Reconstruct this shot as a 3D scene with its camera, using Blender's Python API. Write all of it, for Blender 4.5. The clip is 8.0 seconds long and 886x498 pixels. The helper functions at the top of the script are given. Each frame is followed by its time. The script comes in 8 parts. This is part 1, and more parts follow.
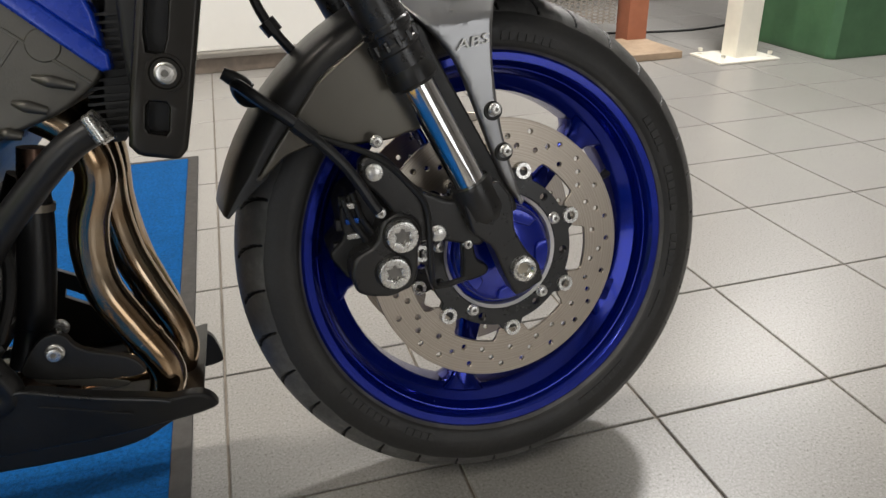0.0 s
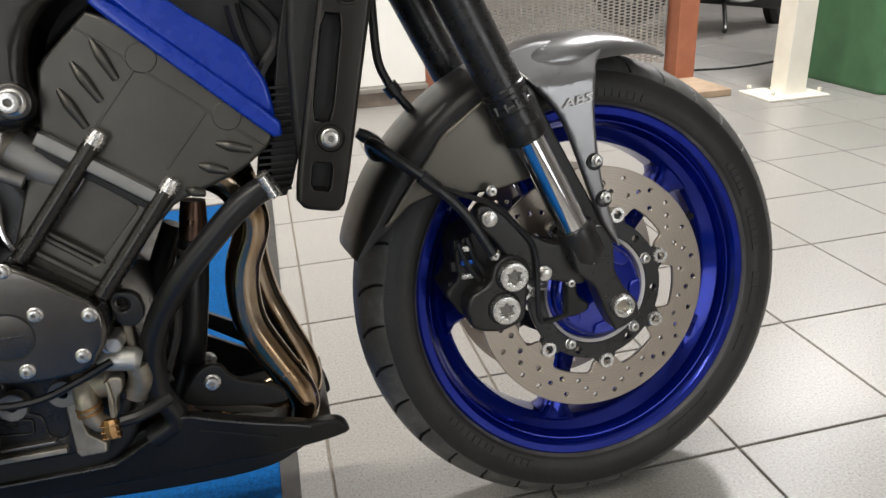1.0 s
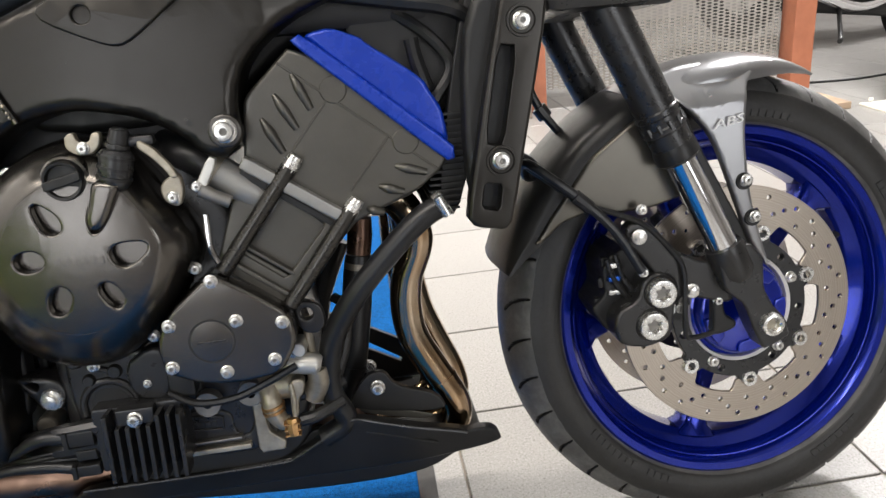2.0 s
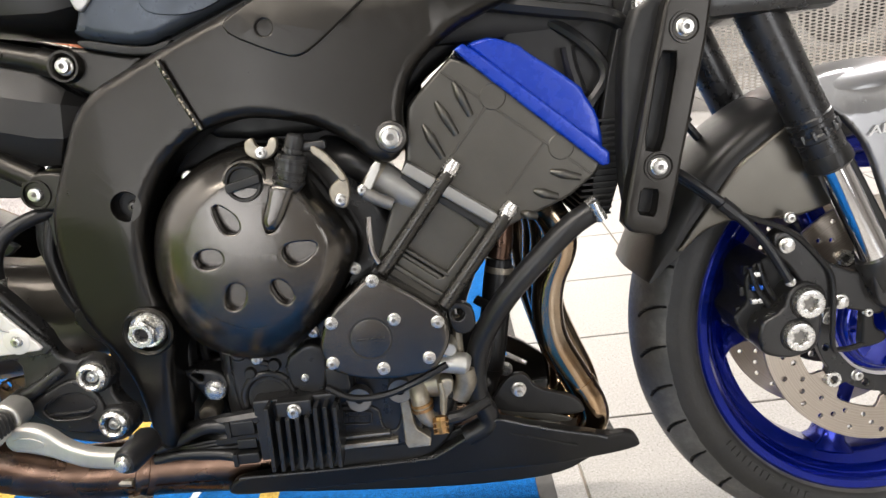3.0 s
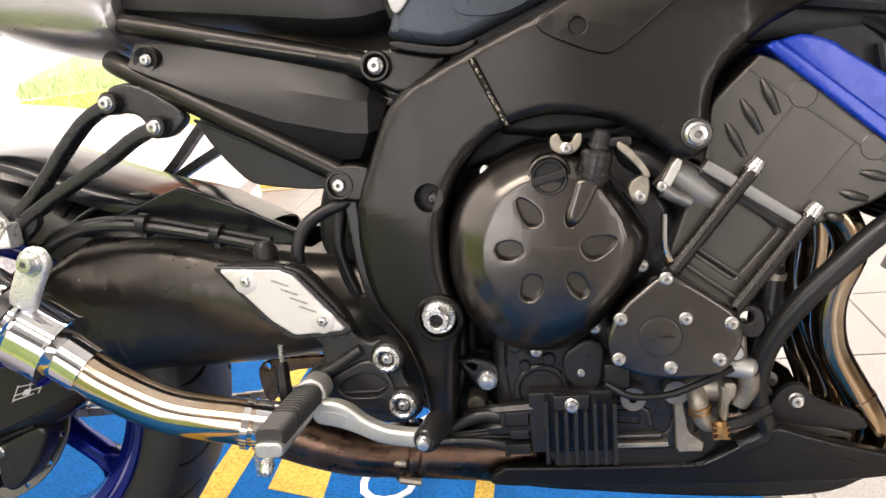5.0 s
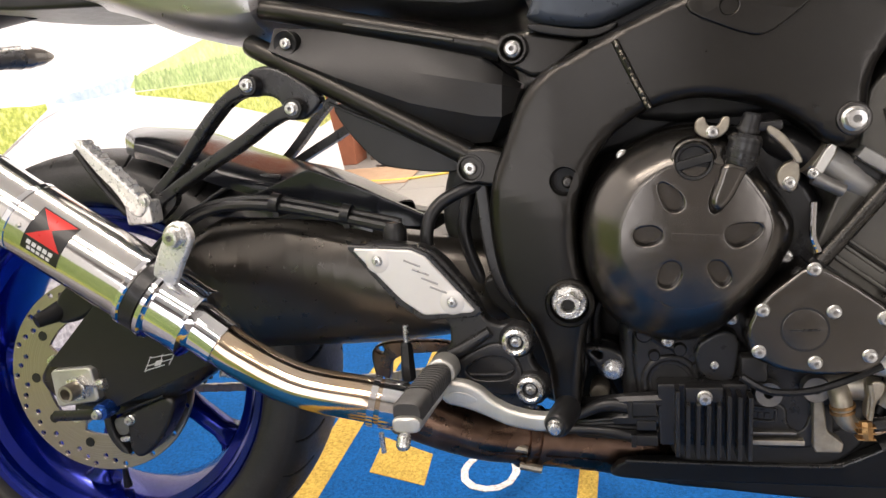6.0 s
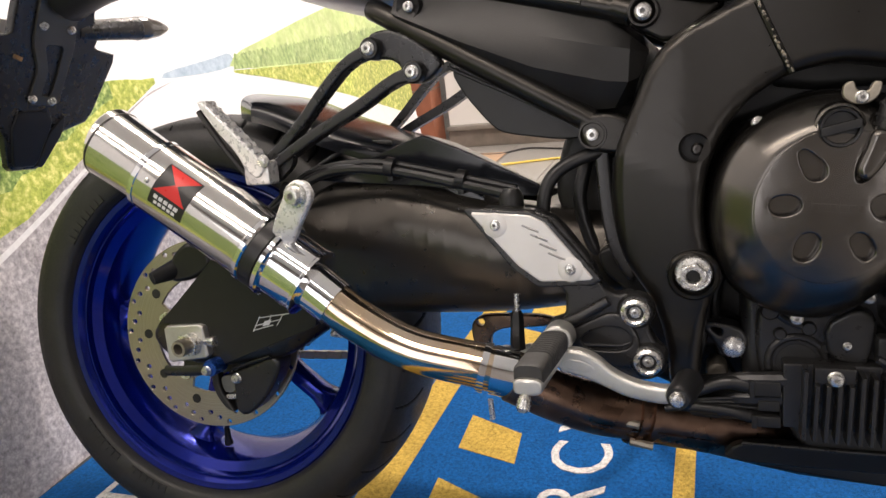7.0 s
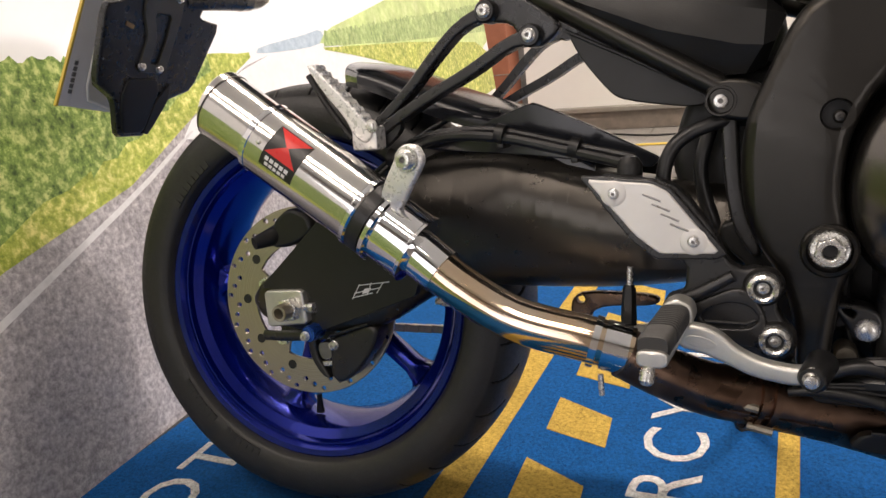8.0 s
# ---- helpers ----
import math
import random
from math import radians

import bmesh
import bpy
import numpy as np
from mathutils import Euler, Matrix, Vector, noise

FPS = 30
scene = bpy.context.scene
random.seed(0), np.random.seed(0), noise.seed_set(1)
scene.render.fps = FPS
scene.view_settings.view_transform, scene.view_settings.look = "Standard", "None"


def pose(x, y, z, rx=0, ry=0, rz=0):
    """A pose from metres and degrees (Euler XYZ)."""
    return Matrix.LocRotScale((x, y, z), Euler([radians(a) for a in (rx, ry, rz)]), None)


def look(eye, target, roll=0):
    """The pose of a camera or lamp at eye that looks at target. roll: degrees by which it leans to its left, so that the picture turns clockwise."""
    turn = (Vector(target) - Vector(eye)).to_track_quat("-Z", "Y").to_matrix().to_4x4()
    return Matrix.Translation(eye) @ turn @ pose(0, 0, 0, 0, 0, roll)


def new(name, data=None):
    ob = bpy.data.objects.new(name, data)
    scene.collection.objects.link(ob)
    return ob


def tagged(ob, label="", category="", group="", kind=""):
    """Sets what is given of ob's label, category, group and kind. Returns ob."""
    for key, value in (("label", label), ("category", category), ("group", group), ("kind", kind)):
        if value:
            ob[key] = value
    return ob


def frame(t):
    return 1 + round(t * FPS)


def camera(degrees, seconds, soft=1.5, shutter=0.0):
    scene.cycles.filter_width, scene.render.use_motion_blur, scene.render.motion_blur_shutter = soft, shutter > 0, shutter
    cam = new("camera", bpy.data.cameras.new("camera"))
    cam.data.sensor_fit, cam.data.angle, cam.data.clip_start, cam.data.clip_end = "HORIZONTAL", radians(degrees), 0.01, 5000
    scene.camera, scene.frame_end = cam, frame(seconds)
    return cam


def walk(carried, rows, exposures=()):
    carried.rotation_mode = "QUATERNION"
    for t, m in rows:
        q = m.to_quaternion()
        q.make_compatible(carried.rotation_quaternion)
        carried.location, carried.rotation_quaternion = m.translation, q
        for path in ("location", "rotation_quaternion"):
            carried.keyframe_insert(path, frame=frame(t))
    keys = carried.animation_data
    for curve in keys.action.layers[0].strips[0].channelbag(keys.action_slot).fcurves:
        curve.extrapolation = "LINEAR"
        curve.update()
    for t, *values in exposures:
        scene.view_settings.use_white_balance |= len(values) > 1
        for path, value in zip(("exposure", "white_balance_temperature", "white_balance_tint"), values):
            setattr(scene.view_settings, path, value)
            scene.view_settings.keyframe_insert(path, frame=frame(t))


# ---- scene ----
cam = camera(62.1, 8.0)
PATH = [
    (0, (1.198, -0.74, 0.683), (1.679, 0.984, -0.208), -1.5),
    (0.5, (1.154, -0.757, 0.701), (1.627, 0.996, -0.136), -1.9),
    (1, (1.105, -0.78, 0.723), (1.507, 1.007, -0.081), -3.0),
    (1.5, (1.067, -0.793, 0.735), (1.356, 1.029, -0.039), -4.3),
    (3, (0.953, -0.81, 0.752), (0.935, 1.059, 0.041), -6.5),
    (3.5, (0.914, -0.812, 0.752), (0.826, 1.064, 0.063), -6.9),
    (4, (0.874, -0.816, 0.752), (0.719, 1.061, 0.079), -7.1),
    (4.5, (0.832, -0.824, 0.754), (0.6, 1.052, 0.1), -7.4),
    (5, (0.789, -0.834, 0.755), (0.454, 1.034, 0.123), -7.6),
    (6.5, (0.704, -0.859, 0.735), (0.096, 0.95, 0.138), -7.6),
    (7, (0.677, -0.868, 0.722), (-0.02, 0.909, 0.123), -7.3),
    (7.5, (0.648, -0.872, 0.712), (-0.136, 0.866, 0.107), -7.1),
    (8, (0.627, -0.877, 0.701), (-0.234, 0.823, 0.095), -7.1),
]
EXPOSURE = [(0.0, -0.73, 6450, 10), (0.7, -0.56, 6400, 10), (1.5, -0.15, 6300, 11), (3.0, 0.46, 6400, 12), (4.5, 0.54, 6700, 15), (5.2, 0.40, 6650, 16), (6.5, -0.14, 6600, 17), (8.0, -0.45, 6850, 18)]
walk(cam, [(t, look(eye, target, roll)) for t, eye, target, roll in PATH], EXPOSURE)

# ---- world and light ----
world = bpy.data.worlds.new("world")
scene.world = world
world.use_nodes = True
world.node_tree.nodes["Background"].inputs[0].default_value = (0.8, 0.86, 1.0, 1)
world.node_tree.nodes["Background"].inputs[1].default_value = 0.15


def ceiling_lamp(x, y, z, sx, sy, power, tone):
    data = bpy.data.lights.new("ceiling_lamp", "AREA")
    data.shape, data.size, data.size_y, data.energy, data.color = "RECTANGLE", sx, sy, power, tone
    ob = new("ceiling_lamp", data)
    ob.location = (x, y, z)
    return ob


WARM, COOL = (1.0, 0.92, 0.81), (1.0, 0.965, 0.93)
LAMPS = [(3.0, 1.45, 0.26, 0.26, 165, COOL), (-0.4, 2.6, 1.2, 0.28, 60, WARM), (4.9, 3.2, 1.2, 0.5, 110, COOL), (0.3, 0.85, 1.2, 0.2, 100, WARM), (-0.3, -1.35, 2.4, 0.2, 38, WARM), (-0.3, -2.1, 2.4, 0.2, 30, WARM)]
for lx, ly, sx, sy, power, tone in LAMPS:
    ceiling_lamp(lx, ly, 2.86, sx, sy, power, tone)
# daylight through the two shop windows behind the camera
for name, w, power, tone, m in (("window_daylight", 2.9, 58, (0.96, 0.97, 0.98), pose(-1.15, -3.58, 1.325, 90, 0, 0)), ("door_daylight", 1.6, 36, (0.98, 0.975, 0.96), pose(2.8, -3.58, 1.325, 90, 0, 0))):
    daylight = bpy.data.lights.new(name, "AREA")
    daylight.shape, daylight.size, daylight.size_y, daylight.energy, daylight.color = "RECTANGLE", w, 2.15, power, tone
    new(name, daylight).matrix_world = m

# ---- materials ----


def nodes_of(name):
    m = bpy.data.materials.new(name)
    m.use_nodes = True
    t = m.node_tree
    return m, t, t.nodes["Principled BSDF"]


def link(t, a, b):
    t.links.new(a, b)


def noise_node(t, scale, detail=4.0, rough=0.55, coord="Object"):
    c = t.nodes.new("ShaderNodeTexCoord")
    n = t.nodes.new("ShaderNodeTexNoise")
    n.inputs["Scale"].default_value, n.inputs["Detail"].default_value = scale, detail
    n.inputs["Roughness"].default_value = rough
    link(t, c.outputs[coord], n.inputs["Vector"])
    return n


def ramp(t, fac, stops):
    r = t.nodes.new("ShaderNodeValToRGB")
    e = r.color_ramp.elements
    while len(e) < len(stops):
        e.new(0.5)
    for k, (p, c) in enumerate(stops):
        e[k].position, e[k].color = p, (*c, 1)
    link(t, fac, r.inputs[0])
    return r


def math_node(t, op, a, b=None, c=None):
    n = t.nodes.new("ShaderNodeMath")
    n.operation = op
    for k, v in enumerate((a, b, c)):
        if v is None:
            continue
        if isinstance(v, (int, float)):
            n.inputs[k].default_value = v
        else:
            link(t, v, n.inputs[k])
    return n.outputs[0]


def bump_in(t, p, height, strength, distance=0.001):
    b = t.nodes.new("ShaderNodeBump")
    b.inputs["Strength"].default_value, b.inputs["Distance"].default_value = strength, distance
    link(t, height, b.inputs["Height"])
    link(t, b.outputs[0], p.inputs["Normal"])


def surface(name, color, rough=0.5, metal=0.0, var=0.2, scale=14.0, bump=0.0, grain=400.0, coat=0.0, rvar=0.12, spec=0.5):
    """A paint, plastic or metal with large soft variation, fine grain and uneven gloss."""
    m, t, p = nodes_of(name)
    n = noise_node(t, scale, 6.0, 0.6)
    lo = tuple(c * (1 - var) for c in color)
    hi = tuple(min(1.0, c * (1 + var)) for c in color)
    link(t, ramp(t, n.outputs[0], [(0.3, lo), (0.7, hi)]).outputs[0], p.inputs["Base Color"])
    n2 = noise_node(t, scale * 5, 5.0, 0.65)
    mr = t.nodes.new("ShaderNodeMapRange")
    mr.inputs["From Min"].default_value, mr.inputs["From Max"].default_value = 0.25, 0.75
    mr.inputs["To Min"].default_value, mr.inputs["To Max"].default_value = max(0.02, rough - rvar), min(1.0, rough + rvar)
    link(t, n2.outputs[0], mr.inputs["Value"])
    link(t, mr.outputs[0], p.inputs["Roughness"])
    p.inputs["Metallic"].default_value = metal
    p.inputs["Coat Weight"].default_value = coat
    p.inputs["Coat Roughness"].default_value = 0.06
    p.inputs["Specular IOR Level"].default_value = spec
    if bump:
        g = noise_node(t, grain, 3.0, 0.5)
        bump_in(t, p, g.outputs[0], bump, 0.0006)
    return m


M_FRAME = surface("frame_black_paint", (0.043, 0.0405, 0.037), 0.30, metal=0.88, var=0.08, bump=0.09, grain=600, spec=0.6, rvar=0.03)
M_CASE = surface("satin_charcoal_engine_cover", (0.130, 0.121, 0.110), 0.22, metal=0.94, var=0.1, bump=0.1, grain=600, rvar=0.05)
M_ENGINE = surface("engine_black_paint", (0.016, 0.0157, 0.0157), 0.30, var=0.3, bump=0.12, grain=450, spec=0.55, rvar=0.06)
M_HEAD = surface("cylinder_head_grey_paint", (0.105, 0.100, 0.088), 0.38, metal=0.72, var=0.12, bump=0.2, grain=500, rvar=0.05)
M_STUD = surface("dark_stud_steel", (0.055, 0.052, 0.047), 0.28, metal=0.8, var=0.1)
M_COVER = surface("cover_satin_black", (0.017, 0.017, 0.0175), 0.3, var=0.2, bump=0.12, grain=500, spec=0.6)
M_PLASTIC = surface("matt_black_plastic", (0.015, 0.0148, 0.0145), 0.36, var=0.25, bump=0.2, grain=700, spec=0.38, rvar=0.05)
# near-black for plastic, and for shade painted into holes and gaps
M_DARK = surface("deep_black_plastic_and_hollow_shade", (0.009, 0.009, 0.009), 0.5, var=0.3)
M_RUBBER = surface("black_rubber_hose", (0.013, 0.013, 0.0135), 0.33, var=0.3, bump=0.15, grain=400, spec=0.45, rvar=0.06)
M_PEG = surface("grey_black_peg_rubber", (0.045, 0.044, 0.043), 0.6, var=0.15, bump=0.2, grain=500, spec=0.4)
M_GREY = surface("gunmetal_fender_paint", (0.31, 0.31, 0.315), 0.29, metal=0.85, var=0.03, rvar=0.02)
M_TAIL = surface("silver_grey_tail_paint", (0.40, 0.39, 0.38), 0.30, metal=0.8, var=0.05, rvar=0.04)
M_SLATE = surface("slate_blue_paint", (0.05, 0.06, 0.075), 0.34, metal=0.4, var=0.1)
M_SILVER = surface("silver_paint", (0.42, 0.41, 0.40), 0.32, metal=0.7, var=0.06)
M_BLUE = surface("blue_wheel_paint", (0.002, 0.014, 0.26), 0.17, metal=0.72, var=0.12, coat=0.35, spec=0.6, rvar=0.04)
M_HUB = surface("glossy_blue_hub_paint", (0.002, 0.02, 0.40), 0.16, metal=0.5, var=0.06, coat=1.0, rvar=0.03)
M_ARM = surface("gloss_black_arm_paint", (0.070, 0.064, 0.056), 0.28, metal=0.8, var=0.06, bump=0.03, grain=900, spec=0.6, rvar=0.012)
M_BLUE2 = surface("bright_blue_cover_paint", (0.004, 0.040, 0.42), 0.28, metal=0.15, var=0.05, coat=0.4)
M_CHROME = surface("chrome", (0.86, 0.86, 0.87), 0.06, metal=1.0, var=0.04, rvar=0.03)
M_STEEL = surface("satin_stainless_steel", (0.70, 0.68, 0.65), 0.13, metal=1.0, var=0.04, scale=30, rvar=0.03)
M_BOLT = surface("zinc_bolt", (0.72, 0.71, 0.68), 0.27, metal=0.92, var=0.12, scale=60)
M_ALU = surface("cast_aluminium", (0.62, 0.61, 0.57), 0.42, metal=0.8, var=0.12, scale=30, bump=0.25, grain=500)
M_STRAP = surface("polished_strap_alloy", (0.80, 0.79, 0.77), 0.30, metal=0.45, var=0.05, scale=30)
M_GUARD = surface("satin_silver_guard", (0.76, 0.735, 0.70), 0.4, metal=0.4, var=0.05)
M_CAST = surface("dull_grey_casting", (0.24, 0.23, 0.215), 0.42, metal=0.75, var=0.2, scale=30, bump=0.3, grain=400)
# bare alloy of the inlet; on the block ledge, a painted reflection
M_INLET = surface("bare_inlet_alloy_and_ledge_sheen", (0.30, 0.295, 0.28), 0.45, metal=0.55, var=0.12, scale=30, bump=0.25, grain=400)
M_PLUG = surface("oxidised_pump_alloy", (0.40, 0.36, 0.29), 0.45, metal=0.8, var=0.35, scale=40, bump=0.4, grain=200)
M_BRASS = surface("brass_fitting", (0.45, 0.26, 0.11), 0.35, metal=0.9, var=0.3, scale=60)
M_RED = surface("red_decal", (0.65, 0.02, 0.015), 0.35, var=0.05)
M_DECAL = surface("black_decal", (0.012, 0.012, 0.012), 0.35, var=0.1)
M_WHITE = surface("white_print", (0.75, 0.75, 0.75), 0.4, var=0.05)
M_AMBER = surface("smoked_lens", (0.05, 0.045, 0.04), 0.12, var=0.1, coat=0.6)
M_WELD = surface("bare_weld_bead", (0.30, 0.27, 0.22), 0.5, metal=0.6, var=0.6, scale=160, bump=0.8, grain=300)
M_WHEELNUT = surface("dark_bolt", (0.09, 0.085, 0.08), 0.35, metal=1.0, var=0.2, scale=60)
M_BLUEANO = surface("blue_anodised", (0.02, 0.09, 0.4), 0.25, metal=0.8, var=0.1)


def heat_steel(name, stops, rough, scale=7.0):
    """Steel tinted by heat: straw, bronze and violet drift along the pipe."""
    m, t, p = nodes_of(name)
    n = noise_node(t, scale, 3.0, 0.5)
    link(t, ramp(t, n.outputs[0], stops).outputs[0], p.inputs["Base Color"])
    n2 = noise_node(t, 40, 4.0, 0.6)
    link(t, ramp(t, n2.outputs[0], [(0.35, (rough * 0.75,) * 3), (0.75, (rough * 1.35,) * 3)]).outputs[0], p.inputs["Roughness"])
    p.inputs["Metallic"].default_value = 1.0
    bump_in(t, p, n2.outputs[0], 0.04, 0.0003)
    return m


M_HEADER = heat_steel("heat_tinted_header_steel", [(0.30, (0.26, 0.17, 0.10)), (0.45, (0.46, 0.37, 0.27)), (0.58, (0.42, 0.28, 0.16)), (0.72, (0.55, 0.47, 0.37))], 0.15, 9.0)
M_FLANK = surface("bronze_grey_flank_paint", (0.13, 0.122, 0.105), 0.34, metal=0.9, var=0.06, bump=0.05, grain=900, rvar=0.03)
M_RUST = heat_steel("browned_collector_steel", [(0.30, (0.10, 0.06, 0.045)), (0.48, (0.22, 0.14, 0.10)), (0.62, (0.14, 0.085, 0.06)), (0.78, (0.34, 0.26, 0.21))], 0.3, 14.0)
M_MIDPIPE = heat_steel("polished_straw_steel", [(0.30, (0.78, 0.69, 0.57)), (0.5, (0.70, 0.53, 0.36)), (0.7, (0.82, 0.74, 0.64))], 0.12, 5.0)


def disc_steel():
    """Ground brake disc: circular scratches about the wheel's axle."""
    m, t, p = nodes_of("ground_disc_steel")
    c = t.nodes.new("ShaderNodeTexCoord")
    s = t.nodes.new("ShaderNodeSeparateXYZ")
    link(t, c.outputs["Object"], s.inputs[0])
    r = math_node(t, "SQRT", math_node(t, "ADD", math_node(t, "POWER", s.outputs[0], 2.0), math_node(t, "POWER", s.outputs[2], 2.0)))
    cb = t.nodes.new("ShaderNodeCombineXYZ")
    link(t, math_node(t, "MULTIPLY", r, 900.0), cb.inputs[0])
    n = t.nodes.new("ShaderNodeTexNoise")
    n.inputs["Scale"].default_value, n.inputs["Detail"].default_value = 1.0, 3
    link(t, cb.outputs[0], n.inputs["Vector"])
    link(t, ramp(t, n.outputs[0], [(0.3, (0.31, 0.27, 0.225)), (0.7, (0.55, 0.485, 0.41))]).outputs[0], p.inputs["Base Color"])
    p.inputs["Metallic"].default_value, p.inputs["Roughness"].default_value = 1.0, 0.36
    bump_in(t, p, n.outputs[0], 0.2, 0.0003)
    return m


M_DISC = disc_steel()


def tyre_rubber(name, half, dusty):
    """Tyre rubber with a scuffed, dusty tread between darker side walls. Object space has the axle along y."""
    m, t, p = nodes_of(name)
    c = t.nodes.new("ShaderNodeTexCoord")
    s = t.nodes.new("ShaderNodeSeparateXYZ")
    link(t, c.outputs["Object"], s.inputs[0])
    n = noise_node(t, 22, 7.0, 0.7)
    edge = math_node(t, "ADD", math_node(t, "ABSOLUTE", s.outputs[1]), math_node(t, "MULTIPLY", n.outputs[0], 0.004))
    col = ramp(t, n.outputs[0], [(0.3, (0.014, 0.014, 0.0135)), (0.62, (0.022, 0.021, 0.020)), (0.8, (0.04, 0.038, 0.035))])
    dust = ramp(t, n.outputs[0], [(0.3, tuple(v * dusty for v in (0.6, 0.59, 0.57))), (0.52, tuple(v * dusty for v in (1.0, 0.98, 0.95))), (0.68, tuple(v * dusty for v in (1.7, 1.66, 1.6)))])
    worn = t.nodes.new("ShaderNodeMix")
    worn.data_type = "RGBA"
    link(t, math_node(t, "LESS_THAN", edge, half * 0.955), worn.inputs[0])
    link(t, col.outputs[0], worn.inputs[6])
    link(t, dust.outputs[0], worn.inputs[7])
    link(t, worn.outputs[2], p.inputs["Base Color"])
    n2 = noise_node(t, 240, 4.0, 0.6)
    link(t, ramp(t, n2.outputs[0], [(0.3, (0.38,) * 3), (0.7, (0.56,) * 3)]).outputs[0], p.inputs["Roughness"])
    bump_in(t, p, n2.outputs[0], 0.5, 0.0008)
    return m


# groove rubber, blackened with the shade that lies in the cuts
M_GROOVE = surface("shaded_groove_rubber", (0.007, 0.007, 0.007), 0.6, var=0.2, spec=0.3)
M_TYRE_F = tyre_rubber("front_tyre_rubber", 0.0575, 0.08)
M_TYRE_R = tyre_rubber("rear_tyre_rubber", 0.09, 0.022)


def tile_glaze():
    m, t, p = nodes_of("speckled_porcelain_tile")
    n = noise_node(t, 260, 3.0, 0.7)
    fine = noise_node(t, 700, 2.0, 0.5)
    n2 = noise_node(t, 4, 3.0, 0.5)
    info = t.nodes.new("ShaderNodeObjectInfo")
    a = ramp(t, math_node(t, "ADD", math_node(t, "MULTIPLY", n.outputs[0], 0.6), math_node(t, "MULTIPLY", fine.outputs[0], 0.4)), [(0.38, (0.165, 0.156, 0.145)), (0.46, (0.25, 0.241, 0.227)), (0.55, (0.285, 0.276, 0.263)), (0.64, (0.38, 0.372, 0.358))])
    hs = t.nodes.new("ShaderNodeHueSaturation")
    v = math_node(t, "ADD", math_node(t, "MULTIPLY", info.outputs["Random"], 0.07), math_node(t, "MULTIPLY", n2.outputs[0], 0.10))
    link(t, math_node(t, "ADD", v, 0.90), hs.inputs["Value"])
    link(t, a.outputs[0], hs.inputs["Color"])
    link(t, hs.outputs[0], p.inputs["Base Color"])
    link(t, ramp(t, n.outputs[0], [(0.3, (0.26,) * 3), (0.75, (0.39,) * 3)]).outputs[0], p.inputs["Roughness"])
    bump_in(t, p, n.outputs[0], 0.05, 0.0004)
    return m


M_TILE = tile_glaze()
M_GROUT = surface("beige_brown_grout", (0.20, 0.175, 0.145), 0.85, var=0.35, scale=20)
M_SHOP = surface("dull_shop_wall_paint", (0.28, 0.265, 0.25), 0.8, var=0.1, scale=3)
M_WALL = surface("white_wall_paint", (0.78, 0.77, 0.74), 0.7, var=0.03, scale=4, bump=0.2, grain=120)
M_CEIL = surface("white_ceiling_paint", (0.8, 0.8, 0.78), 0.8, var=0.03, scale=3)
M_SKIRT = surface("grey_brown_skirting", (0.22, 0.18, 0.15), 0.5, var=0.25, scale=12)
M_TERRA = surface("terracotta_post_paint", (0.33, 0.12, 0.065), 0.45, var=0.12, scale=16)
M_CREAM = surface("cream_post_paint", (0.80, 0.77, 0.68), 0.4, var=0.05)
M_BIN = surface("green_bin_plastic", (0.06, 0.15, 0.07), 0.45, var=0.15, scale=9, bump=0.2, grain=250)
M_MESH = surface("perforated_grey_steel", (0.34, 0.32, 0.29), 0.4, metal=0.8, var=0.1)
M_BOARD = surface("worn_plywood", (0.34, 0.25, 0.17), 0.6, var=0.2, scale=18)
M_CARD = surface("brown_cardboard", (0.42, 0.28, 0.18), 0.8, var=0.12, scale=15)
M_YCABLE = surface("yellow_cable", (0.7, 0.5, 0.08), 0.45, var=0.1)


def carpet_pile(name, color):
    m, t, p = nodes_of(name)
    n = noise_node(t, 170, 6.0, 0.8)
    n2 = noise_node(t, 14, 5.0, 0.65)
    c1 = ramp(t, n.outputs[0], [(0.32, tuple(v * 0.40 for v in color)), (0.52, color), (0.68, tuple(min(1, v * 1.35) for v in color))])
    hs = t.nodes.new("ShaderNodeHueSaturation")
    link(t, math_node(t, "ADD", math_node(t, "MULTIPLY", n2.outputs[0], 0.5), 0.75), hs.inputs["Value"])
    link(t, c1.outputs[0], hs.inputs["Color"])
    link(t, hs.outputs[0], p.inputs["Base Color"])
    p.inputs["Roughness"].default_value = 0.95
    p.inputs["Specular IOR Level"].default_value = 0.15
    bump_in(t, p, n.outputs[0], 0.9, 0.003)
    return m


M_CARPET = carpet_pile("blue_carpet_pile", (0.001, 0.073, 0.245))
M_CYELLOW = carpet_pile("yellow_carpet_pile", (0.46, 0.31, 0.065))
M_CWHITE = carpet_pile("white_carpet_pile", (0.55, 0.55, 0.53))
M_CEDGE = surface("black_rubber_edging", (0.03, 0.028, 0.026), 0.7, var=0.2)


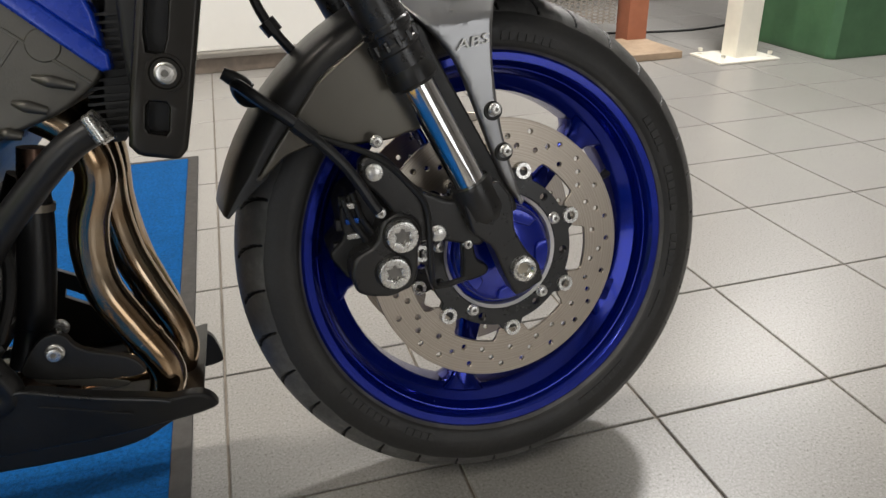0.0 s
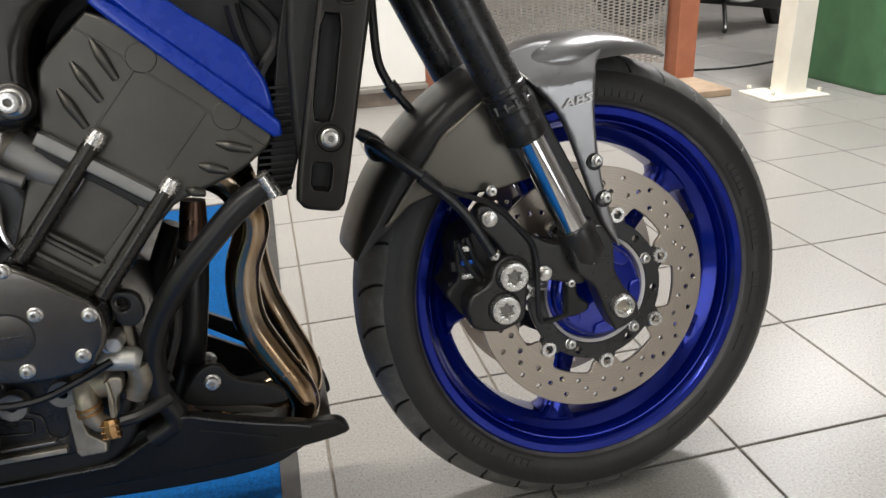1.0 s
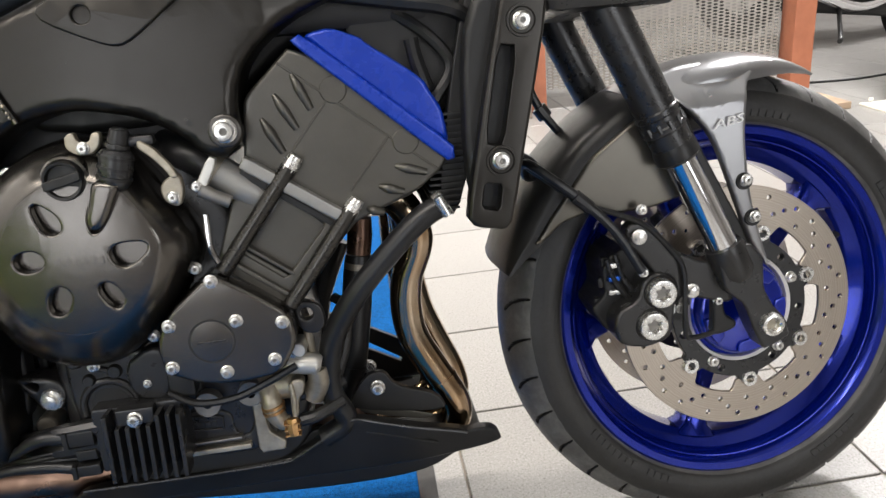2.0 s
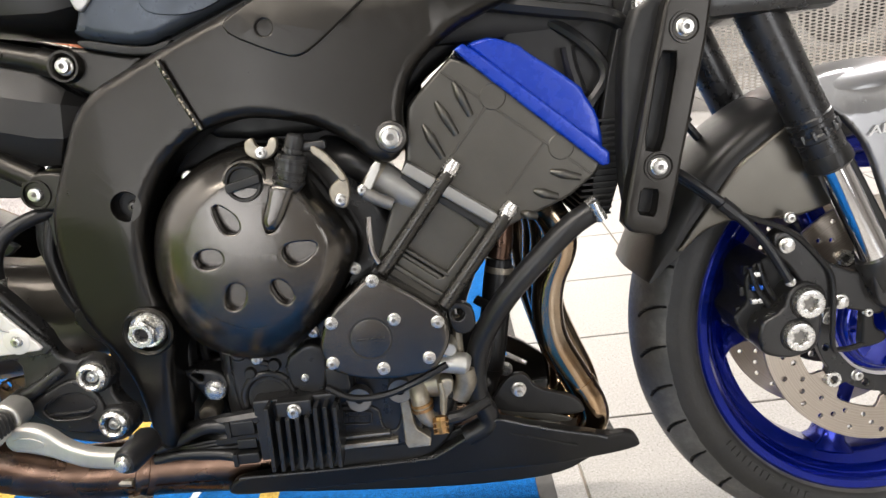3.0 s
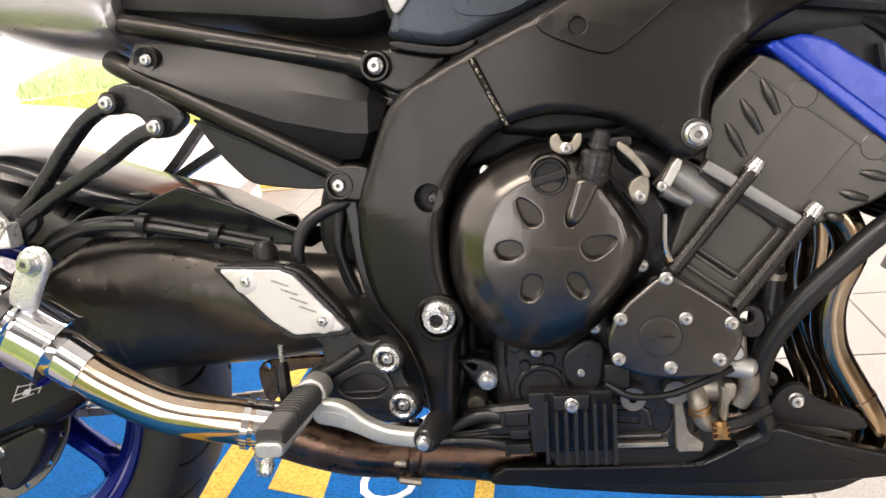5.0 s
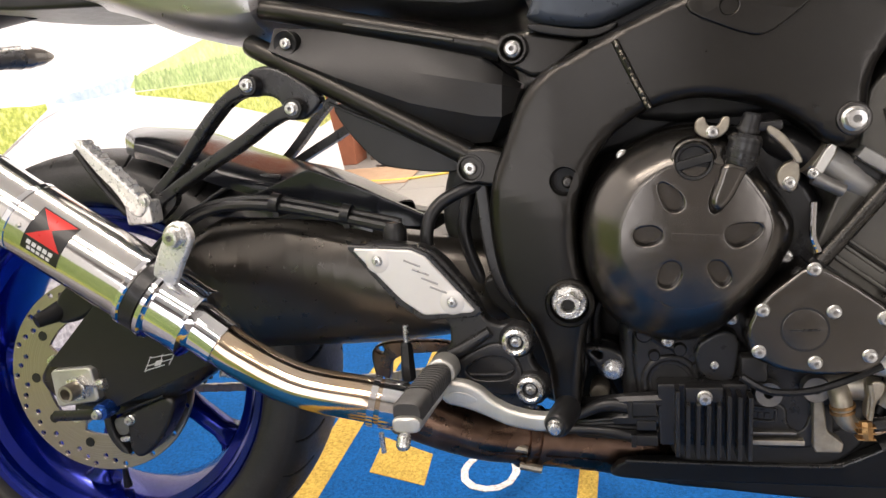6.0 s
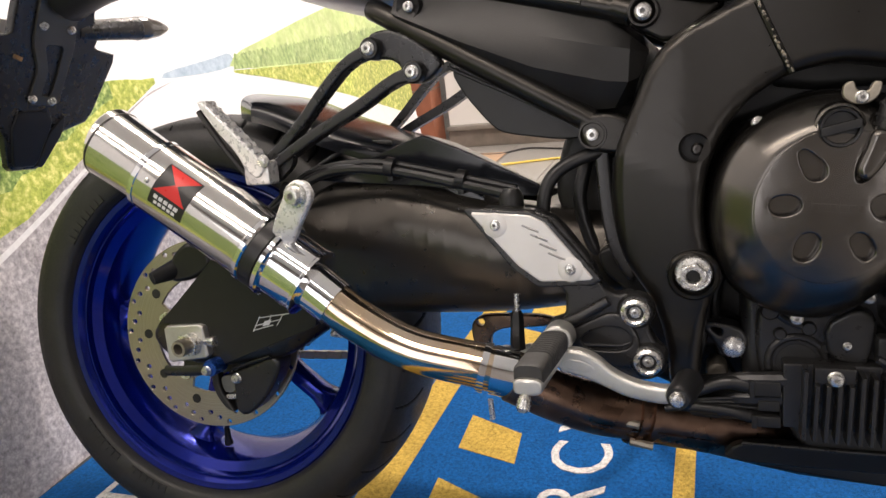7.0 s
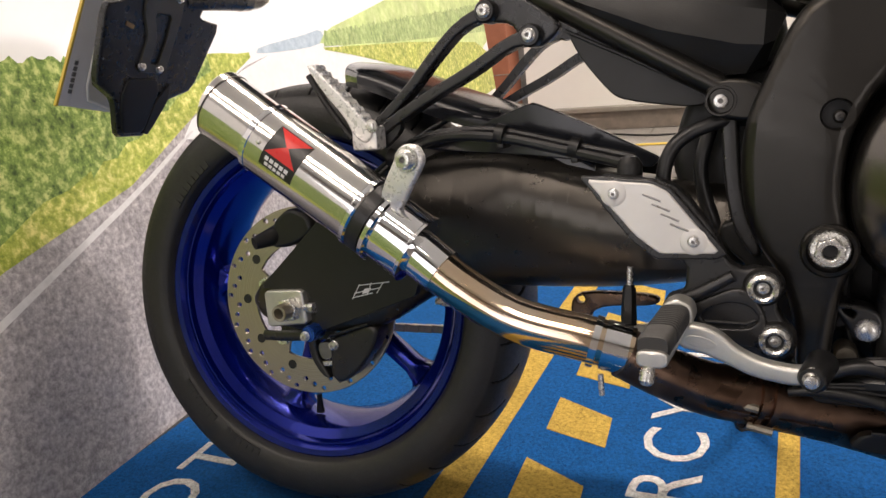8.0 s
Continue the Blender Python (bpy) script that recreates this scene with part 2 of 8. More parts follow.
def print_mix(name, stops, scale, detail=8.0, rough=0.35, stretch=(1, 1, 1), second=0.0):
    """Ink of a printed picture: blotches at several sizes."""
    m, t, p = nodes_of(name)
    c = t.nodes.new("ShaderNodeTexCoord")
    mp = t.nodes.new("ShaderNodeMapping")
    mp.inputs["Scale"].default_value = stretch
    link(t, c.outputs["Object"], mp.inputs["Vector"])
    n = t.nodes.new("ShaderNodeTexNoise")
    n.inputs["Scale"].default_value, n.inputs["Detail"].default_value, n.inputs["Roughness"].default_value = scale, detail, 0.7
    link(t, mp.outputs[0], n.inputs["Vector"])
    out = ramp(t, n.outputs[0], stops).outputs[0]
    if second:
        n2 = noise_node(t, second, 3.0, 0.6)
        hs = t.nodes.new("ShaderNodeHueSaturation")
        link(t, math_node(t, "ADD", math_node(t, "MULTIPLY", n2.outputs[0], 0.9), 0.55), hs.inputs["Value"])
        link(t, out, hs.inputs["Color"])
        out = hs.outputs[0]
    link(t, out, p.inputs["Base Color"])
    p.inputs["Roughness"].default_value = rough
    return m


M_SKY = print_mix("printed_sky", [(0.3, (0.80, 0.83, 0.86)), (0.7, (0.90, 0.90, 0.90))], 2.0)
M_GRASS = print_mix("printed_grass", [(0.33, (0.17, 0.25, 0.03)), (0.5, (0.44, 0.50, 0.09)), (0.64, (0.85, 0.80, 0.30))], 65, detail=12.0, second=8.0)
M_SCRUB = print_mix("printed_scrub", [(0.34, (0.035, 0.075, 0.018)), (0.5, (0.22, 0.34, 0.075)), (0.62, (0.62, 0.68, 0.26))], 60, detail=12.0, second=9.0)
M_HILL = print_mix("printed_hill", [(0.3, (0.40, 0.54, 0.18)), (0.55, (0.58, 0.70, 0.30)), (0.75, (0.76, 0.82, 0.48))], 26, second=7.0)
M_TREES = print_mix("printed_trees", [(0.32, (0.16, 0.26, 0.09)), (0.52, (0.36, 0.48, 0.18)), (0.72, (0.66, 0.74, 0.40))], 75, stretch=(1, 1, 0.6), second=12.0)
M_ASPHALT = print_mix("printed_asphalt", [(0.32, (0.22, 0.205, 0.212)), (0.5, (0.42, 0.398, 0.405)), (0.66, (0.66, 0.635, 0.63))], 100, second=3.0)
M_FARROAD = print_mix("printed_far_road", [(0.3, (0.82, 0.82, 0.82)), (0.7, (0.92, 0.92, 0.91))], 40)
M_LINE = print_mix("printed_line", [(0.3, (0.66, 0.66, 0.65)), (0.7, (0.82, 0.82, 0.81))], 60)
M_FARBLUE = print_mix("printed_far_hills", [(0.3, (0.30, 0.42, 0.52)), (0.7, (0.60, 0.70, 0.78))], 40)

# ---- building helpers ----


def finish(bm, name, mat, angle=35.0):
    me = bpy.data.meshes.new(name)
    bmesh.ops.recalc_face_normals(bm, faces=bm.faces)
    bm.to_mesh(me)
    bm.free()
    me.materials.append(mat)
    me.polygons.foreach_set("use_smooth", [True] * len(me.polygons))
    me.set_sharp_from_angle(angle=radians(angle))
    return me


def flat_faces(ob):
    """Keeps broad flat faces flat up to their rounded edges."""
    mod = ob.modifiers.new("flat_faces", "WEIGHTED_NORMAL")
    mod.mode, mod.weight, mod.keep_sharp = "FACE_AREA", 50, True


def part(name, bm, mat, parent, label="", angle=35.0, at=None):
    ob = new(name, finish(bm, name, mat, angle))
    ob.parent = parent
    if at is not None:
        ob.location = at
    flat_faces(ob)
    return tagged(ob, label)


def thing(name, label, category, group="", kind="", m=None):
    ob = new(name)
    ob.empty_display_size = 0.05
    if m is not None:
        ob.matrix_world = m
    return tagged(ob, label, category, group, kind)


def solid(name, bm, mat, label="", category="", kind="", group="", angle=35.0):
    return tagged(new(name, finish(bm, name, mat, angle)), label, category, group, kind)


def chaikin(pts, rounds=2, cut=0.22, closed=True):
    for _ in range(rounds):
        out = []
        n = len(pts)
        for i in range(n if closed else n - 1):
            a, b = Vector(pts[i]), Vector(pts[(i + 1) % n])
            out += [a.lerp(b, cut), a.lerp(b, 1 - cut)]
        if not closed:
            out = [Vector(pts[0])] + out[1:-1] + [Vector(pts[-1])]
        pts = out
    return [Vector(p) for p in pts]


def area2(pts):
    return sum(pts[i][0] * pts[(i + 1) % len(pts)][1] - pts[(i + 1) % len(pts)][0] * pts[i][1] for i in range(len(pts)))


def inset(pts, d):
    """The closed outline moved inwards by d (outline counter-clockwise)."""
    out, n = [], len(pts)
    for i in range(n):
        p, a, b = pts[i], pts[i - 1], pts[(i + 1) % n]
        e1, e2 = (p - a), (b - p)
        if e1.length < 1e-9 or e2.length < 1e-9:
            out.append(p.copy())
            continue
        n1, n2 = Vector((-e1.y, e1.x)).normalized(), Vector((-e2.y, e2.x)).normalized()
        m = n1 + n2
        if m.length < 1e-6:
            m = n1
        m.normalize()
        out.append(p + m * (d / max(0.5, m.dot(n1))))
    return out


def plate(outline, y0, y1, bevel=0.003, holes=(), rounds=2, cut=0.22, steps=3, bend=None, both=False, bm=None, grid=0.0):
    """A plate in the x-z plane from its near face y0 to its far face y1, with rounded near edges (both: far ones too) and holes
    that go through it. bend(x, z): how far a place is moved along y."""
    bm = bm or bmesh.new()
    loops = []
    for k, pts in enumerate([outline, *holes]):
        pts = chaikin([Vector(p) for p in pts], rounds, cut) if rounds else [Vector(p) for p in pts]
        if area2(pts) < 0:
            pts.reverse()
        loops.append((pts, 1 if k == 0 else -1))
    s = 1 if y1 > y0 else -1
    levels = [(bevel * (1 - math.sin(a)), y0 + s * bevel * (1 - math.cos(a))) for a in [i * math.pi / 2 / steps for i in range(steps + 1)]]
    if both:
        levels += [(d, y1 - (y - y0)) for d, y in reversed(levels)]
    else:
        levels.append((0.0, y1))
    caps = {0: [], len(levels) - 1: []}
    for pts, sign in loops:
        rings = []
        for d, y in levels:
            d = d if sign > 0 else -min(1.0, 0.002 / max(bevel, 1e-6)) * d
            ring = [bm.verts.new((q.x, y, q.y)) for q in inset(pts, d)]
            rings.append(ring)
        for r1, r2 in zip(rings, rings[1:]):
            for i in range(len(r1)):
                j = (i + 1) % len(r1)
                bm.faces.new((r1[i], r1[j], r2[j], r2[i]))
        for k in caps:
            caps[k].append(rings[k])
    for rings in caps.values():
        edges = []
        for ring in rings:
            for i in range(len(ring)):
                edges.append(bm.edges.get((ring[i], ring[(i + 1) % len(ring)])))
        bmesh.ops.triangle_fill(bm, edges=edges, use_beauty=True, use_dissolve=False)
    if grid:
        for axis, i in ((Vector((1, 0, 0)), 0), (Vector((0, 0, 1)), 2)):
            lo, hi = min(v.co[i] for v in bm.verts), max(v.co[i] for v in bm.verts)
            for k in range(1, int((hi - lo) / grid) + 1):
                bmesh.ops.bisect_plane(bm, geom=bm.verts[:] + bm.edges[:] + bm.faces[:], plane_co=axis * (lo + k * grid), plane_no=axis, dist=1e-6)
    if bend:
        for v in bm.verts:
            v.co.y += bend(v.co.x, v.co.z)
    return bm


def circle(cx, cz, r, n=20, a0=0.0):
    return [Vector((cx + r * math.cos(a0 + 2 * math.pi * i / n), cz + r * math.sin(a0 + 2 * math.pi * i / n))) for i in range(n)]


def lathe(profile, seg=32, cx=0.0, cz=0.0, bm=None, closed=False, arc=None):
    """Turns (radius, y) pairs about the y axis through (cx, cz)."""
    bm = bm or bmesh.new()
    rings = []
    for r, y in profile:
        if r < 1e-6:
            rings.append([bm.verts.new((cx, y, cz))])
        else:
            rings.append([bm.verts.new((cx + r * math.cos(2 * math.pi * i / seg), y, cz + r * math.sin(2 * math.pi * i / seg))) for i in range(seg)])
    pairs = list(zip(rings, rings[1:])) + ([(rings[-1], rings[0])] if closed else [])
    for a, b in pairs:
        for i in range(seg):
            j = (i + 1) % seg
            if len(a) == 1 and len(b) == 1:
                continue
            if len(a) == 1:
                bm.faces.new((a[0], b[j], b[i]))
            elif len(b) == 1:
                bm.faces.new((a[i], a[j], b[0]))
            else:
                bm.faces.new((a[i], a[j], b[j], b[i]))
    return bm


def spline(pts, per=6):
    """A smooth open line through the points."""
    pts = [Vector(p) for p in pts]
    if len(pts) < 3:
        return pts
    ext = [2 * pts[0] - pts[1], *pts, 2 * pts[-1] - pts[-2]]
    out = []
    for i in range(1, len(ext) - 2):
        a, b, c, d = ext[i - 1 : i + 3]
        for k in range(per):
            t = k / per
            out.append(0.5 * ((2 * b) + (c - a) * t + (2 * a - 5 * b + 4 * c - d) * t * t + (3 * b - a - 3 * c + d) * t**3))
    return out + [pts[-1]]


def tube(pts, radius, seg=12, per=6, cap=True, bm=None, flat=1.0, smooth=True):
    """A round bar along a smooth line; radius: a number, or one for each given point. flat: thickness over height."""
    bm = bm or bmesh.new()
    line = spline(pts, per) if smooth else [Vector(p) for p in pts]
    n = len(line)
    if isinstance(radius, (int, float)):
        radii = [radius] * n
    else:
        radii = [float(np.interp(i / (n - 1) * (len(radius) - 1), range(len(radius)), radius)) for i in range(n)]
    tan = (line[1] - line[0]).normalized()
    side = tan.cross(Vector((0, 1, 0)))
    if side.length < 1e-3:
        side = tan.cross(Vector((0, 0, 1)))
    side.normalize()
    rings = []
    for i, p in enumerate(line):
        tan = (line[min(i + 1, n - 1)] - line[max(i - 1, 0)]).normalized()
        side = (side - tan * side.dot(tan)).normalized()
        up = tan.cross(side)
        rings.append([bm.verts.new(p + radii[i] * (side * math.cos(2 * math.pi * k / seg) + flat * up * math.sin(2 * math.pi * k / seg))) for k in range(seg)])
    for a, b in zip(rings, rings[1:]):
        for k in range(seg):
            j = (k + 1) % seg
            bm.faces.new((a[k], a[j], b[j], b[k]))
    if cap:
        bm.faces.new(rings[0])
        bm.faces.new(rings[-1])
    return bm


def loft(rings, bm=None, cap=True):
    """A skin over closed rings of equal count."""
    bm = bm or bmesh.new()
    vs = [[bm.verts.new(p) for p in r] for r in rings]
    for a, b in zip(vs, vs[1:]):
        for k in range(len(a)):
            j = (k + 1) % len(a)
            bm.faces.new((a[k], a[j], b[j], b[k]))
    if cap:
        bm.faces.new(vs[0])
        bm.faces.new(vs[-1])
    return bm


def block(x0, x1, y0, y1, z0, z1, bevel=0.003, bm=None, seg=2):
    """A box with rounded edges."""
    own = bm is None
    bm = bm or bmesh.new()
    m = Matrix.LocRotScale(((x0 + x1) / 2, (y0 + y1) / 2, (z0 + z1) / 2), None, (abs(x1 - x0), abs(y1 - y0), abs(z1 - z0)))
    made = bmesh.ops.create_cube(bm, size=1.0, matrix=m)
    if bevel:
        edges = {e for v in made["verts"] for e in v.link_edges}
        bmesh.ops.bevel(bm, geom=list(edges), offset=bevel, segments=seg, affect="EDGES", profile=0.5)
    return bm


def moved(bm, m):
    bmesh.ops.transform(bm, matrix=m, verts=bm.verts)
    return bm


def sheet(rows, thick=0.004, bm=None):
    """A skin over a grid of points with some thickness (its back lies further along y)."""
    bm = bm or bmesh.new()
    nr, nc = len(rows), len(rows[0])
    f = [[bm.verts.new(p) for p in r] for r in rows]
    b = [[bm.verts.new(Vector(p) + Vector((0, thick, 0))) for p in r] for r in rows]
    for i in range(nr - 1):
        for j in range(nc - 1):
            bm.faces.new((f[i][j], f[i][j + 1], f[i + 1][j + 1], f[i + 1][j]))
            bm.faces.new((b[i][j], b[i + 1][j], b[i + 1][j + 1], b[i][j + 1]))
    edge = [(0, j) for j in range(nc)] + [(i, nc - 1) for i in range(1, nr)] + [(nr - 1, j) for j in range(nc - 2, -1, -1)] + [(i, 0) for i in range(nr - 2, 0, -1)]
    for k in range(len(edge)):
        (i, j), (i2, j2) = edge[k], edge[(k + 1) % len(edge)]
        bm.faces.new((f[i][j], b[i][j], b[i2][j2], f[i2][j2]))
    return bm


def letters(body, size, depth):
    """Raised letters lying in the x-y plane, centred."""
    cu = bpy.data.curves.new("letters", "FONT")
    cu.body, cu.size, cu.extrude, cu.align_x, cu.align_y, cu.resolution_u = body, size, depth / 2, "CENTER", "CENTER", 3
    ob = new("letters", cu)
    bpy.context.view_layer.update()
    me = bpy.data.meshes.new_from_object(ob.evaluated_get(bpy.context.evaluated_depsgraph_get()))
    bm = bmesh.new()
    bm.from_mesh(me)
    bpy.data.objects.remove(ob)
    bpy.data.curves.remove(cu)
    bpy.data.meshes.remove(me)
    return bm


def socket_head():
    """A cap screw of radius 1 that looks along -y: flange, head with rounded rim and six-sided recess."""
    bm = lathe([(1.25, 0.25), (1.25, 0.05), (1.15, -0.05), (1.0, -0.1), (1.0, -0.55), (0.88, -0.7), (0.62, -0.74)], 24)
    rim = [v for v in bm.verts if abs(v.co.y + 0.74) < 1e-4]
    hexa = [bm.verts.new((0.40 * math.cos(2 * math.pi * i / 24), -0.74, 0.40 * math.sin(2 * math.pi * i / 24))) for i in range(24)]
    deep = []
    for i in range(24):
        a = 2 * math.pi * i / 24
        r = 0.40 * math.cos(math.pi / 6) / math.cos((a % (math.pi / 3)) - math.pi / 6)
        deep.append(bm.verts.new((r * math.cos(a), -0.32, r * math.sin(a))))
    rim.sort(key=lambda v: math.atan2(v.co.z, v.co.x) % (2 * math.pi))
    for i in range(24):
        j = (i + 1) % 24
        bm.faces.new((rim[i], rim[j], hexa[j], hexa[i]))
        bm.faces.new((hexa[i], hexa[j], deep[j], deep[i]))
    bm.faces.new(deep)
    return bm


def hex_head():
    bm = lathe([(1.35, 0.2), (1.35, 0.0), (1.2, -0.12), (0.9, -0.14)], 24)
    pts = [Vector((math.cos(math.pi / 3 * i), math.sin(math.pi / 3 * i))) for i in range(6)]
    plate(pts, -0.75, 0.0, 0.1, rounds=0, bm=bm, steps=2)
    return bm


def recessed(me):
    """Gives the bottom of the socket its own duller, darker grey metal."""
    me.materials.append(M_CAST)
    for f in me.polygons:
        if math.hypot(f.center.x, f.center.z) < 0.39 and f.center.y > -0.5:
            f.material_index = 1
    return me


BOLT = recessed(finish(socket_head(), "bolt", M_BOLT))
HEXBOLT = finish(hex_head(), "bolt", M_BOLT)
DARKBOLT = finish(socket_head(), "bolt", M_WHEELNUT)


def bolt(x, y, z, r, parent, me=None, turn=0.0):
    ob = new("bolt", me or BOLT)
    ob.parent = parent
    ob.location, ob.scale = (x, y, z), (0.78 * r, 0.9 * r, 0.78 * r)
    ob.rotation_euler = (0, turn + x * 37.0, 0)
    return ob

# ---- the motorcycle: x ahead, -y its right side, leaning on its side stand ----
bike = thing("motorcycle", "black naked motorcycle with blue wheels leaning on its side stand", "motorcycle", m=pose(0, -0.033, 0, -8.0, 0, 0))
FX, FZ = 1.460, 0.2965
RX, RZ = -0.027, 0.323


def tyre(rim, side, outer, depth, w, mat, full=0.85, turns=1440, steps=72):
    """A road tyre: dull side walls, a raised tread edge and curved grooves cut 4 mm deep into each half of the tread."""
    prof = [(r, y, 0.0) for r, y in side]
    for k in range(steps + 1):
        a = math.pi * (k / steps - 0.5)
        q = abs(math.sin(a))
        lift = 0.0012 if q < 0.95 else 0.0
        prof.append((outer - 0.0012 + lift - depth * 0.62 * (1 - math.cos(a) ** full), w * math.sin(a), q))
    prof += [(r, -y, 0.0) for r, y in reversed(side)]
    r0, y0, q = (np.array([p[i] for p in prof])[:, None] for i in range(3))
    ang = np.arange(turns)[None, :] * (2 * math.pi / turns)
    count = 34
    lead = np.radians(10.0) * (1 - (1 - q) ** 2)
    # clockwise from the top, seen from the right side
    clock = math.pi / 2 - ang
    cell = ((clock - lead) * count / (2 * math.pi) + np.where(y0 > 0, 0.5, 0.0)) % 1.0
    off = np.abs(cell - 0.5) * (2 * math.pi / count) * r0
    half_w = 0.0014 * np.clip((0.93 - q) / 0.25, 0.35, 1.0)
    cutd = np.clip((half_w + 0.0010 - off) / 0.0010, 0, 1) * ((q > 0.38) & (q < 0.89))
    r = r0 - 0.004 * cutd
    co = np.stack((r * np.cos(ang), y0 + 0 * ang, r * np.sin(ang)), -1).reshape(-1, 3)
    n = len(prof)
    i, j = np.meshgrid(np.arange(n - 1), np.arange(turns), indexing="ij")
    j2 = (j + 1) % turns
    quads = np.stack((i * turns + j, (i + 1) * turns + j, (i + 1) * turns + j2, i * turns + j2), -1).reshape(-1, 4)
    me = bpy.data.meshes.new("tyre")
    me.from_pydata(co.tolist(), [], quads.tolist())
    me.materials.append(mat)
    me.materials.append(M_GROOVE)
    deep = (cutd[:-1] + cutd[1:] + np.roll(cutd, -1, 1)[:-1] + np.roll(cutd, -1, 1)[1:]) > 1.2
    me.polygons.foreach_set("material_index", deep.reshape(-1).astype(np.int32))
    me.polygons.foreach_set("use_smooth", [True] * len(me.polygons))
    me.set_sharp_from_angle(angle=radians(40))
    ob = new("tyre", me)
    ob.parent = rim
    return tagged(ob, "worn black road tyre with slanted grooves")


def wheel(name, cx, cz, outer, width, rim_r, rim_w, tyre_mat, spokes, a0, label):
    """Rim with its tyre, spokes and hub; the rim is the part, the rest its pieces."""
    h, w = rim_w / 2, width / 2
    prof = [(rim_r + 0.013, -h), (rim_r + 0.014, -h - 0.003), (rim_r + 0.010, -h - 0.006), (rim_r + 0.002, -h - 0.005), (rim_r - 0.004, -h + 0.002),
            (rim_r - 0.008, -h + 0.012), (rim_r - 0.022, -h + 0.02), (rim_r - 0.030, -h * 0.4), (rim_r - 0.031, 0.0)]
    prof = prof + [(r, -y) for r, y in reversed(prof[:-1])]
    prof += [(rim_r - 0.006, h - 0.004), (rim_r - 0.02, h * 0.4), (rim_r - 0.02, -h * 0.4), (rim_r - 0.006, -h + 0.004)]
    rim = part(name, lathe(prof, 96, closed=True), M_BLUE, bike, label, at=(cx, 0, cz))
    depth = outer - rim_r
    side = [(rim_r + 0.001, -h + 0.004), (rim_r + 0.012, -h - 0.002), (rim_r + 0.016, -w * 0.93), (rim_r + 0.02, -w * 0.97)]
    tyre(rim, side, outer, depth, w, tyre_mat, 0.85 if width < 0.15 else 0.6)
    for k in range(spokes):
        a = a0 + 2 * math.pi * k / spokes
        u, v = Vector((math.cos(a), 0, math.sin(a))), Vector((-math.sin(a), 0, math.cos(a)))
        rings = []
        for r, wd, dp in ((0.038, 0.024, 0.03), (0.07, 0.017, 0.025), (0.12, 0.0125, 0.021), (rim_r - 0.055, 0.0135, 0.02), (rim_r - 0.038, 0.019, 0.022), (rim_r - 0.026, 0.034, 0.028)):
            ring = []
            for i in range(12):
                b = 2 * math.pi * i / 12
                cs, sn = math.cos(b), math.sin(b)
                ring.append(u * r + v * wd * math.copysign(abs(cs) ** 0.6, cs) + Vector((0, dp * math.copysign(abs(sn) ** 0.6, sn), 0)))
            rings.append(ring)
        part("spoke", loft(rings), M_BLUE, rim)
    part("hub", lathe([(0.0, -0.05), (0.035, -0.05), (0.047, -0.044), (0.05, -0.03), (0.05, 0.03), (0.047, 0.044), (0.0, 0.05)], 40), M_BLUE, rim)
    return rim


def ring_mark(name, rim, r, a0, a1, y, depth, mat):
    """A low raised bar on a tyre's side wall, along an arc."""
    bm = bmesh.new()
    n = max(3, int(abs(a1 - a0) / 0.05))
    rings = []
    for i in range(n + 1):
        a = a0 + (a1 - a0) * i / n
        c, s = math.cos(a), math.sin(a)
        rings.append([Vector((q * c, yy, q * s)) for q, yy in ((r - depth, y), (r + depth, y - 0.001), (r + depth, y + 0.002), (r - depth, y + 0.003))])
    part(name, loft(rings, bm), mat, rim)


front_wheel = wheel("front_wheel", FX, FZ, 0.290, 0.115, 0.2105, 0.088, M_TYRE_F, 5, math.radians(-104), "deep blue cast front wheel")
front_wheel.location.y = 0.0225
front_wheel.rotation_euler = (math.radians(-4.2), 0, math.radians(2.7))
rear_wheel = wheel("rear_wheel", -0.0105, 0.3175, 0.313, 0.186, 0.222, 0.146, M_TYRE_R, 5, math.radians(-40), "deep blue cast rear wheel")
rear_wheel.location.y = -0.016
rear_wheel.rotation_euler = (math.radians(-4.0), 0, math.radians(6.0))


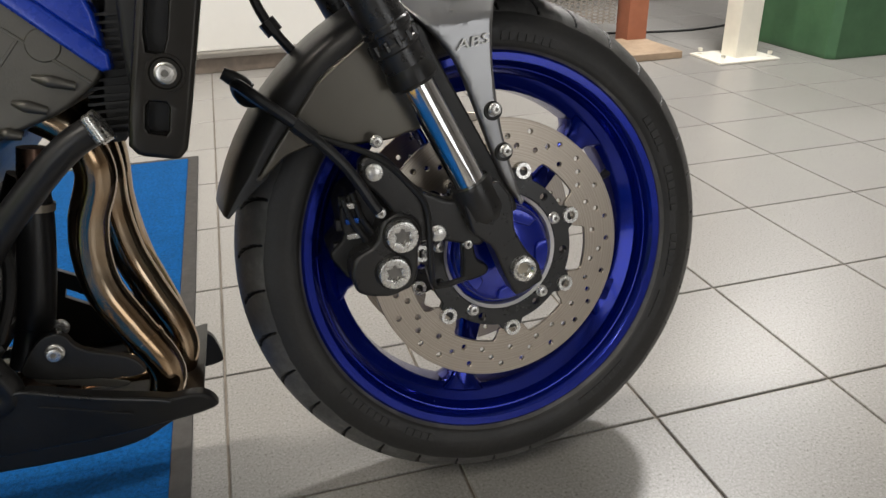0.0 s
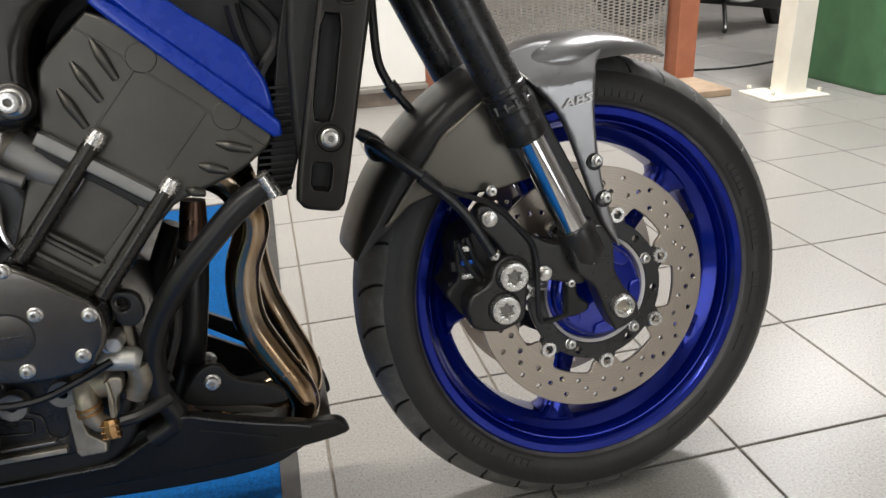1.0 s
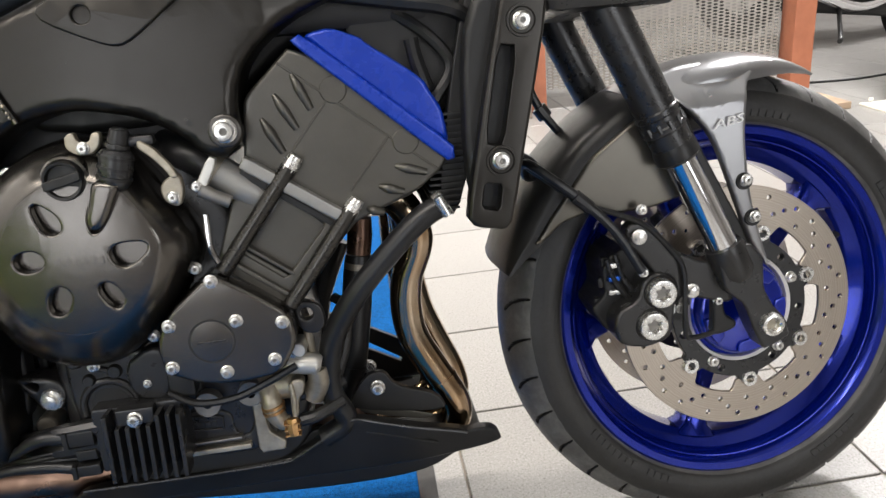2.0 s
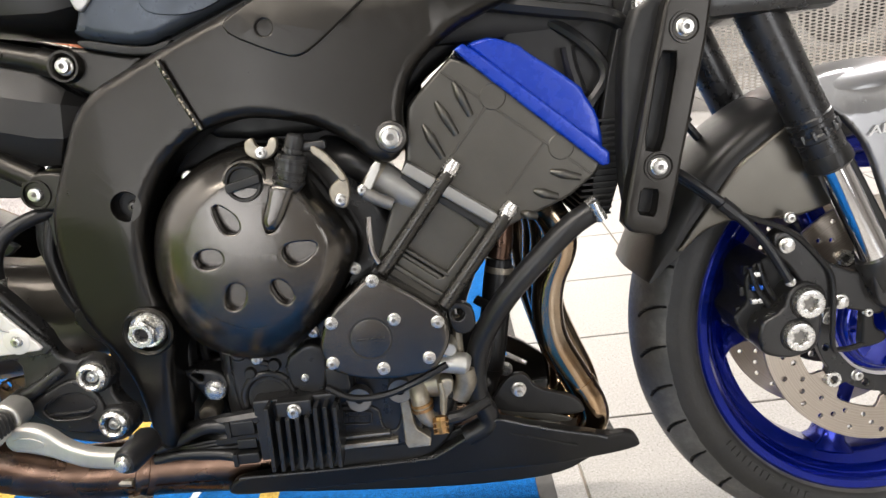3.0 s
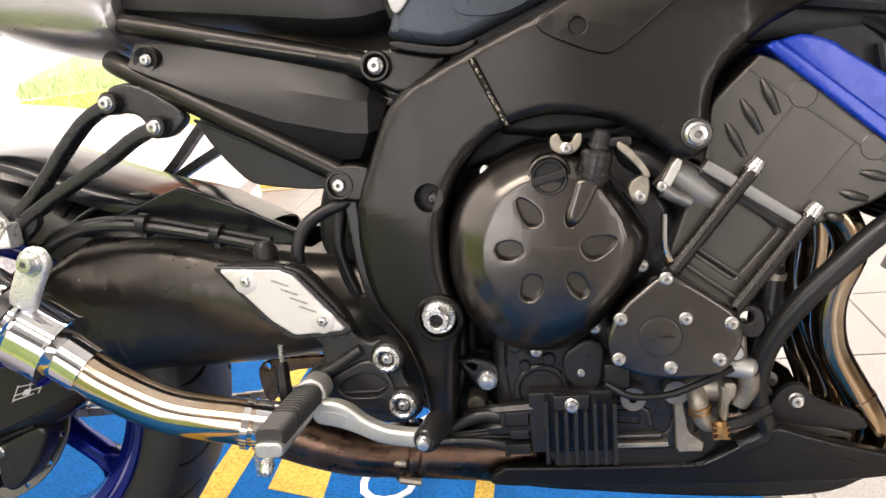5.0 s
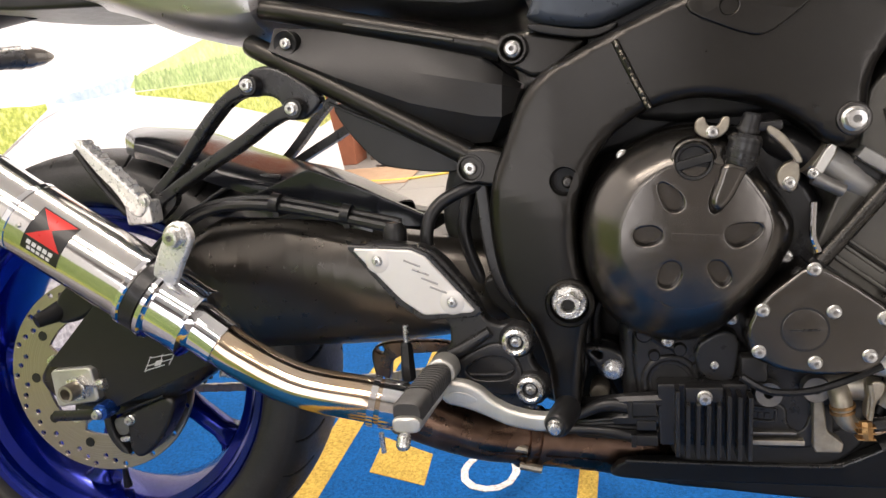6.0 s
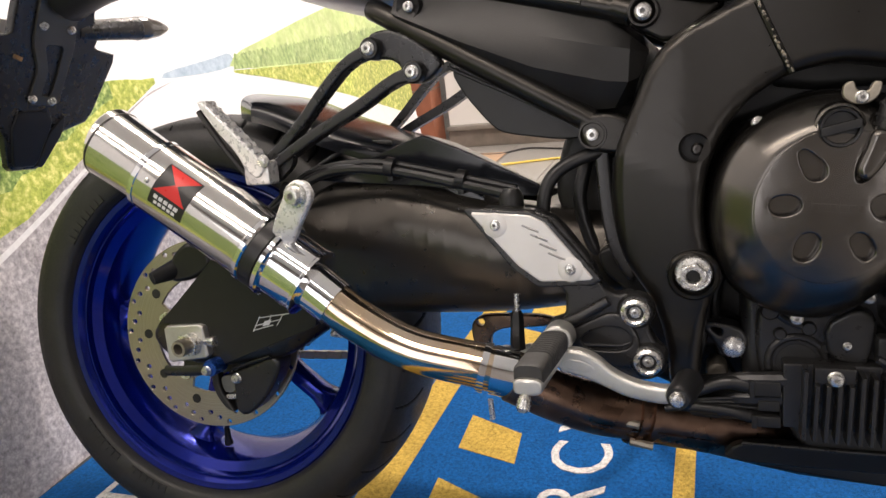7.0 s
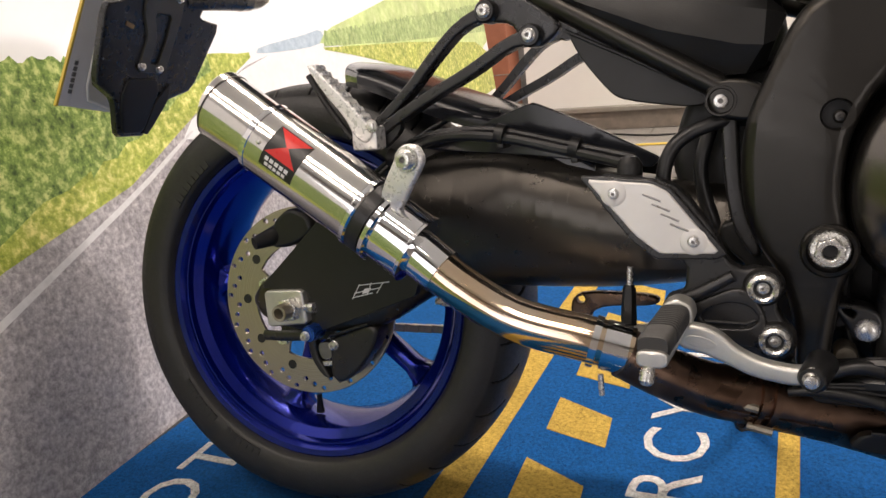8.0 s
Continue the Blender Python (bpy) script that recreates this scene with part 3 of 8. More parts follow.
def brake_disc(rim, y, outer, inner, bobbins, a0, holes_n, levels, carrier_r, hub_r, ear, b_r, hole_r=0.0030):
    """A drilled disc on a black carrier with floating buttons. levels: the radii of its holes, one after the other."""
    def near(a):
        return min(abs((a - a0 - 2 * math.pi * k / bobbins + math.pi) % (2 * math.pi) - math.pi) for k in range(bobbins))

    holes = []
    for k in range(holes_n):
        a = a0 + 2 * math.pi * (k + 0.15) / holes_n
        r = levels[k % len(levels)]
        holes.append(circle(r * math.cos(a), r * math.sin(a), hole_r, 10))
    edge, arms = [], []
    for i in range(210):
        a = 2 * math.pi * i / 210
        f = max(0.0, min(1.0, (0.215 - near(a)) / 0.07))
        f = f * f * (3 - 2 * f)
        r = inner + (ear - inner) * f
        edge.append(Vector((r * math.cos(a), r * math.sin(a))))
        g = max(0.0, min(1.0, (0.175 - near(a)) / 0.06))
        r = carrier_r + (ear + 0.001 - carrier_r) * g * g * (3 - 2 * g)
        arms.append(Vector((r * math.cos(a), r * math.sin(a))))
    d = part("brake_disc", plate(circle(0, 0, outer, 96), y, y + 0.0045, 0.0006, [edge, *holes], rounds=0, steps=1), M_DISC, rim, "drilled steel brake disc")
    slots = []
    for k in range(bobbins):
        a = a0 + 2 * math.pi * (k + 0.5) / bobbins
        slots.append(circle((hub_r + 0.011) * math.cos(a), (hub_r + 0.011) * math.sin(a), 0.0042, 12))
    part("disc_carrier", plate(arms, y - 0.004, y + 0.005, 0.001, [circle(0, 0, hub_r, 48), *slots], rounds=0, steps=1), M_ENGINE, rim, "black disc carrier")
    for k in range(bobbins):
        a = a0 + 2 * math.pi * k / bobbins
        x, z = b_r * math.cos(a), b_r * math.sin(a)
        part("disc_button", lathe([(0.0052, y + 0.004), (0.0052, y - 0.007), (0.0092, y - 0.007), (0.0100, y - 0.005), (0.0100, y + 0.006)], 24, x, z), M_BOLT, rim, "bright steel disc button")
    return d


BA = math.radians(69.3)
HIGH, MIDDLE, LOW = 0.1390, 0.1300, 0.1205
for s in (-1, 1):
    brake_disc(front_wheel, s * 0.062 - (0.0 if s < 0 else 0.0045), 0.151, 0.110, 7, BA, 64, (HIGH, LOW, MIDDLE, HIGH, LOW, HIGH, MIDDLE, LOW), 0.0885, 0.0685, 0.0945, 0.0945)
for k in range(5):
    a = math.radians(22.6 + 72 * k)
    bolt(0.0745 * math.cos(a), -0.067, 0.0745 * math.sin(a), 0.0074, front_wheel)
# blue hub cap with its pale ring
part("hub_cap", lathe([(0.0, -0.079), (0.030, -0.079), (0.040, -0.077), (0.050, -0.0755), (0.055, -0.073), (0.0575, -0.069), (0.0585, -0.060), (0.0625, -0.058), (0.0635, -0.05), (0.0635, -0.03)], 72), M_HUB, front_wheel, "glossy blue hub cap")
part("hub_ring", lathe([(0.0642, -0.064), (0.0680, -0.066), (0.0680, -0.05), (0.0642, -0.05)], 64, closed=True), M_GUARD, front_wheel, "silver ring round the hub")
for k in range(5):
    a0, a1 = math.radians(40 + 72 * k), math.radians(82 + 72 * k)
    arc = [a0 + (a1 - a0) * i / 8 for i in range(9)]
    pad = [(0.0535 * math.cos(a), 0.0535 * math.sin(a)) for a in arc] + [(r * math.cos(a), r * math.sin(a)) for r, a in ((0.040, arc[-1]), (0.037, arc[6]), (0.0385, arc[2]), (0.041, arc[0]))]
    part("hub_pad", plate(pad, -0.0805, -0.072, 0.0022, rounds=1, cut=0.2), M_HUB, front_wheel)
for a0, a1 in ((0.05, 0.32), (0.38, 0.6), (-0.55, -0.35), (-0.32, -0.05), (-1.15, -0.8), (-2.55, -2.2), (-2.15, -1.95), (1.2, 1.5), (1.55, 1.75)):
    for k in range(int((a1 - a0) / 0.042)):
        ring_mark("raised_mark", front_wheel, 0.2375, a0 + 0.042 * k, a0 + 0.042 * k + 0.031, -0.0579, 0.0042, M_TYRE_F)
for a0, a1 in ((-2.6, -2.25), (-2.2, -1.9), (2.2, 2.6)):
    for k in range(int((a1 - a0) / 0.045)):
        ring_mark("raised_mark", rear_wheel, 0.249, a0 + 0.045 * k, a0 + 0.045 * k + 0.033, -0.0929, 0.0055, M_TYRE_R)
for rim, a, y in ((front_wheel, math.radians(20), -0.012), (rear_wheel, math.radians(-97), -0.02)):
    u = Vector((math.cos(a), 0, math.sin(a)))
    part("valve", tube([u * 0.187 + Vector((0, y, 0)), u * 0.175 + Vector((0, y - 0.004, 0)), u * 0.158 + Vector((0, y - 0.008, 0))], [0.007, 0.005, 0.004], 10, 3), M_RUBBER, rim, "black rubber tyre valve")

# ---- front fork ----
STEER = Vector((-0.4663, 0.0, 1.0)).normalized()
for s in (-1, 1):
    y = s * 0.103
    foot = Vector((1.443, y, 0.335))

    def up(d, dx=0.0):
        return foot + STEER * d + Vector((dx, 0, 0))

    fork = part("fork_leg", tube([up(0.19), up(0.40), up(0.62)], [0.0225, 0.0235, 0.0245], 28, 3, smooth=False), M_COVER, bike, "black upside-down fork leg")
    part("chrome_tube", tube([up(0.05), up(0.20)], 0.0168, 28, smooth=False), M_CHROME, fork, "polished chrome fork tube")
    part("dust_seal", tube([up(0.186), up(0.19), up(0.20), up(0.206)], [0.020, 0.0245, 0.0245, 0.0228], 28, smooth=False), M_PLASTIC, fork)
    for d in (0.222, 0.240):
        part("fork_ring", tube([up(d), up(d + 0.002), up(d + 0.007), up(d + 0.009)], [0.0225, 0.0242, 0.0242, 0.0225], 28, smooth=False), M_COVER, fork)
    side_v = STEER.cross(Vector((0, 1, 0)))
    for k in range(12):
        a = 2 * math.pi * k / 12
        e = side_v * math.cos(a) + Vector((0, 1, 0)) * math.sin(a)
        p = up(0.231) + e * 0.0232
        part("ring_lug", tube([p - STEER * 0.0045, p + STEER * 0.0045], 0.0026, 6, smooth=False), M_COVER, fork)
    bottom = plate([(1.398, 0.395), (1.4376, 0.404), (1.4524, 0.3833), (1.4530, 0.3494), (1.4645, 0.3265), (1.4794, 0.3090), (1.4842, 0.2890), (1.4640, 0.2790), (1.4527, 0.276), (1.4408, 0.3012), (1.4296, 0.3331), (1.4080, 0.352)], y - 0.015, y + 0.014, 0.003, rounds=1, cut=0.12)
    part("fork_foot", bottom, M_ENGINE, fork, "black cast fork foot")
    part("foot_sleeve", tube([up(0.030), up(0.040), up(0.068), up(0.074)], [0.0165, 0.0220, 0.0225, 0.0205], 28, smooth=False), M_ENGINE, fork)
    if s < 0:
        part("axle_end", lathe([(0.0, -0.119), (0.0075, -0.119), (0.0075, -0.125), (0.0095, -0.127), (0.0125, -0.1265), (0.0135, -0.122), (0.0135, -0.10)], 28, 1.460, 0.307), M_BOLT, fork, "hollow steel axle end")
        part("axle_bore", lathe([(0.0, -0.1195), (0.0073, -0.1195), (0.0073, -0.105)], 6, 1.460, 0.307), M_PLUG, fork)
        arm = plate([(1.303, 0.438), (1.33, 0.440), (1.357, 0.402), (1.391, 0.383), (1.404, 0.388), (1.43, 0.36), (1.428, 0.328), (1.389, 0.340), (1.372, 0.345), (1.352, 0.345), (1.335, 0.375), (1.318, 0.40), (1.302, 0.415)], -0.100, -0.082, 0.004)
        part("caliper_mount", arm, M_ENGINE, fork, "black caliper mounting arm")

# ---- front brake caliper ----
cal = part("brake_caliper", plate([(1.2824, 0.320), (1.2875, 0.3025), (1.300, 0.296), (1.3218, 0.2925), (1.346, 0.300), (1.352, 0.314), (1.354, 0.340), (1.3605, 0.357), (1.354, 0.374), (1.336, 0.381), (1.318, 0.374), (1.311, 0.350), (1.2866, 0.339)], -0.106, -0.03, 0.0045, rounds=1, cut=0.2), M_ENGINE, bike, "black two-piston front brake caliper")
part("caliper_inner", plate([(1.266, 0.336), (1.285, 0.305), (1.32, 0.305), (1.335, 0.38), (1.312, 0.406), (1.290, 0.397), (1.281, 0.380), (1.284, 0.352)], -0.075, 0.0, 0.003, rounds=1, cut=0.15), M_DARK, cal)
for x0, z0, x1, z1 in ((1.286, 0.395, 1.308, 0.345), (1.296, 0.400, 1.316, 0.350)):
    part("caliper_rib", tube([(x0, -0.078, z0), ((x0 + x1) / 2 - 0.004, -0.080, (z0 + z1) / 2), (x1, -0.080, z1)], 0.0035, 8, 4), M_ENGINE, cal)
for z in (0.352, 0.368, 0.384):
    part("pad_spring", block(1.286, 1.300, -0.0815, -0.074, z, z + 0.006, 0.0012), M_BLUEANO if z == 0.368 else M_BOLT, cal)
for x, z in ((1.337, 0.357), (1.326, 0.320)):
    star = [Vector((x + r * math.cos(a), z + r * math.sin(a))) for k in range(12) for r, a in [((0.0100 if k % 2 else 0.0056), 2 * math.pi * k / 12)]]
    part("piston_cap", plate(circle(x, z, 0.0162, 32), -0.1145, -0.100, 0.0016, [chaikin(star, 2, 0.22)], rounds=0, steps=2), M_BOLT, cal, "bright machined piston cap with a star recess")
    part("cap_floor", lathe([(0.0, -0.1075), (0.0115, -0.1075)], 16, x, z), M_CAST, cal)
    part("cap_seat", lathe([(0.0168, -0.106), (0.0190, -0.1072), (0.0200, -0.105), (0.0205, -0.095)], 28, x, z), M_ENGINE, cal)
for k in range(3):
    part("pad_fin", block(1.272 + 0.005 * k, 1.296, -0.07, -0.06, 0.335 + 0.024 * k, 0.347 + 0.024 * k, 0.002), M_DARK, cal)
for x, y, z, r, me in ((1.316, -0.104, 0.423, 0.0085, HEXBOLT), (1.376, -0.102, 0.352, 0.0085, HEXBOLT), (1.322, -0.098, 0.452, 0.0065, BOLT), (1.365, -0.095, 0.330, 0.006, BOLT), (1.318, -0.107, 0.383, 0.006, BOLT), (1.408, -0.098, 0.335, 0.006, BOLT), (1.309, -0.1, 0.345, 0.004, BOLT)):
    bolt(x, y, z, r, cal, me)

# ---- brake hose, sensor wire ----
hose = part("brake_hose", tube([(1.232, -0.015, 0.490), (1.206, -0.055, 0.497), (1.200, -0.085, 0.516), (1.222, -0.102, 0.499), (1.255, -0.104, 0.470), (1.288, -0.106, 0.434), (1.316, -0.108, 0.385)], 0.0055, 10), M_RUBBER, bike, "black braided brake hose")
part("sensor_wire", tube([(1.20, -0.08, 0.512), (1.256, -0.098, 0.468), (1.318, -0.100, 0.439), (1.352, -0.102, 0.404), (1.366, -0.104, 0.375), (1.366, -0.104, 0.305), (1.378, -0.1, 0.295), (1.400, -0.098, 0.297), (1.415, -0.095, 0.303)], 0.0032, 8), M_RUBBER, hose)
part("hose_guide", tube([(1.189, -0.070, 0.526), (1.196, -0.070, 0.5215), (1.206, -0.070, 0.515), (1.213, -0.070, 0.509)], [0.0055, 0.0072, 0.0072, 0.0055], 16, smooth=False), M_RUBBER, hose)
part("hose_collar", tube([(1.246, -0.104, 0.478), (1.262, -0.104, 0.463)], 0.0075, 10, smooth=False), M_RUBBER, hose)
part("sensor", plate([(1.40, 0.292), (1.428, 0.298), (1.43, 0.308), (1.416, 0.316), (1.414, 0.338), (1.402, 0.338), (1.402, 0.312)], -0.1, -0.088, 0.003), M_PLASTIC, hose, "wheel speed sensor")
part("clutch_cable", tube([(1.228, 0.0, 0.66), (1.228, 0.0, 0.60), (1.236, 0.0, 0.573), (1.247, 0.0, 0.555), (1.262, 0.0, 0.535)], 0.005, 10), M_RUBBER, hose)
part("cable_clip", tube([(1.238, 0.0, 0.568), (1.246, 0.0, 0.556)], 0.009, 10, smooth=False), M_RUBBER, hose)

# ---- front fender ----


def arc_band(a0, a1, r0, prof, n=18, cx=FX, cz=FZ, twist=None):
    """A mudguard: a cross-section of (y, dr) swept round the wheel from a0 to a1 degrees."""
    rows = []
    for i in range(n + 1):
        f = i / n
        a = math.radians(a0 + (a1 - a0) * f)
        rows.append([Vector((cx + (r0 + dr * (twist(f) if twist else 1)) * math.cos(a), y * (twist(f) if twist else 1), cz + (r0 + dr * (twist(f) if twist else 1)) * math.sin(a))) for y, dr in prof])
    return rows


def shell(rows, thick=0.003):
    rows = [spline(r, 3) for r in rows]
    bm = bmesh.new()
    vs = [[bm.verts.new(p) for p in r] for r in rows]
    for i in range(len(vs) - 1):
        for j in range(len(vs[0]) - 1):
            bm.faces.new((vs[i][j], vs[i][j + 1], vs[i + 1][j + 1], vs[i + 1][j]))
    bmesh.ops.recalc_face_normals(bm, faces=bm.faces)
    bmesh.ops.solidify(bm, geom=bm.faces[:], thickness=thick)
    return bm


tp = lambda f: 1.0 - 0.97 * max(0.0, (f - 0.38) / 0.62) ** 1.7
cross = [(-0.071, -0.022), (-0.070, -0.008), (-0.058, 0.004), (-0.035, 0.011), (0, 0.014), (0.035, 0.011), (0.058, 0.004), (0.070, -0.008), (0.071, -0.022)]
fender = part("front_fender", shell(arc_band(116, 66.5, 0.300, cross, 30, twist=tp)), M_GREY, bike, "gunmetal grey front mudguard", angle=70)
tail_rows = []
for i in range(23):
    f = i / 22
    deg = 162 - 50 * f
    a = math.radians(deg)
    r_in = float(np.interp(deg, (118, 132, 143, 153, 162), (0.245, 0.250, 0.262, 0.277, 0.300)))
    side_d = 0.305 - r_in
    prof = [(-0.078, -side_d), (-0.077, -side_d * 0.6), (-0.0745, -min(0.012, side_d * 0.4)), (-0.058, 0.002), (0, 0.008), (0.058, 0.002), (0.0745, -min(0.012, side_d * 0.4)), (0.077, -side_d * 0.6), (0.078, -side_d)]
    tail_rows.append([Vector((FX + (0.305 + dr) * math.cos(a), y, FZ + (0.305 + dr) * math.sin(a))) for y, dr in prof])
part("fender_tail", shell(tail_rows), M_PLASTIC, fender, "matt black rear half of the mudguard", angle=70)
leg = plate([(1.345, 0.590), (1.40, 0.604), (1.478, 0.594), (1.450, 0.568), (1.4473, 0.5213), (1.4505, 0.48), (1.4555, 0.442), (1.4650, 0.405), (1.4770, 0.364), (1.4715, 0.368), (1.455, 0.392), (1.442, 0.428), (1.429, 0.467), (1.4109, 0.5188), (1.388, 0.548)], -0.088, -0.078, 0.004, bend=lambda x, z: 0.9 * max(0.0, z - 0.56), grid=0.01)
part("fender_stay", leg, M_GREY, fender, "gunmetal grey mudguard stay")
part("stay_lining", plate([(1.350, 0.56), (1.38, 0.56), (1.39, 0.53), (1.44, 0.43), (1.476, 0.36), (1.46, 0.355), (1.42, 0.42), (1.375, 0.505)], -0.08, -0.066, 0.003), M_PLASTIC, fender)
side = [(1.2036, 0.4225), (1.225, 0.452), (1.246, 0.478), (1.274, 0.513), (1.318, 0.545), (1.35, 0.562), (1.385, 0.50), (1.394, 0.475), (1.375, 0.458), (1.34, 0.449), (1.30, 0.4475), (1.262, 0.452), (1.236, 0.444), (1.214, 0.4255)]
part("fender_side", plate(side, -0.083, -0.072, 0.004, rounds=2, cut=0.12), M_FLANK, fender, "bronze-grey side flank of the mudguard")
for x, z in ((1.446, 0.470), (1.456, 0.427)):
    part("bolt_cup", lathe([(0.006, -0.090), (0.0092, -0.0905), (0.0098, -0.089), (0.0098, -0.08)], 20, x - 0.001, z - 0.002), M_DARK, fender)
    bolt(x, -0.093, z, 0.0068, fender)
bm = moved(letters("ABS", 0.0135, 0.0016), Matrix.Diagonal((1.5, 1, 1, 1)))
moved(bm, pose(1.427, -0.0916, 0.5365, 90, -9, 0) @ Matrix(((1, 0.35, 0, 0), (0, 1, 0, 0), (0, 0, 1, 0), (0, 0, 0, 1))))
part("lettering", bm, M_WHITE, fender, "silver letters A B S")

# ---- radiator ----
rad_slots = [[(1.1575, 0.6405), (1.1725, 0.6380), (1.1535, 0.5520), (1.1385, 0.5560)], [(1.1345, 0.5200), (1.1500, 0.5170), (1.1455, 0.4935), (1.1300, 0.4975)]]
rad = part("radiator_guard", plate([(1.165, 0.69), (1.196, 0.70), (1.205, 0.675), (1.158, 0.482), (1.150, 0.474), (1.122, 0.480), (1.115, 0.490), (1.146, 0.62)], -0.207, -0.188, 0.004, rad_slots, rounds=1, cut=0.14), M_FRAME, bike, "black radiator side guard with two slots")
for x, z in ((1.179, 0.659), (1.151, 0.539)):
    part("bolt_cup", lathe([(0.009, -0.204), (0.012, -0.209), (0.014, -0.209), (0.015, -0.2)], 24, x, z), M_FRAME, rad)
    bolt(x, -0.207, z, 0.0088, rad)
part("radiator_tank", plate([(1.13, 0.69), (1.20, 0.69), (1.158, 0.482), (1.118, 0.490)], -0.190, -0.165, 0.006), M_DARK, rad)
FIN = finish(block(0, 0.032, -0.165, 0.165, 0, 0.0022, 0), "radiator_fin", M_DARK)
for k in range(16):
    fin = new("radiator_fin", FIN)
    fin.parent = rad
    fin.location = (1.082 + 0.006 * k * 0.22, 0, 0.492 + k * 0.006)
part("core_back", plate([(1.089, 0.486), (1.118, 0.486), (1.165, 0.70), (1.137, 0.70)], -0.161, 0.161, 0.002), M_DARK, rad)

# ---- frame ----


def spar_in(x, z):
    """How far the spar's face falls back: its front end, the rear edge, and either side of the crease over the pivot."""
    rear = max(0.0, min(1.0, (0.82 - x) / 0.20))
    rear = rear * rear * (3 - 2 * rear)
    fold = z - (0.553 - 0.37 * (x - 0.585))
    return 0.30 * max(0.0, x - 0.96) + 0.10 * max(0.0, 0.645 - x) + rear * (0.06 * max(0.0, -fold) + 0.07 * max(0.0, fold)) + 0.25 * max(0.0, z - 0.70) * max(0.0, min(1.0, (x - 0.72) / 0.1))


FRAME_OUT = [(0.706, 0.690), (0.673, 0.676), (0.644, 0.663), (0.622, 0.643), (0.601, 0.597), (0.584, 0.558), (0.578, 0.516), (0.582, 0.469), (0.592, 0.438), (0.616, 0.403),
             (0.628, 0.362), (0.632, 0.300), (0.657, 0.298), (0.667, 0.39), (0.675, 0.413), (0.673, 0.437), (0.665, 0.484), (0.668, 0.53), (0.682, 0.565), (0.703, 0.594),
             (0.734, 0.614), (0.760, 0.621), (0.79, 0.623), (0.841, 0.611), (0.873, 0.590), (0.890, 0.571), (0.910, 0.567), (0.926, 0.585), (0.923, 0.61), (0.931, 0.64),
             (0.948, 0.661), (0.978, 0.681), (1.02, 0.698), (1.10, 0.725), (1.20, 0.79), (1.20, 0.88), (1.05, 0.84), (0.90, 0.77), (0.80, 0.727)]
hole = circle(0.6585, 0.555, 0.0125, 16)
frame_part = part("main_frame", plate(FRAME_OUT, -0.197, -0.140, 0.011, [hole], rounds=2, steps=4, bend=spar_in, grid=0.014), M_FRAME, bike, "black cast aluminium main frame spar")
left = plate(FRAME_OUT, 0.197, 0.140, 0.011, rounds=1, steps=2)
part("left_spar", left, M_FRAME, frame_part)
# black disc behind the hole: the shade of its depth as colour
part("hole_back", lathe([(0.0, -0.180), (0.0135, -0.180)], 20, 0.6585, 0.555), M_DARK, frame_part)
bolt(0.661, -0.182, 0.553, 0.0062, frame_part, DARKBOLT)
part("frame_panel", plate([(0.767, 0.702), (0.83, 0.670), (0.848, 0.673), (0.905, 0.716), (0.98, 0.775), (0.90, 0.765), (0.80, 0.722)], -0.2005, -0.19, 0.002, [circle(0.812, 0.699, 0.0075, 16)], bend=spar_in, grid=0.02), M_FRAME, frame_part)
part("weld_bead", tube([(0.713, -0.1945, 0.681), (0.727, -0.196, 0.648), (0.741, -0.195, 0.617)], 0.0032, 8, 8), M_FRAME, frame_part, "weld seam on the frame")
rng = random.Random(12)
for k in range(16):
    f = (k + rng.uniform(0.1, 0.9)) / 16
    if 0.28 < f < 0.34:
        continue
    p = Vector((0.713, -0.1978, 0.681)).lerp(Vector((0.727, -0.1992, 0.648)), f * 2) if f < 0.5 else Vector((0.727, -0.1992, 0.648)).lerp(Vector((0.741, -0.1984, 0.617)), f * 2 - 1)
    p += Vector((rng.uniform(-0.0012, 0.0012), 0, 0))
    d = Vector((0.027, 0, -0.062)).normalized() * rng.uniform(0.0012, 0.0032)
    part("weld_fleck", tube([p - d, p, p + d], [0.0006, rng.uniform(0.0011, 0.0021), 0.0005], 7, smooth=False), M_WELD, frame_part, "bare metal fleck")
part("pivot_nut", plate(circle(0.656, 0.435, 0.0138, 6, 0.3), -0.214, -0.195, 0.002, [circle(0.656, 0.435, 0.0065, 16)], rounds=0), M_BOLT, frame_part, "bright hexagonal swingarm pivot nut")
# bore floor coloured near-black for the shade inside the nut
part("pivot_bore", lathe([(0.0, -0.2045), (0.0063, -0.2045), (0.0063, -0.20)], 20, 0.656, 0.435), M_DARK, frame_part)
part("pivot_washer", lathe([(0.0, -0.198), (0.0160, -0.200), (0.0175, -0.198), (0.0175, -0.19)], 28, 0.656, 0.435), M_BOLT, frame_part)
part("pivot_ring", lathe([(0.0078, -0.2165), (0.0112, -0.2165), (0.0112, -0.21), (0.0078, -0.21)], 24, 0.656, 0.435, closed=True), M_BOLT, frame_part)
part("pivot_seat", lathe([(0.0195, -0.198), (0.0225, -0.2), (0.0245, -0.198), (0.025, -0.19)], 32, 0.656, 0.433), M_FRAME, frame_part)
part("engine_mount", lathe([(0.0, -0.1995), (0.0125, -0.1995), (0.0142, -0.1985), (0.0150, -0.195)], 28, 0.911, 0.592), M_WHEELNUT, frame_part)
bolt(0.911, -0.2005, 0.592, 0.0112, frame_part)
# flat black disc on the spar, a shaded hole drawn by colour
part("small_hole", lathe([(0.0, -0.1975), (0.0028, -0.1975)], 12, 0.882, 0.602), M_DARK, frame_part)
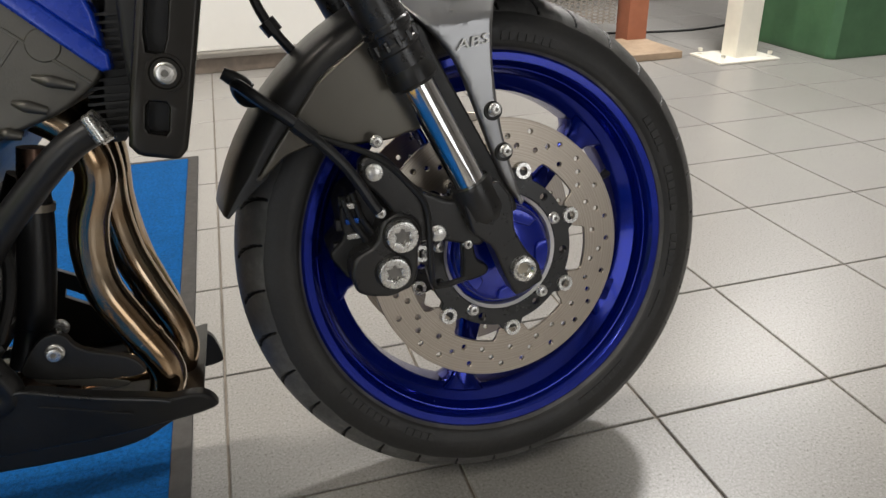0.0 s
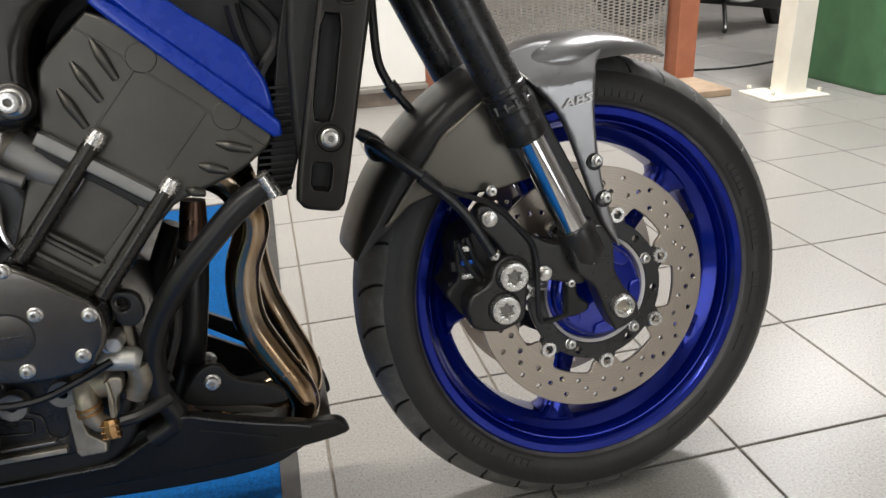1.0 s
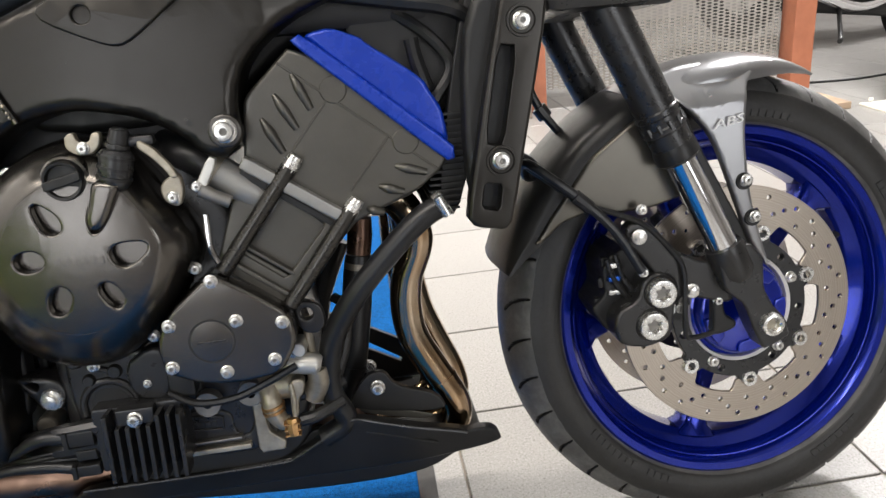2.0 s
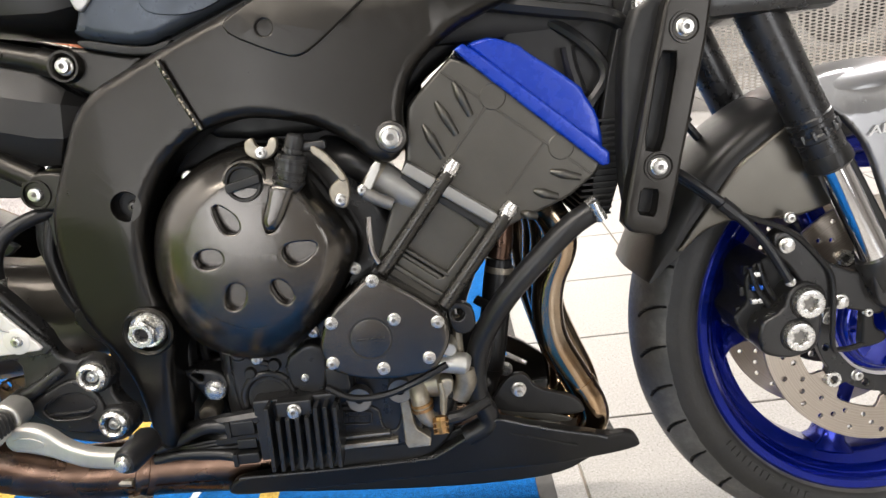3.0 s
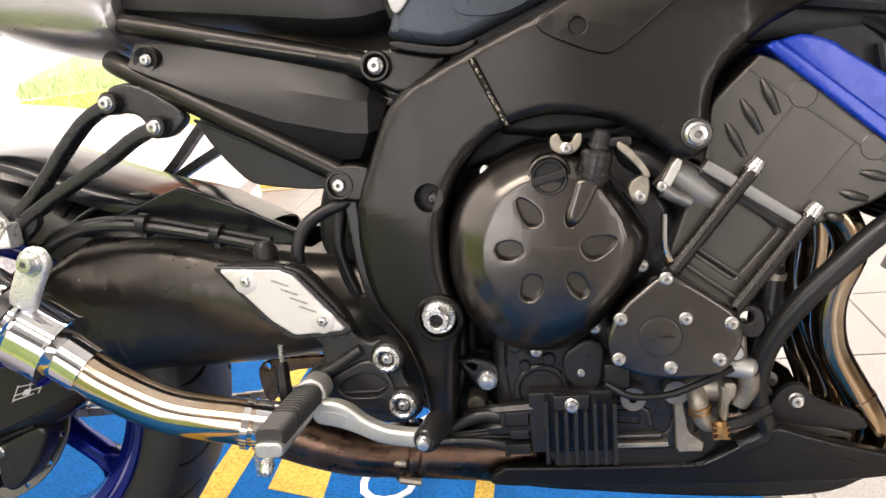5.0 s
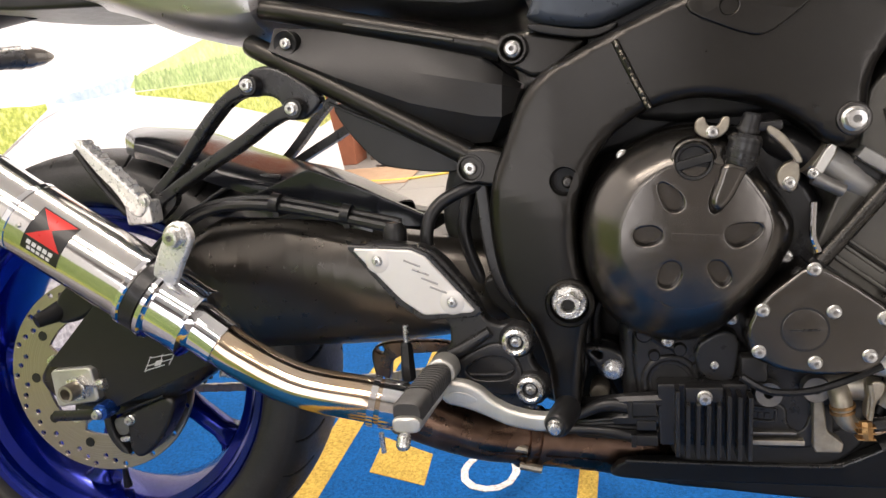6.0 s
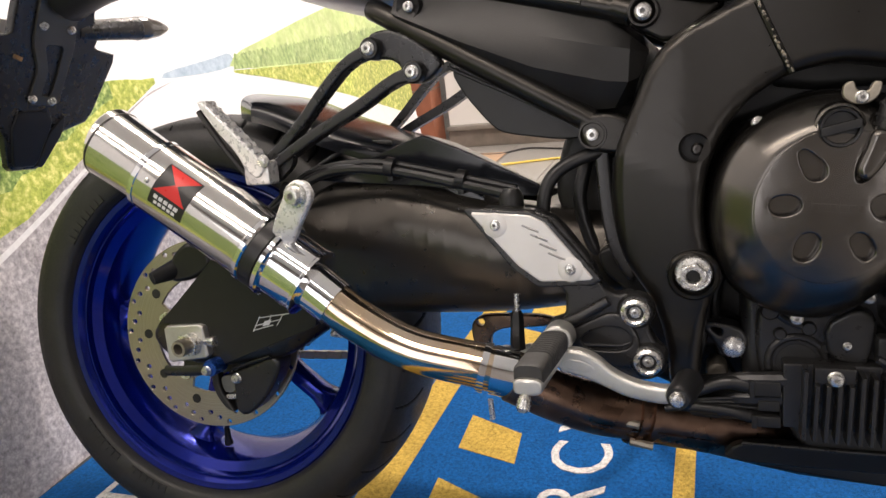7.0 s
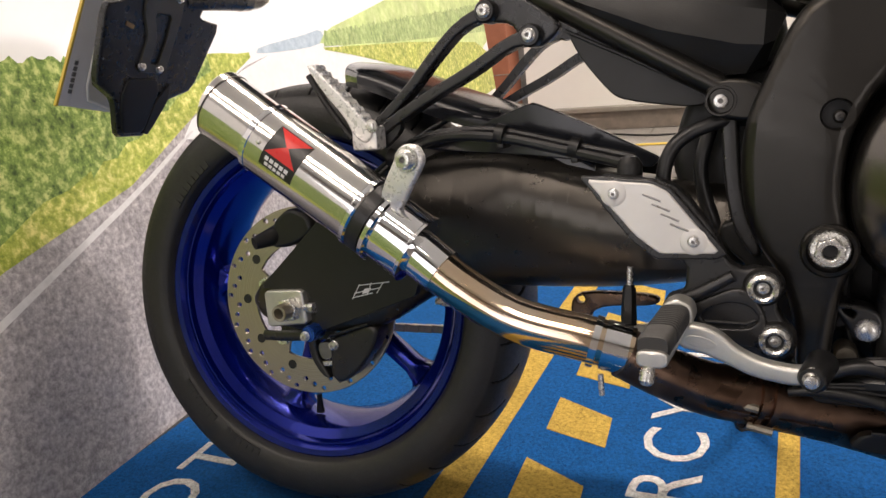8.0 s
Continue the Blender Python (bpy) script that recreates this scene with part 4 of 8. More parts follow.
# middle of the frame and air box, shade put into their near-black colour
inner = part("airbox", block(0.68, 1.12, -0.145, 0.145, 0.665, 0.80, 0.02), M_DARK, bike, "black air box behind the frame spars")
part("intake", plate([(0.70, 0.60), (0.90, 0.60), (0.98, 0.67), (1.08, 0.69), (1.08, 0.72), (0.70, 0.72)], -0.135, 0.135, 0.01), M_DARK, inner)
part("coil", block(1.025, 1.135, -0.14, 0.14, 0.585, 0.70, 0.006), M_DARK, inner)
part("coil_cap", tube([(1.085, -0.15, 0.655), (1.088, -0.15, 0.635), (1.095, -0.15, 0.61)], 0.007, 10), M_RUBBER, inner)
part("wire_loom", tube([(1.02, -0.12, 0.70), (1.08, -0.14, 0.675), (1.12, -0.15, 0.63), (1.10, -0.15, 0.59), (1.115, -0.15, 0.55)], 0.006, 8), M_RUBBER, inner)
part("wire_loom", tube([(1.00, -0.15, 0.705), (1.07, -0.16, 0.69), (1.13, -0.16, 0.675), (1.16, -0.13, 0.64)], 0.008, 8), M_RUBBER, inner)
part("filler_neck", block(1.142, 1.152, -0.185, -0.17, 0.655, 0.69, 0.003), M_BOLT, inner)

# ---- engine ----
eng = part("engine", plate([(0.70, 0.37), (0.698, 0.56), (0.76, 0.605), (0.86, 0.585), (0.905, 0.50), (0.95, 0.43), (0.955, 0.34), (0.93, 0.27), (0.74, 0.265), (0.70, 0.30)], -0.150, 0.150, 0.012), M_ENGINE, bike, "black four-cylinder engine")
SIL = [(0.703, 0.5676), (0.74, 0.5897), (0.7737, 0.5957), (0.8058, 0.590), (0.8245, 0.5696), (0.8426, 0.5403), (0.8634, 0.5075), (0.8638, 0.4877), (0.854, 0.4659), (0.8292, 0.4336), (0.8028, 0.4055), (0.7779, 0.3913), (0.7431, 0.3906), (0.7102, 0.4031), (0.6877, 0.4247), (0.6728, 0.4618), (0.6713, 0.5026), (0.682, 0.541)]
RIDGE = [(0.7069, 0.512), (0.7256, 0.5476), (0.7552, 0.567), (0.787, 0.5675), (0.8166, 0.5587), (0.8383, 0.5248), (0.845, 0.5027), (0.8309, 0.466), (0.7999, 0.4359), (0.7604, 0.4259), (0.7249, 0.4437), (0.7062, 0.4792)]


def by_angle(pts, cx, cz, n=96, rounds=2):
    """An outline resampled at even angles about a centre."""
    pts = chaikin([Vector(p) for p in pts], rounds, 0.2)
    polar = sorted((math.atan2(p.y - cz, p.x - cx) % (2 * math.pi), math.hypot(p.x - cx, p.y - cz)) for p in pts)
    ang = [a - 2 * math.pi for a, _ in polar] + [a for a, _ in polar] + [a + 2 * math.pi for a, _ in polar]
    rad = [r for _, r in polar] * 3
    return [(2 * math.pi * k / n, float(np.interp(2 * math.pi * k / n, ang, rad))) for k in range(n)]


CX, CZ = 0.770, 0.497
wide, face_ring = by_angle(SIL, CX, CZ, rounds=1), by_angle(RIDGE, CX, CZ, rounds=3)
rings = []
for mix, fac, y in ((0, 1.06, -0.138), (0, 1.05, -0.162), (0, 1.035, -0.168), (0, 1.015, -0.171), (0, 1.005, -0.186), (0.04, 1.0, -0.191), (0.16, 0.995, -0.1965), (0.38, 0.995, -0.2045), (0.65, 0.995, -0.2115), (0.86, 0.995, -0.2155), (1, 0.995, -0.2172), (1, 0.97, -0.2175), (1, 0.955, -0.2085), (1, 0.3, -0.2085)):
    rings.append([Vector((CX + fac * (w + (f - w) * mix) * math.cos(a), y, CZ + fac * (w + (f - w) * mix) * math.sin(a))) for (a, w), (_, f) in zip(wide, face_ring)])
part("clutch_cover", loft(rings), M_CASE, eng, "round satin black clutch cover with petal recesses", angle=28)
petals = [
    [(0.7435, 0.546), (0.7485, 0.5505), (0.756, 0.546), (0.766, 0.537), (0.767, 0.526), (0.7605, 0.5215), (0.7505, 0.524)],
    [(0.7884, 0.5288), (0.794, 0.545), (0.801, 0.550), (0.8085, 0.546), (0.805, 0.533), (0.7985, 0.5215), (0.7905, 0.5185)],
    [(0.800, 0.5009), (0.805, 0.507), (0.815, 0.509), (0.8325, 0.507), (0.832, 0.4975), (0.814, 0.486), (0.804, 0.4895)],
    [(0.784, 0.4705), (0.7905, 0.4765), (0.7985, 0.474), (0.804, 0.465), (0.8055, 0.457), (0.7985, 0.4494), (0.7905, 0.4555)],
    [(0.7405, 0.457), (0.743, 0.469), (0.7495, 0.4765), (0.758, 0.4765), (0.7635, 0.4685), (0.7585, 0.456), (0.752, 0.4505), (0.744, 0.4512)],
    [(0.7203, 0.5041), (0.727, 0.510), (0.7415, 0.5105), (0.7485, 0.5011), (0.742, 0.4935), (0.7305, 0.4915), (0.7225, 0.495)]]
inner_ring = [(CX + 0.985 * f * math.cos(a), CZ + 0.985 * f * math.sin(a)) for a, f in face_ring]
petals = [chaikin([Vector(p) for p in q], 2, 0.25) for q in petals]
part("cover_face", plate(inner_ring, -0.2172, -0.2085, 0.0020, petals, rounds=0, grid=0.008, bend=lambda x, z: 0.9 * ((x - CX) ** 2 + (z - CZ) ** 2) - 0.0042), M_CASE, eng, "raised face of the clutch cover")
for k in range(6):
    x = 0.755 + 0.0072 * k
    part("name_bar", plate([(x, 0.4965 - 0.09 * (x - 0.755)), (x + 0.0052, 0.496 - 0.09 * (x - 0.755)), (x + 0.0052, 0.503 - 0.09 * (x - 0.755)), (x, 0.5035 - 0.09 * (x - 0.755))], -0.2219, -0.2165, 0.0003, rounds=0), M_CASE, eng)
part("cover_lip", plate([(0.751, 0.4045), (0.786, 0.4025), (0.786, 0.400), (0.751, 0.402)], -0.186, -0.172, 0.0008, rounds=0), M_CASE, eng)
cap = lathe([(0.0, -0.2175), (0.0130, -0.2175), (0.0140, -0.222), (0.0160, -0.2225), (0.0170, -0.220), (0.0172, -0.19)], 40, 0.7767, 0.567)
part("oil_filler_cap", cap, M_DARK, eng, "black plastic oil filler cap with a grip bar")
part("cap_grip", plate([(0.7607, 0.5675), (0.7923, 0.5745), (0.7925, 0.5662), (0.7613, 0.5592)], -0.2245, -0.215, 0.0012, rounds=1, cut=0.1), M_DARK, eng)
part("cap_neck", lathe([(0.0180, -0.2165), (0.0200, -0.215), (0.0215, -0.205), (0.0225, -0.19)], 32, 0.7767, 0.567), M_CASE, eng)
part("release_arm", plate([(0.8004, 0.566), (0.8235, 0.560), (0.815, 0.5455), (0.8075, 0.531), (0.7985, 0.5215), (0.791, 0.5225), (0.788, 0.531), (0.795, 0.5475)], -0.2265, -0.207, 0.0055, steps=4), M_CASE, eng, "cast clutch release arm")
part("release_body", tube([(0.8135, -0.212, 0.556), (0.8150, -0.212, 0.561), (0.8190, -0.212, 0.574), (0.8215, -0.212, 0.584), (0.8222, -0.212, 0.587)], [0.0105, 0.0135, 0.0140, 0.0140, 0.0115], 24, smooth=False), M_COVER, eng, "black clutch release housing")
for d in (0.0, 0.38, 0.8):
    part("release_rib", tube([(0.8155 + 0.0058 * d, -0.212, 0.563 + 0.021 * d), (0.8163 + 0.0058 * d, -0.212, 0.5655 + 0.021 * d)], 0.0149, 24, smooth=False), M_PLASTIC, eng)
part("release_cap", tube([(0.8222, -0.211, 0.587), (0.8245, -0.211, 0.595), (0.8275, -0.211, 0.603), (0.828, -0.211, 0.605)], [0.0078, 0.0085, 0.0080, 0.006], 16, smooth=False), M_RUBBER, eng)
part("release_band", tube([(0.8228, -0.211, 0.589), (0.8238, -0.211, 0.592)], 0.0100, 16, smooth=False), M_ENGINE, eng)
part("release_link", block(0.829, 0.853, -0.210, -0.200, 0.588, 0.597, 0.003), M_ENGINE, eng)
part("release_lever", plate([(0.840, 0.594), (0.8505, 0.587), (0.862, 0.572), (0.8684, 0.5587), (0.862, 0.5575), (0.8583, 0.565), (0.848, 0.578), (0.838, 0.587)], -0.212, -0.206, 0.0015, rounds=1), M_PLUG, eng, "bare steel clutch lever")
part("lever_bracket", plate([(0.852, 0.556), (0.866, 0.562), (0.868, 0.545), (0.862, 0.530), (0.850, 0.536), (0.847, 0.548)], -0.20, -0.192, 0.002), M_PLUG, eng)
part("wing_clip", plate([(0.780, 0.603), (0.788, 0.606), (0.790, 0.597), (0.799, 0.595), (0.803, 0.604), (0.810, 0.603), (0.808, 0.592), (0.800, 0.585), (0.788, 0.585), (0.779, 0.592)], -0.207, -0.2, 0.0015), M_PLUG, eng, "bright clutch cable clip")
bolt(0.794, -0.208, 0.591, 0.0058, eng)
bolt(0.858, -0.201, 0.540, 0.006, eng)
part("clutch_wire", tube([(0.880, -0.19, 0.52), (0.879, -0.19, 0.49), (0.884, -0.19, 0.474)], 0.0030, 10), M_CHROME, eng, "bright clutch wire")
for x, z in ((0.7141, 0.5741), (0.8093, 0.4077), (0.7485, 0.3859), (0.859, 0.4677), (0.692, 0.438)):
    bolt(x, -0.176, z, 0.0062, eng)
# outline widened so its near-black also fills the shaded gap by the bracket
back = part("gearbox_back", plate([(0.525, 0.59), (0.56, 0.61), (0.73, 0.61), (0.745, 0.25), (0.695, 0.245), (0.664, 0.268), (0.60, 0.285), (0.556, 0.335), (0.556, 0.41), (0.545, 0.45), (0.52, 0.465), (0.50, 0.50), (0.508, 0.55)], -0.085, 0.09, 0.012), M_DARK, eng, "black gearbox rear and shock linkage")
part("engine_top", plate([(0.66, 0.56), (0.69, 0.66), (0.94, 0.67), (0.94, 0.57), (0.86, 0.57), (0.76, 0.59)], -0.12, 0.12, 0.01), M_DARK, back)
part("linkage_arm", plate([(0.60, 0.345), (0.66, 0.372), (0.70, 0.366), (0.705, 0.345), (0.66, 0.335), (0.61, 0.325)], -0.105, -0.08, 0.005), M_ENGINE, back)
part("linkage_boss", lathe([(0.0, -0.118), (0.012, -0.118), (0.015, -0.114), (0.015, -0.08)], 20, 0.668, 0.352), M_ENGINE, back)
part("sprocket_wire", tube([(0.69, -0.11, 0.43), (0.675, -0.11, 0.39), (0.68, -0.11, 0.33), (0.70, -0.115, 0.29)], 0.005, 10), M_RUBBER, back)
part("inner_rib", plate([(0.556, 0.59), (0.572, 0.59), (0.578, 0.47), (0.60, 0.42), (0.588, 0.415), (0.564, 0.46)], -0.15, -0.13, 0.003), M_ENGINE, back)
# added near-black plate: stands for the shade between swingarm, bracket and frame
part("linkage_gap_filler", plate([(0.556, 0.452), (0.625, 0.452), (0.672, 0.42), (0.668, 0.345), (0.655, 0.318), (0.60, 0.312), (0.578, 0.335), (0.590, 0.40), (0.560, 0.425)], -0.140, -0.12, 0.004), M_DARK, back)
part("linkage_hose", tube([(0.545, -0.11, 0.545), (0.536, -0.115, 0.50), (0.548, -0.115, 0.45), (0.57, -0.11, 0.41)], 0.0075, 12), M_RUBBER, back)
# pick-up cover
pick = plate([(0.876, 0.468), (0.830, 0.432), (0.818, 0.405), (0.822, 0.378), (0.850, 0.364), (0.885, 0.359), (0.926, 0.363), (0.945, 0.392), (0.943, 0.42), (0.905, 0.45)], -0.205, -0.148, 0.0045, rounds=1, cut=0.2)
part("pickup_cover", pick, M_CASE, eng, "five-sided satin black crankshaft cover")
part("plug_gap", lathe([(0.0192, -0.2053), (0.0212, -0.2053)], 48, 0.8685, 0.4045), M_DARK, eng)
part("pickup_plug", lathe([(0.0, -0.2056), (0.0186, -0.2056), (0.0194, -0.2051), (0.0194, -0.203)], 48, 0.8685, 0.4045), M_CASE, eng, "round slotted cover plug")
part("plug_slot", block(0.855, 0.882, -0.2064, -0.2054, 0.4033, 0.4052, 0.0004), M_COVER, eng)
for x, z in ((0.877, 0.461), (0.833, 0.424), (0.829, 0.384), (0.877, 0.373), (0.922, 0.379), (0.934, 0.414), (0.893, 0.421)):
    bolt(x, -0.206, z, 0.0066, eng)
part("sensor_plug", block(0.815, 0.84, -0.185, -0.165, 0.345, 0.372, 0.004), M_PLASTIC, eng)
part("sensor_cable", tube([(0.815, -0.186, 0.352), (0.84, -0.187, 0.338), (0.875, -0.187, 0.338), (0.91, -0.187, 0.350), (0.938, -0.185, 0.362)], 0.0038, 8), M_RUBBER, eng)
# cylinders
A, B, C, D = Vector((0.919, 0.566)), Vector((1.012, 0.496)), Vector((0.940, 0.416)), Vector((0.878, 0.466))
window = [(0.941, 0.531), (0.985, 0.496), (0.941, 0.448), (0.901, 0.481)]
part("cylinder_block", plate([A, B, C, D], -0.172, 0.165, 0.003, rounds=1, cut=0.06), M_HEAD, eng, "dark grey cylinder block")
part("block_frame", plate([A, B, C, D], -0.180, -0.171, 0.003, [window], rounds=1, cut=0.06), M_HEAD, eng)
# paler than the block: the window's reflection is put into its colour
part("block_ledge", plate([(0.922, 0.5675), (1.010, 0.5025), (1.005, 0.4925), (0.915, 0.5575)], -0.190, -0.172, 0.0025, rounds=1, cut=0.06, steps=2), M_INLET, eng, "cylinder block ledge with its window reflection in a paler grey")
part("ledge_slot", plate([(0.917, 0.5555), (1.003, 0.4905), (0.9995, 0.4860), (0.9125, 0.5505)], -0.1815, -0.170, 0.001, rounds=1, cut=0.06, steps=2), M_DARK, eng)
part("base_gasket", plate([(0.880, 0.470), (0.944, 0.418), (0.940, 0.412), (0.874, 0.464)], -0.188, -0.15, 0.002, rounds=1, cut=0.1), M_ENGINE, eng)
part("base_gasket", plate([(0.890, 0.478), (0.952, 0.428), (0.949, 0.424), (0.887, 0.474)], -0.186, -0.15, 0.0015, rounds=1, cut=0.1), M_HEAD, eng)
part("base_step", plate([(0.903, 0.484), (0.946, 0.449), (0.940, 0.442), (0.897, 0.477)], -0.178, -0.165, 0.0025, rounds=1, cut=0.1), M_HEAD, eng)
part("base_edge", plate([(0.906, 0.488), (0.950, 0.453), (0.948, 0.450), (0.904, 0.485)], -0.1815, -0.17, 0.001, rounds=0), M_HEAD, eng)
for (x0, z0), (x1, z1) in (((0.960, 0.553), (0.886, 0.464)), ((1.010, 0.507), (0.942, 0.424))):
    part("stud_post", tube([(x0, -0.186, z0), (x1, -0.186, z1)], 0.0078, 16, smooth=False), M_STUD, eng, "long cylinder stud sleeve")
    d = (Vector((x0, 0, z0)) - Vector((x1, 0, z1))).normalized()
    p = Vector((x0, -0.186, z0))
    part("stud_nut", tube([p - d * 0.003, p + d * 0.006, p + d * 0.012], [0.0078, 0.0078, 0.0064], 12, smooth=False), M_BOLT, eng, "bright stud nut")
# cylinder head with its slanted vanes
head = part("cylinder_head", plate([(0.928, 0.618), (0.978, 0.662), (1.107, 0.549), (1.100, 0.535), (1.073, 0.515), (1.014, 0.494), (0.998, 0.478), (0.919, 0.560), (0.924, 0.595)], -0.178, 0.175, 0.004, rounds=1, cut=0.12), M_HEAD, eng, "olive-grey cylinder head")
for (x0, z0), (x1, z1) in (((0.973, 0.634), (0.986, 0.602)), ((0.955, 0.618), (0.971, 0.586)), ((0.941, 0.598), (0.956, 0.566)), ((1.056, 0.542), (1.084, 0.533)), ((1.039, 0.525), (1.061, 0.517)), ((1.025, 0.505), (1.040, 0.500))):
    part("vane", tube([(x0, -0.178, z0), (x0 * 0.6 + x1 * 0.4, -0.180, z0 * 0.6 + z1 * 0.4), (x1, -0.178, z1)], [0.0022, 0.0048, 0.0034], 12, 5), M_HEAD, eng)
for (x0, z0), (x1, z1) in (((1.004, 0.612), (0.962, 0.564)), ((1.052, 0.569), (1.012, 0.524)), ((0.962, 0.645), (1.095, 0.535))):
    part("casting_line", tube([(x0, -0.1775, z0), (x1, -0.1775, z1)], 0.0014, 6, smooth=False), M_HEAD, eng)
for x, z in ((1.008, 0.617), (1.068, 0.564)):
    part("cam_plug", lathe([(0.0, -0.1788), (0.0115, -0.1788), (0.0125, -0.178), (0.0125, -0.17)], 24, x, z), M_HEAD, eng, "half-round cam plug")
part("cover_lip", plate([(0.975, 0.662), (0.986, 0.668), (1.112, 0.556), (1.112, 0.543), (1.104, 0.542)], -0.185, 0.18, 0.003, rounds=1, cut=0.1), M_BLUE2, eng, "bright blue lip of the valve cover")
part("valve_cover", plate([(0.988, 0.664), (0.992, 0.668), (1.012, 0.671), (1.038, 0.660), (1.042, 0.655), (1.076, 0.630), (1.092, 0.616), (1.094, 0.610), (1.105, 0.590), (1.108, 0.568), (1.108, 0.556)], -0.177, 0.17, 0.004, rounds=1, cut=0.2), M_BLUE2, eng, "bright blue valve cover")
# water inlet, pump and hoses
part("water_inlet", tube([(0.890, -0.170, 0.5565), (0.912, -0.170, 0.5395), (0.9245, -0.168, 0.5295), (0.938, -0.164, 0.519)], [0.0168, 0.0160, 0.0148, 0.0165], 28, smooth=False), M_INLET, eng, "bare grey water inlet stub")
part("inlet_clamp", tube([(0.8845, -0.170, 0.5605), (0.8935, -0.170, 0.5535)], 0.0185, 28, smooth=False), M_PLUG, eng, "pale hose clamp")
part("clamp_bridge", plate([(0.892, 0.5725), (0.9, 0.568), (0.8835, 0.5405), (0.8765, 0.546)], -0.196, -0.187, 0.0015, rounds=1), M_ALU, eng)
part("inlet_screw", tube([(0.880, -0.192, 0.543), (0.889, -0.192, 0.537), (0.904, -0.191, 0.5285)], [0.0072, 0.0062, 0.006], 14, smooth=False), M_CAST, eng)
bolt(0.8785, -0.197, 0.5465, 0.0050, eng)
part("inlet_hose", tube([(0.893, -0.155, 0.553), (0.865, -0.15, 0.572), (0.84, -0.12, 0.58)], 0.0165, 16), M_RUBBER, eng)
part("water_pump", tube([(0.899, -0.150, 0.333), (0.905, -0.155, 0.3335), (0.928, -0.160, 0.3345), (0.931, -0.16, 0.3345)], [0.013, 0.0150, 0.0155, 0.012], 28, smooth=False), M_PLUG, eng, "tarnished alloy water pump")
part("pump_elbow", tube([(0.905, -0.165, 0.334), (0.9065, -0.172, 0.322), (0.9085, -0.172, 0.308), (0.914, -0.171, 0.299), (0.921, -0.170, 0.297)], [0.0105, 0.010, 0.0095, 0.0085, 0.0075], 18), M_PLUG, eng)
for z0, z1, r in ((0.3190, 0.3165, 0.0118), (0.3135, 0.311, 0.0115)):
    part("nipple_ring", tube([(0.9072, -0.172, z0), (0.9076, -0.172, z1)], r, 20, smooth=False), M_BRASS, eng)
part("pump_flange", plate([(0.9283, 0.3463), (0.9425, 0.3448), (0.9405, 0.331), (0.934, 0.325), (0.932, 0.306), (0.925, 0.306), (0.9265, 0.327)], -0.182, -0.168, 0.002), M_PLUG, eng, "stained alloy pump flange")
part("flange_rib", tube([(0.9285, -0.183, 0.343), (0.930, -0.1835, 0.326), (0.9285, -0.183, 0.308)], 0.0022, 8, 4), M_PLUG, eng)
part("pump_outlet", tube([(0.925, -0.172, 0.3605), (0.931, -0.174, 0.3610), (0.945, -0.176, 0.3595), (0.956, -0.176, 0.3575), (0.9605, -0.176, 0.3560)], [0.007, 0.0105, 0.0110, 0.0110, 0.007], 20), M_ALU, eng, "alloy pump outlet")
part("outlet_bend", tube([(0.955, -0.170, 0.352), (0.955, -0.166, 0.335), (0.946, -0.160, 0.318)], [0.0105, 0.0115, 0.012], 16), M_PLUG, eng)
part("drain_fitting", tube([(0.925, -0.182, 0.306), (0.925, -0.184, 0.297), (0.9255, -0.184, 0.290)], [0.006, 0.0068, 0.006], 8, smooth=False), M_BRASS, eng, "brass drain fitting")
for z in (0.302, 0.296, 0.290):
    part("drain_ear", block(0.9165, 0.9325, -0.189, -0.178, z - 0.001, z + 0.001, 0.0006), M_BRASS, eng)
part("pump_hose", tube([(0.932, -0.175, 0.299), (0.950, -0.172, 0.301), (0.975, -0.16, 0.308)], 0.0065, 10), M_RUBBER, eng)
part("pump_hose", tube([(0.935, -0.165, 0.322), (0.955, -0.162, 0.320), (0.978, -0.15, 0.325)], 0.006, 10), M_RUBBER, eng)
part("pump_lug", lathe([(0.0, -0.186), (0.006, -0.186), (0.008, -0.183), (0.008, -0.16)], 18, 0.942, 0.377), M_ALU, eng)
part("pump_stalk", tube([(0.951, -0.165, 0.405), (0.952, -0.165, 0.36)], 0.0045, 10, smooth=False), M_PLUG, eng)
part("bolt_bracket", plate([(0.942, 0.425), (0.968, 0.420), (0.972, 0.398), (0.962, 0.388), (0.946, 0.392)], -0.178, -0.168, 0.002, [circle(0.954, 0.41, 0.0062, 16)]), M_ENGINE, eng)
for x, y, z, r in ((0.947, -0.17, 0.362, 0.006), (0.936, -0.178, 0.373, 0.0062)):
    bolt(x, y, z, r, eng)
part("sump", plate([(0.73, 0.30), (0.945, 0.30), (0.935, 0.262), (0.90, 0.235), (0.76, 0.225)], -0.145, 0.12, 0.006), M_DARK, eng, "black sump casting")
part("sump_plate", plate([(0.810, 0.318), (0.862, 0.3125), (0.862, 0.285), (0.876, 0.280), (0.884, 0.305), (0.905, 0.312), (0.905, 0.262), (0.81, 0.262)], -0.152, -0.14, 0.003), M_ENGINE, eng)
part("cast_tab", plate([(0.8135, 0.311), (0.853, 0.3068), (0.8515, 0.290), (0.8125, 0.294)], -0.1545, -0.15, 0.001, [[(0.817, 0.3075), (0.850, 0.304), (0.849, 0.293), (0.816, 0.2965)]], rounds=1, cut=0.1), M_ENGINE, eng)
for k in range(4):
    part("cast_bar", block(0.821 + 0.0065 * k, 0.8255 + 0.0065 * k, -0.1535, -0.151, 0.2968 - 0.0007 * k, 0.3032 - 0.0007 * k, 0.0005), M_ENGINE, eng)
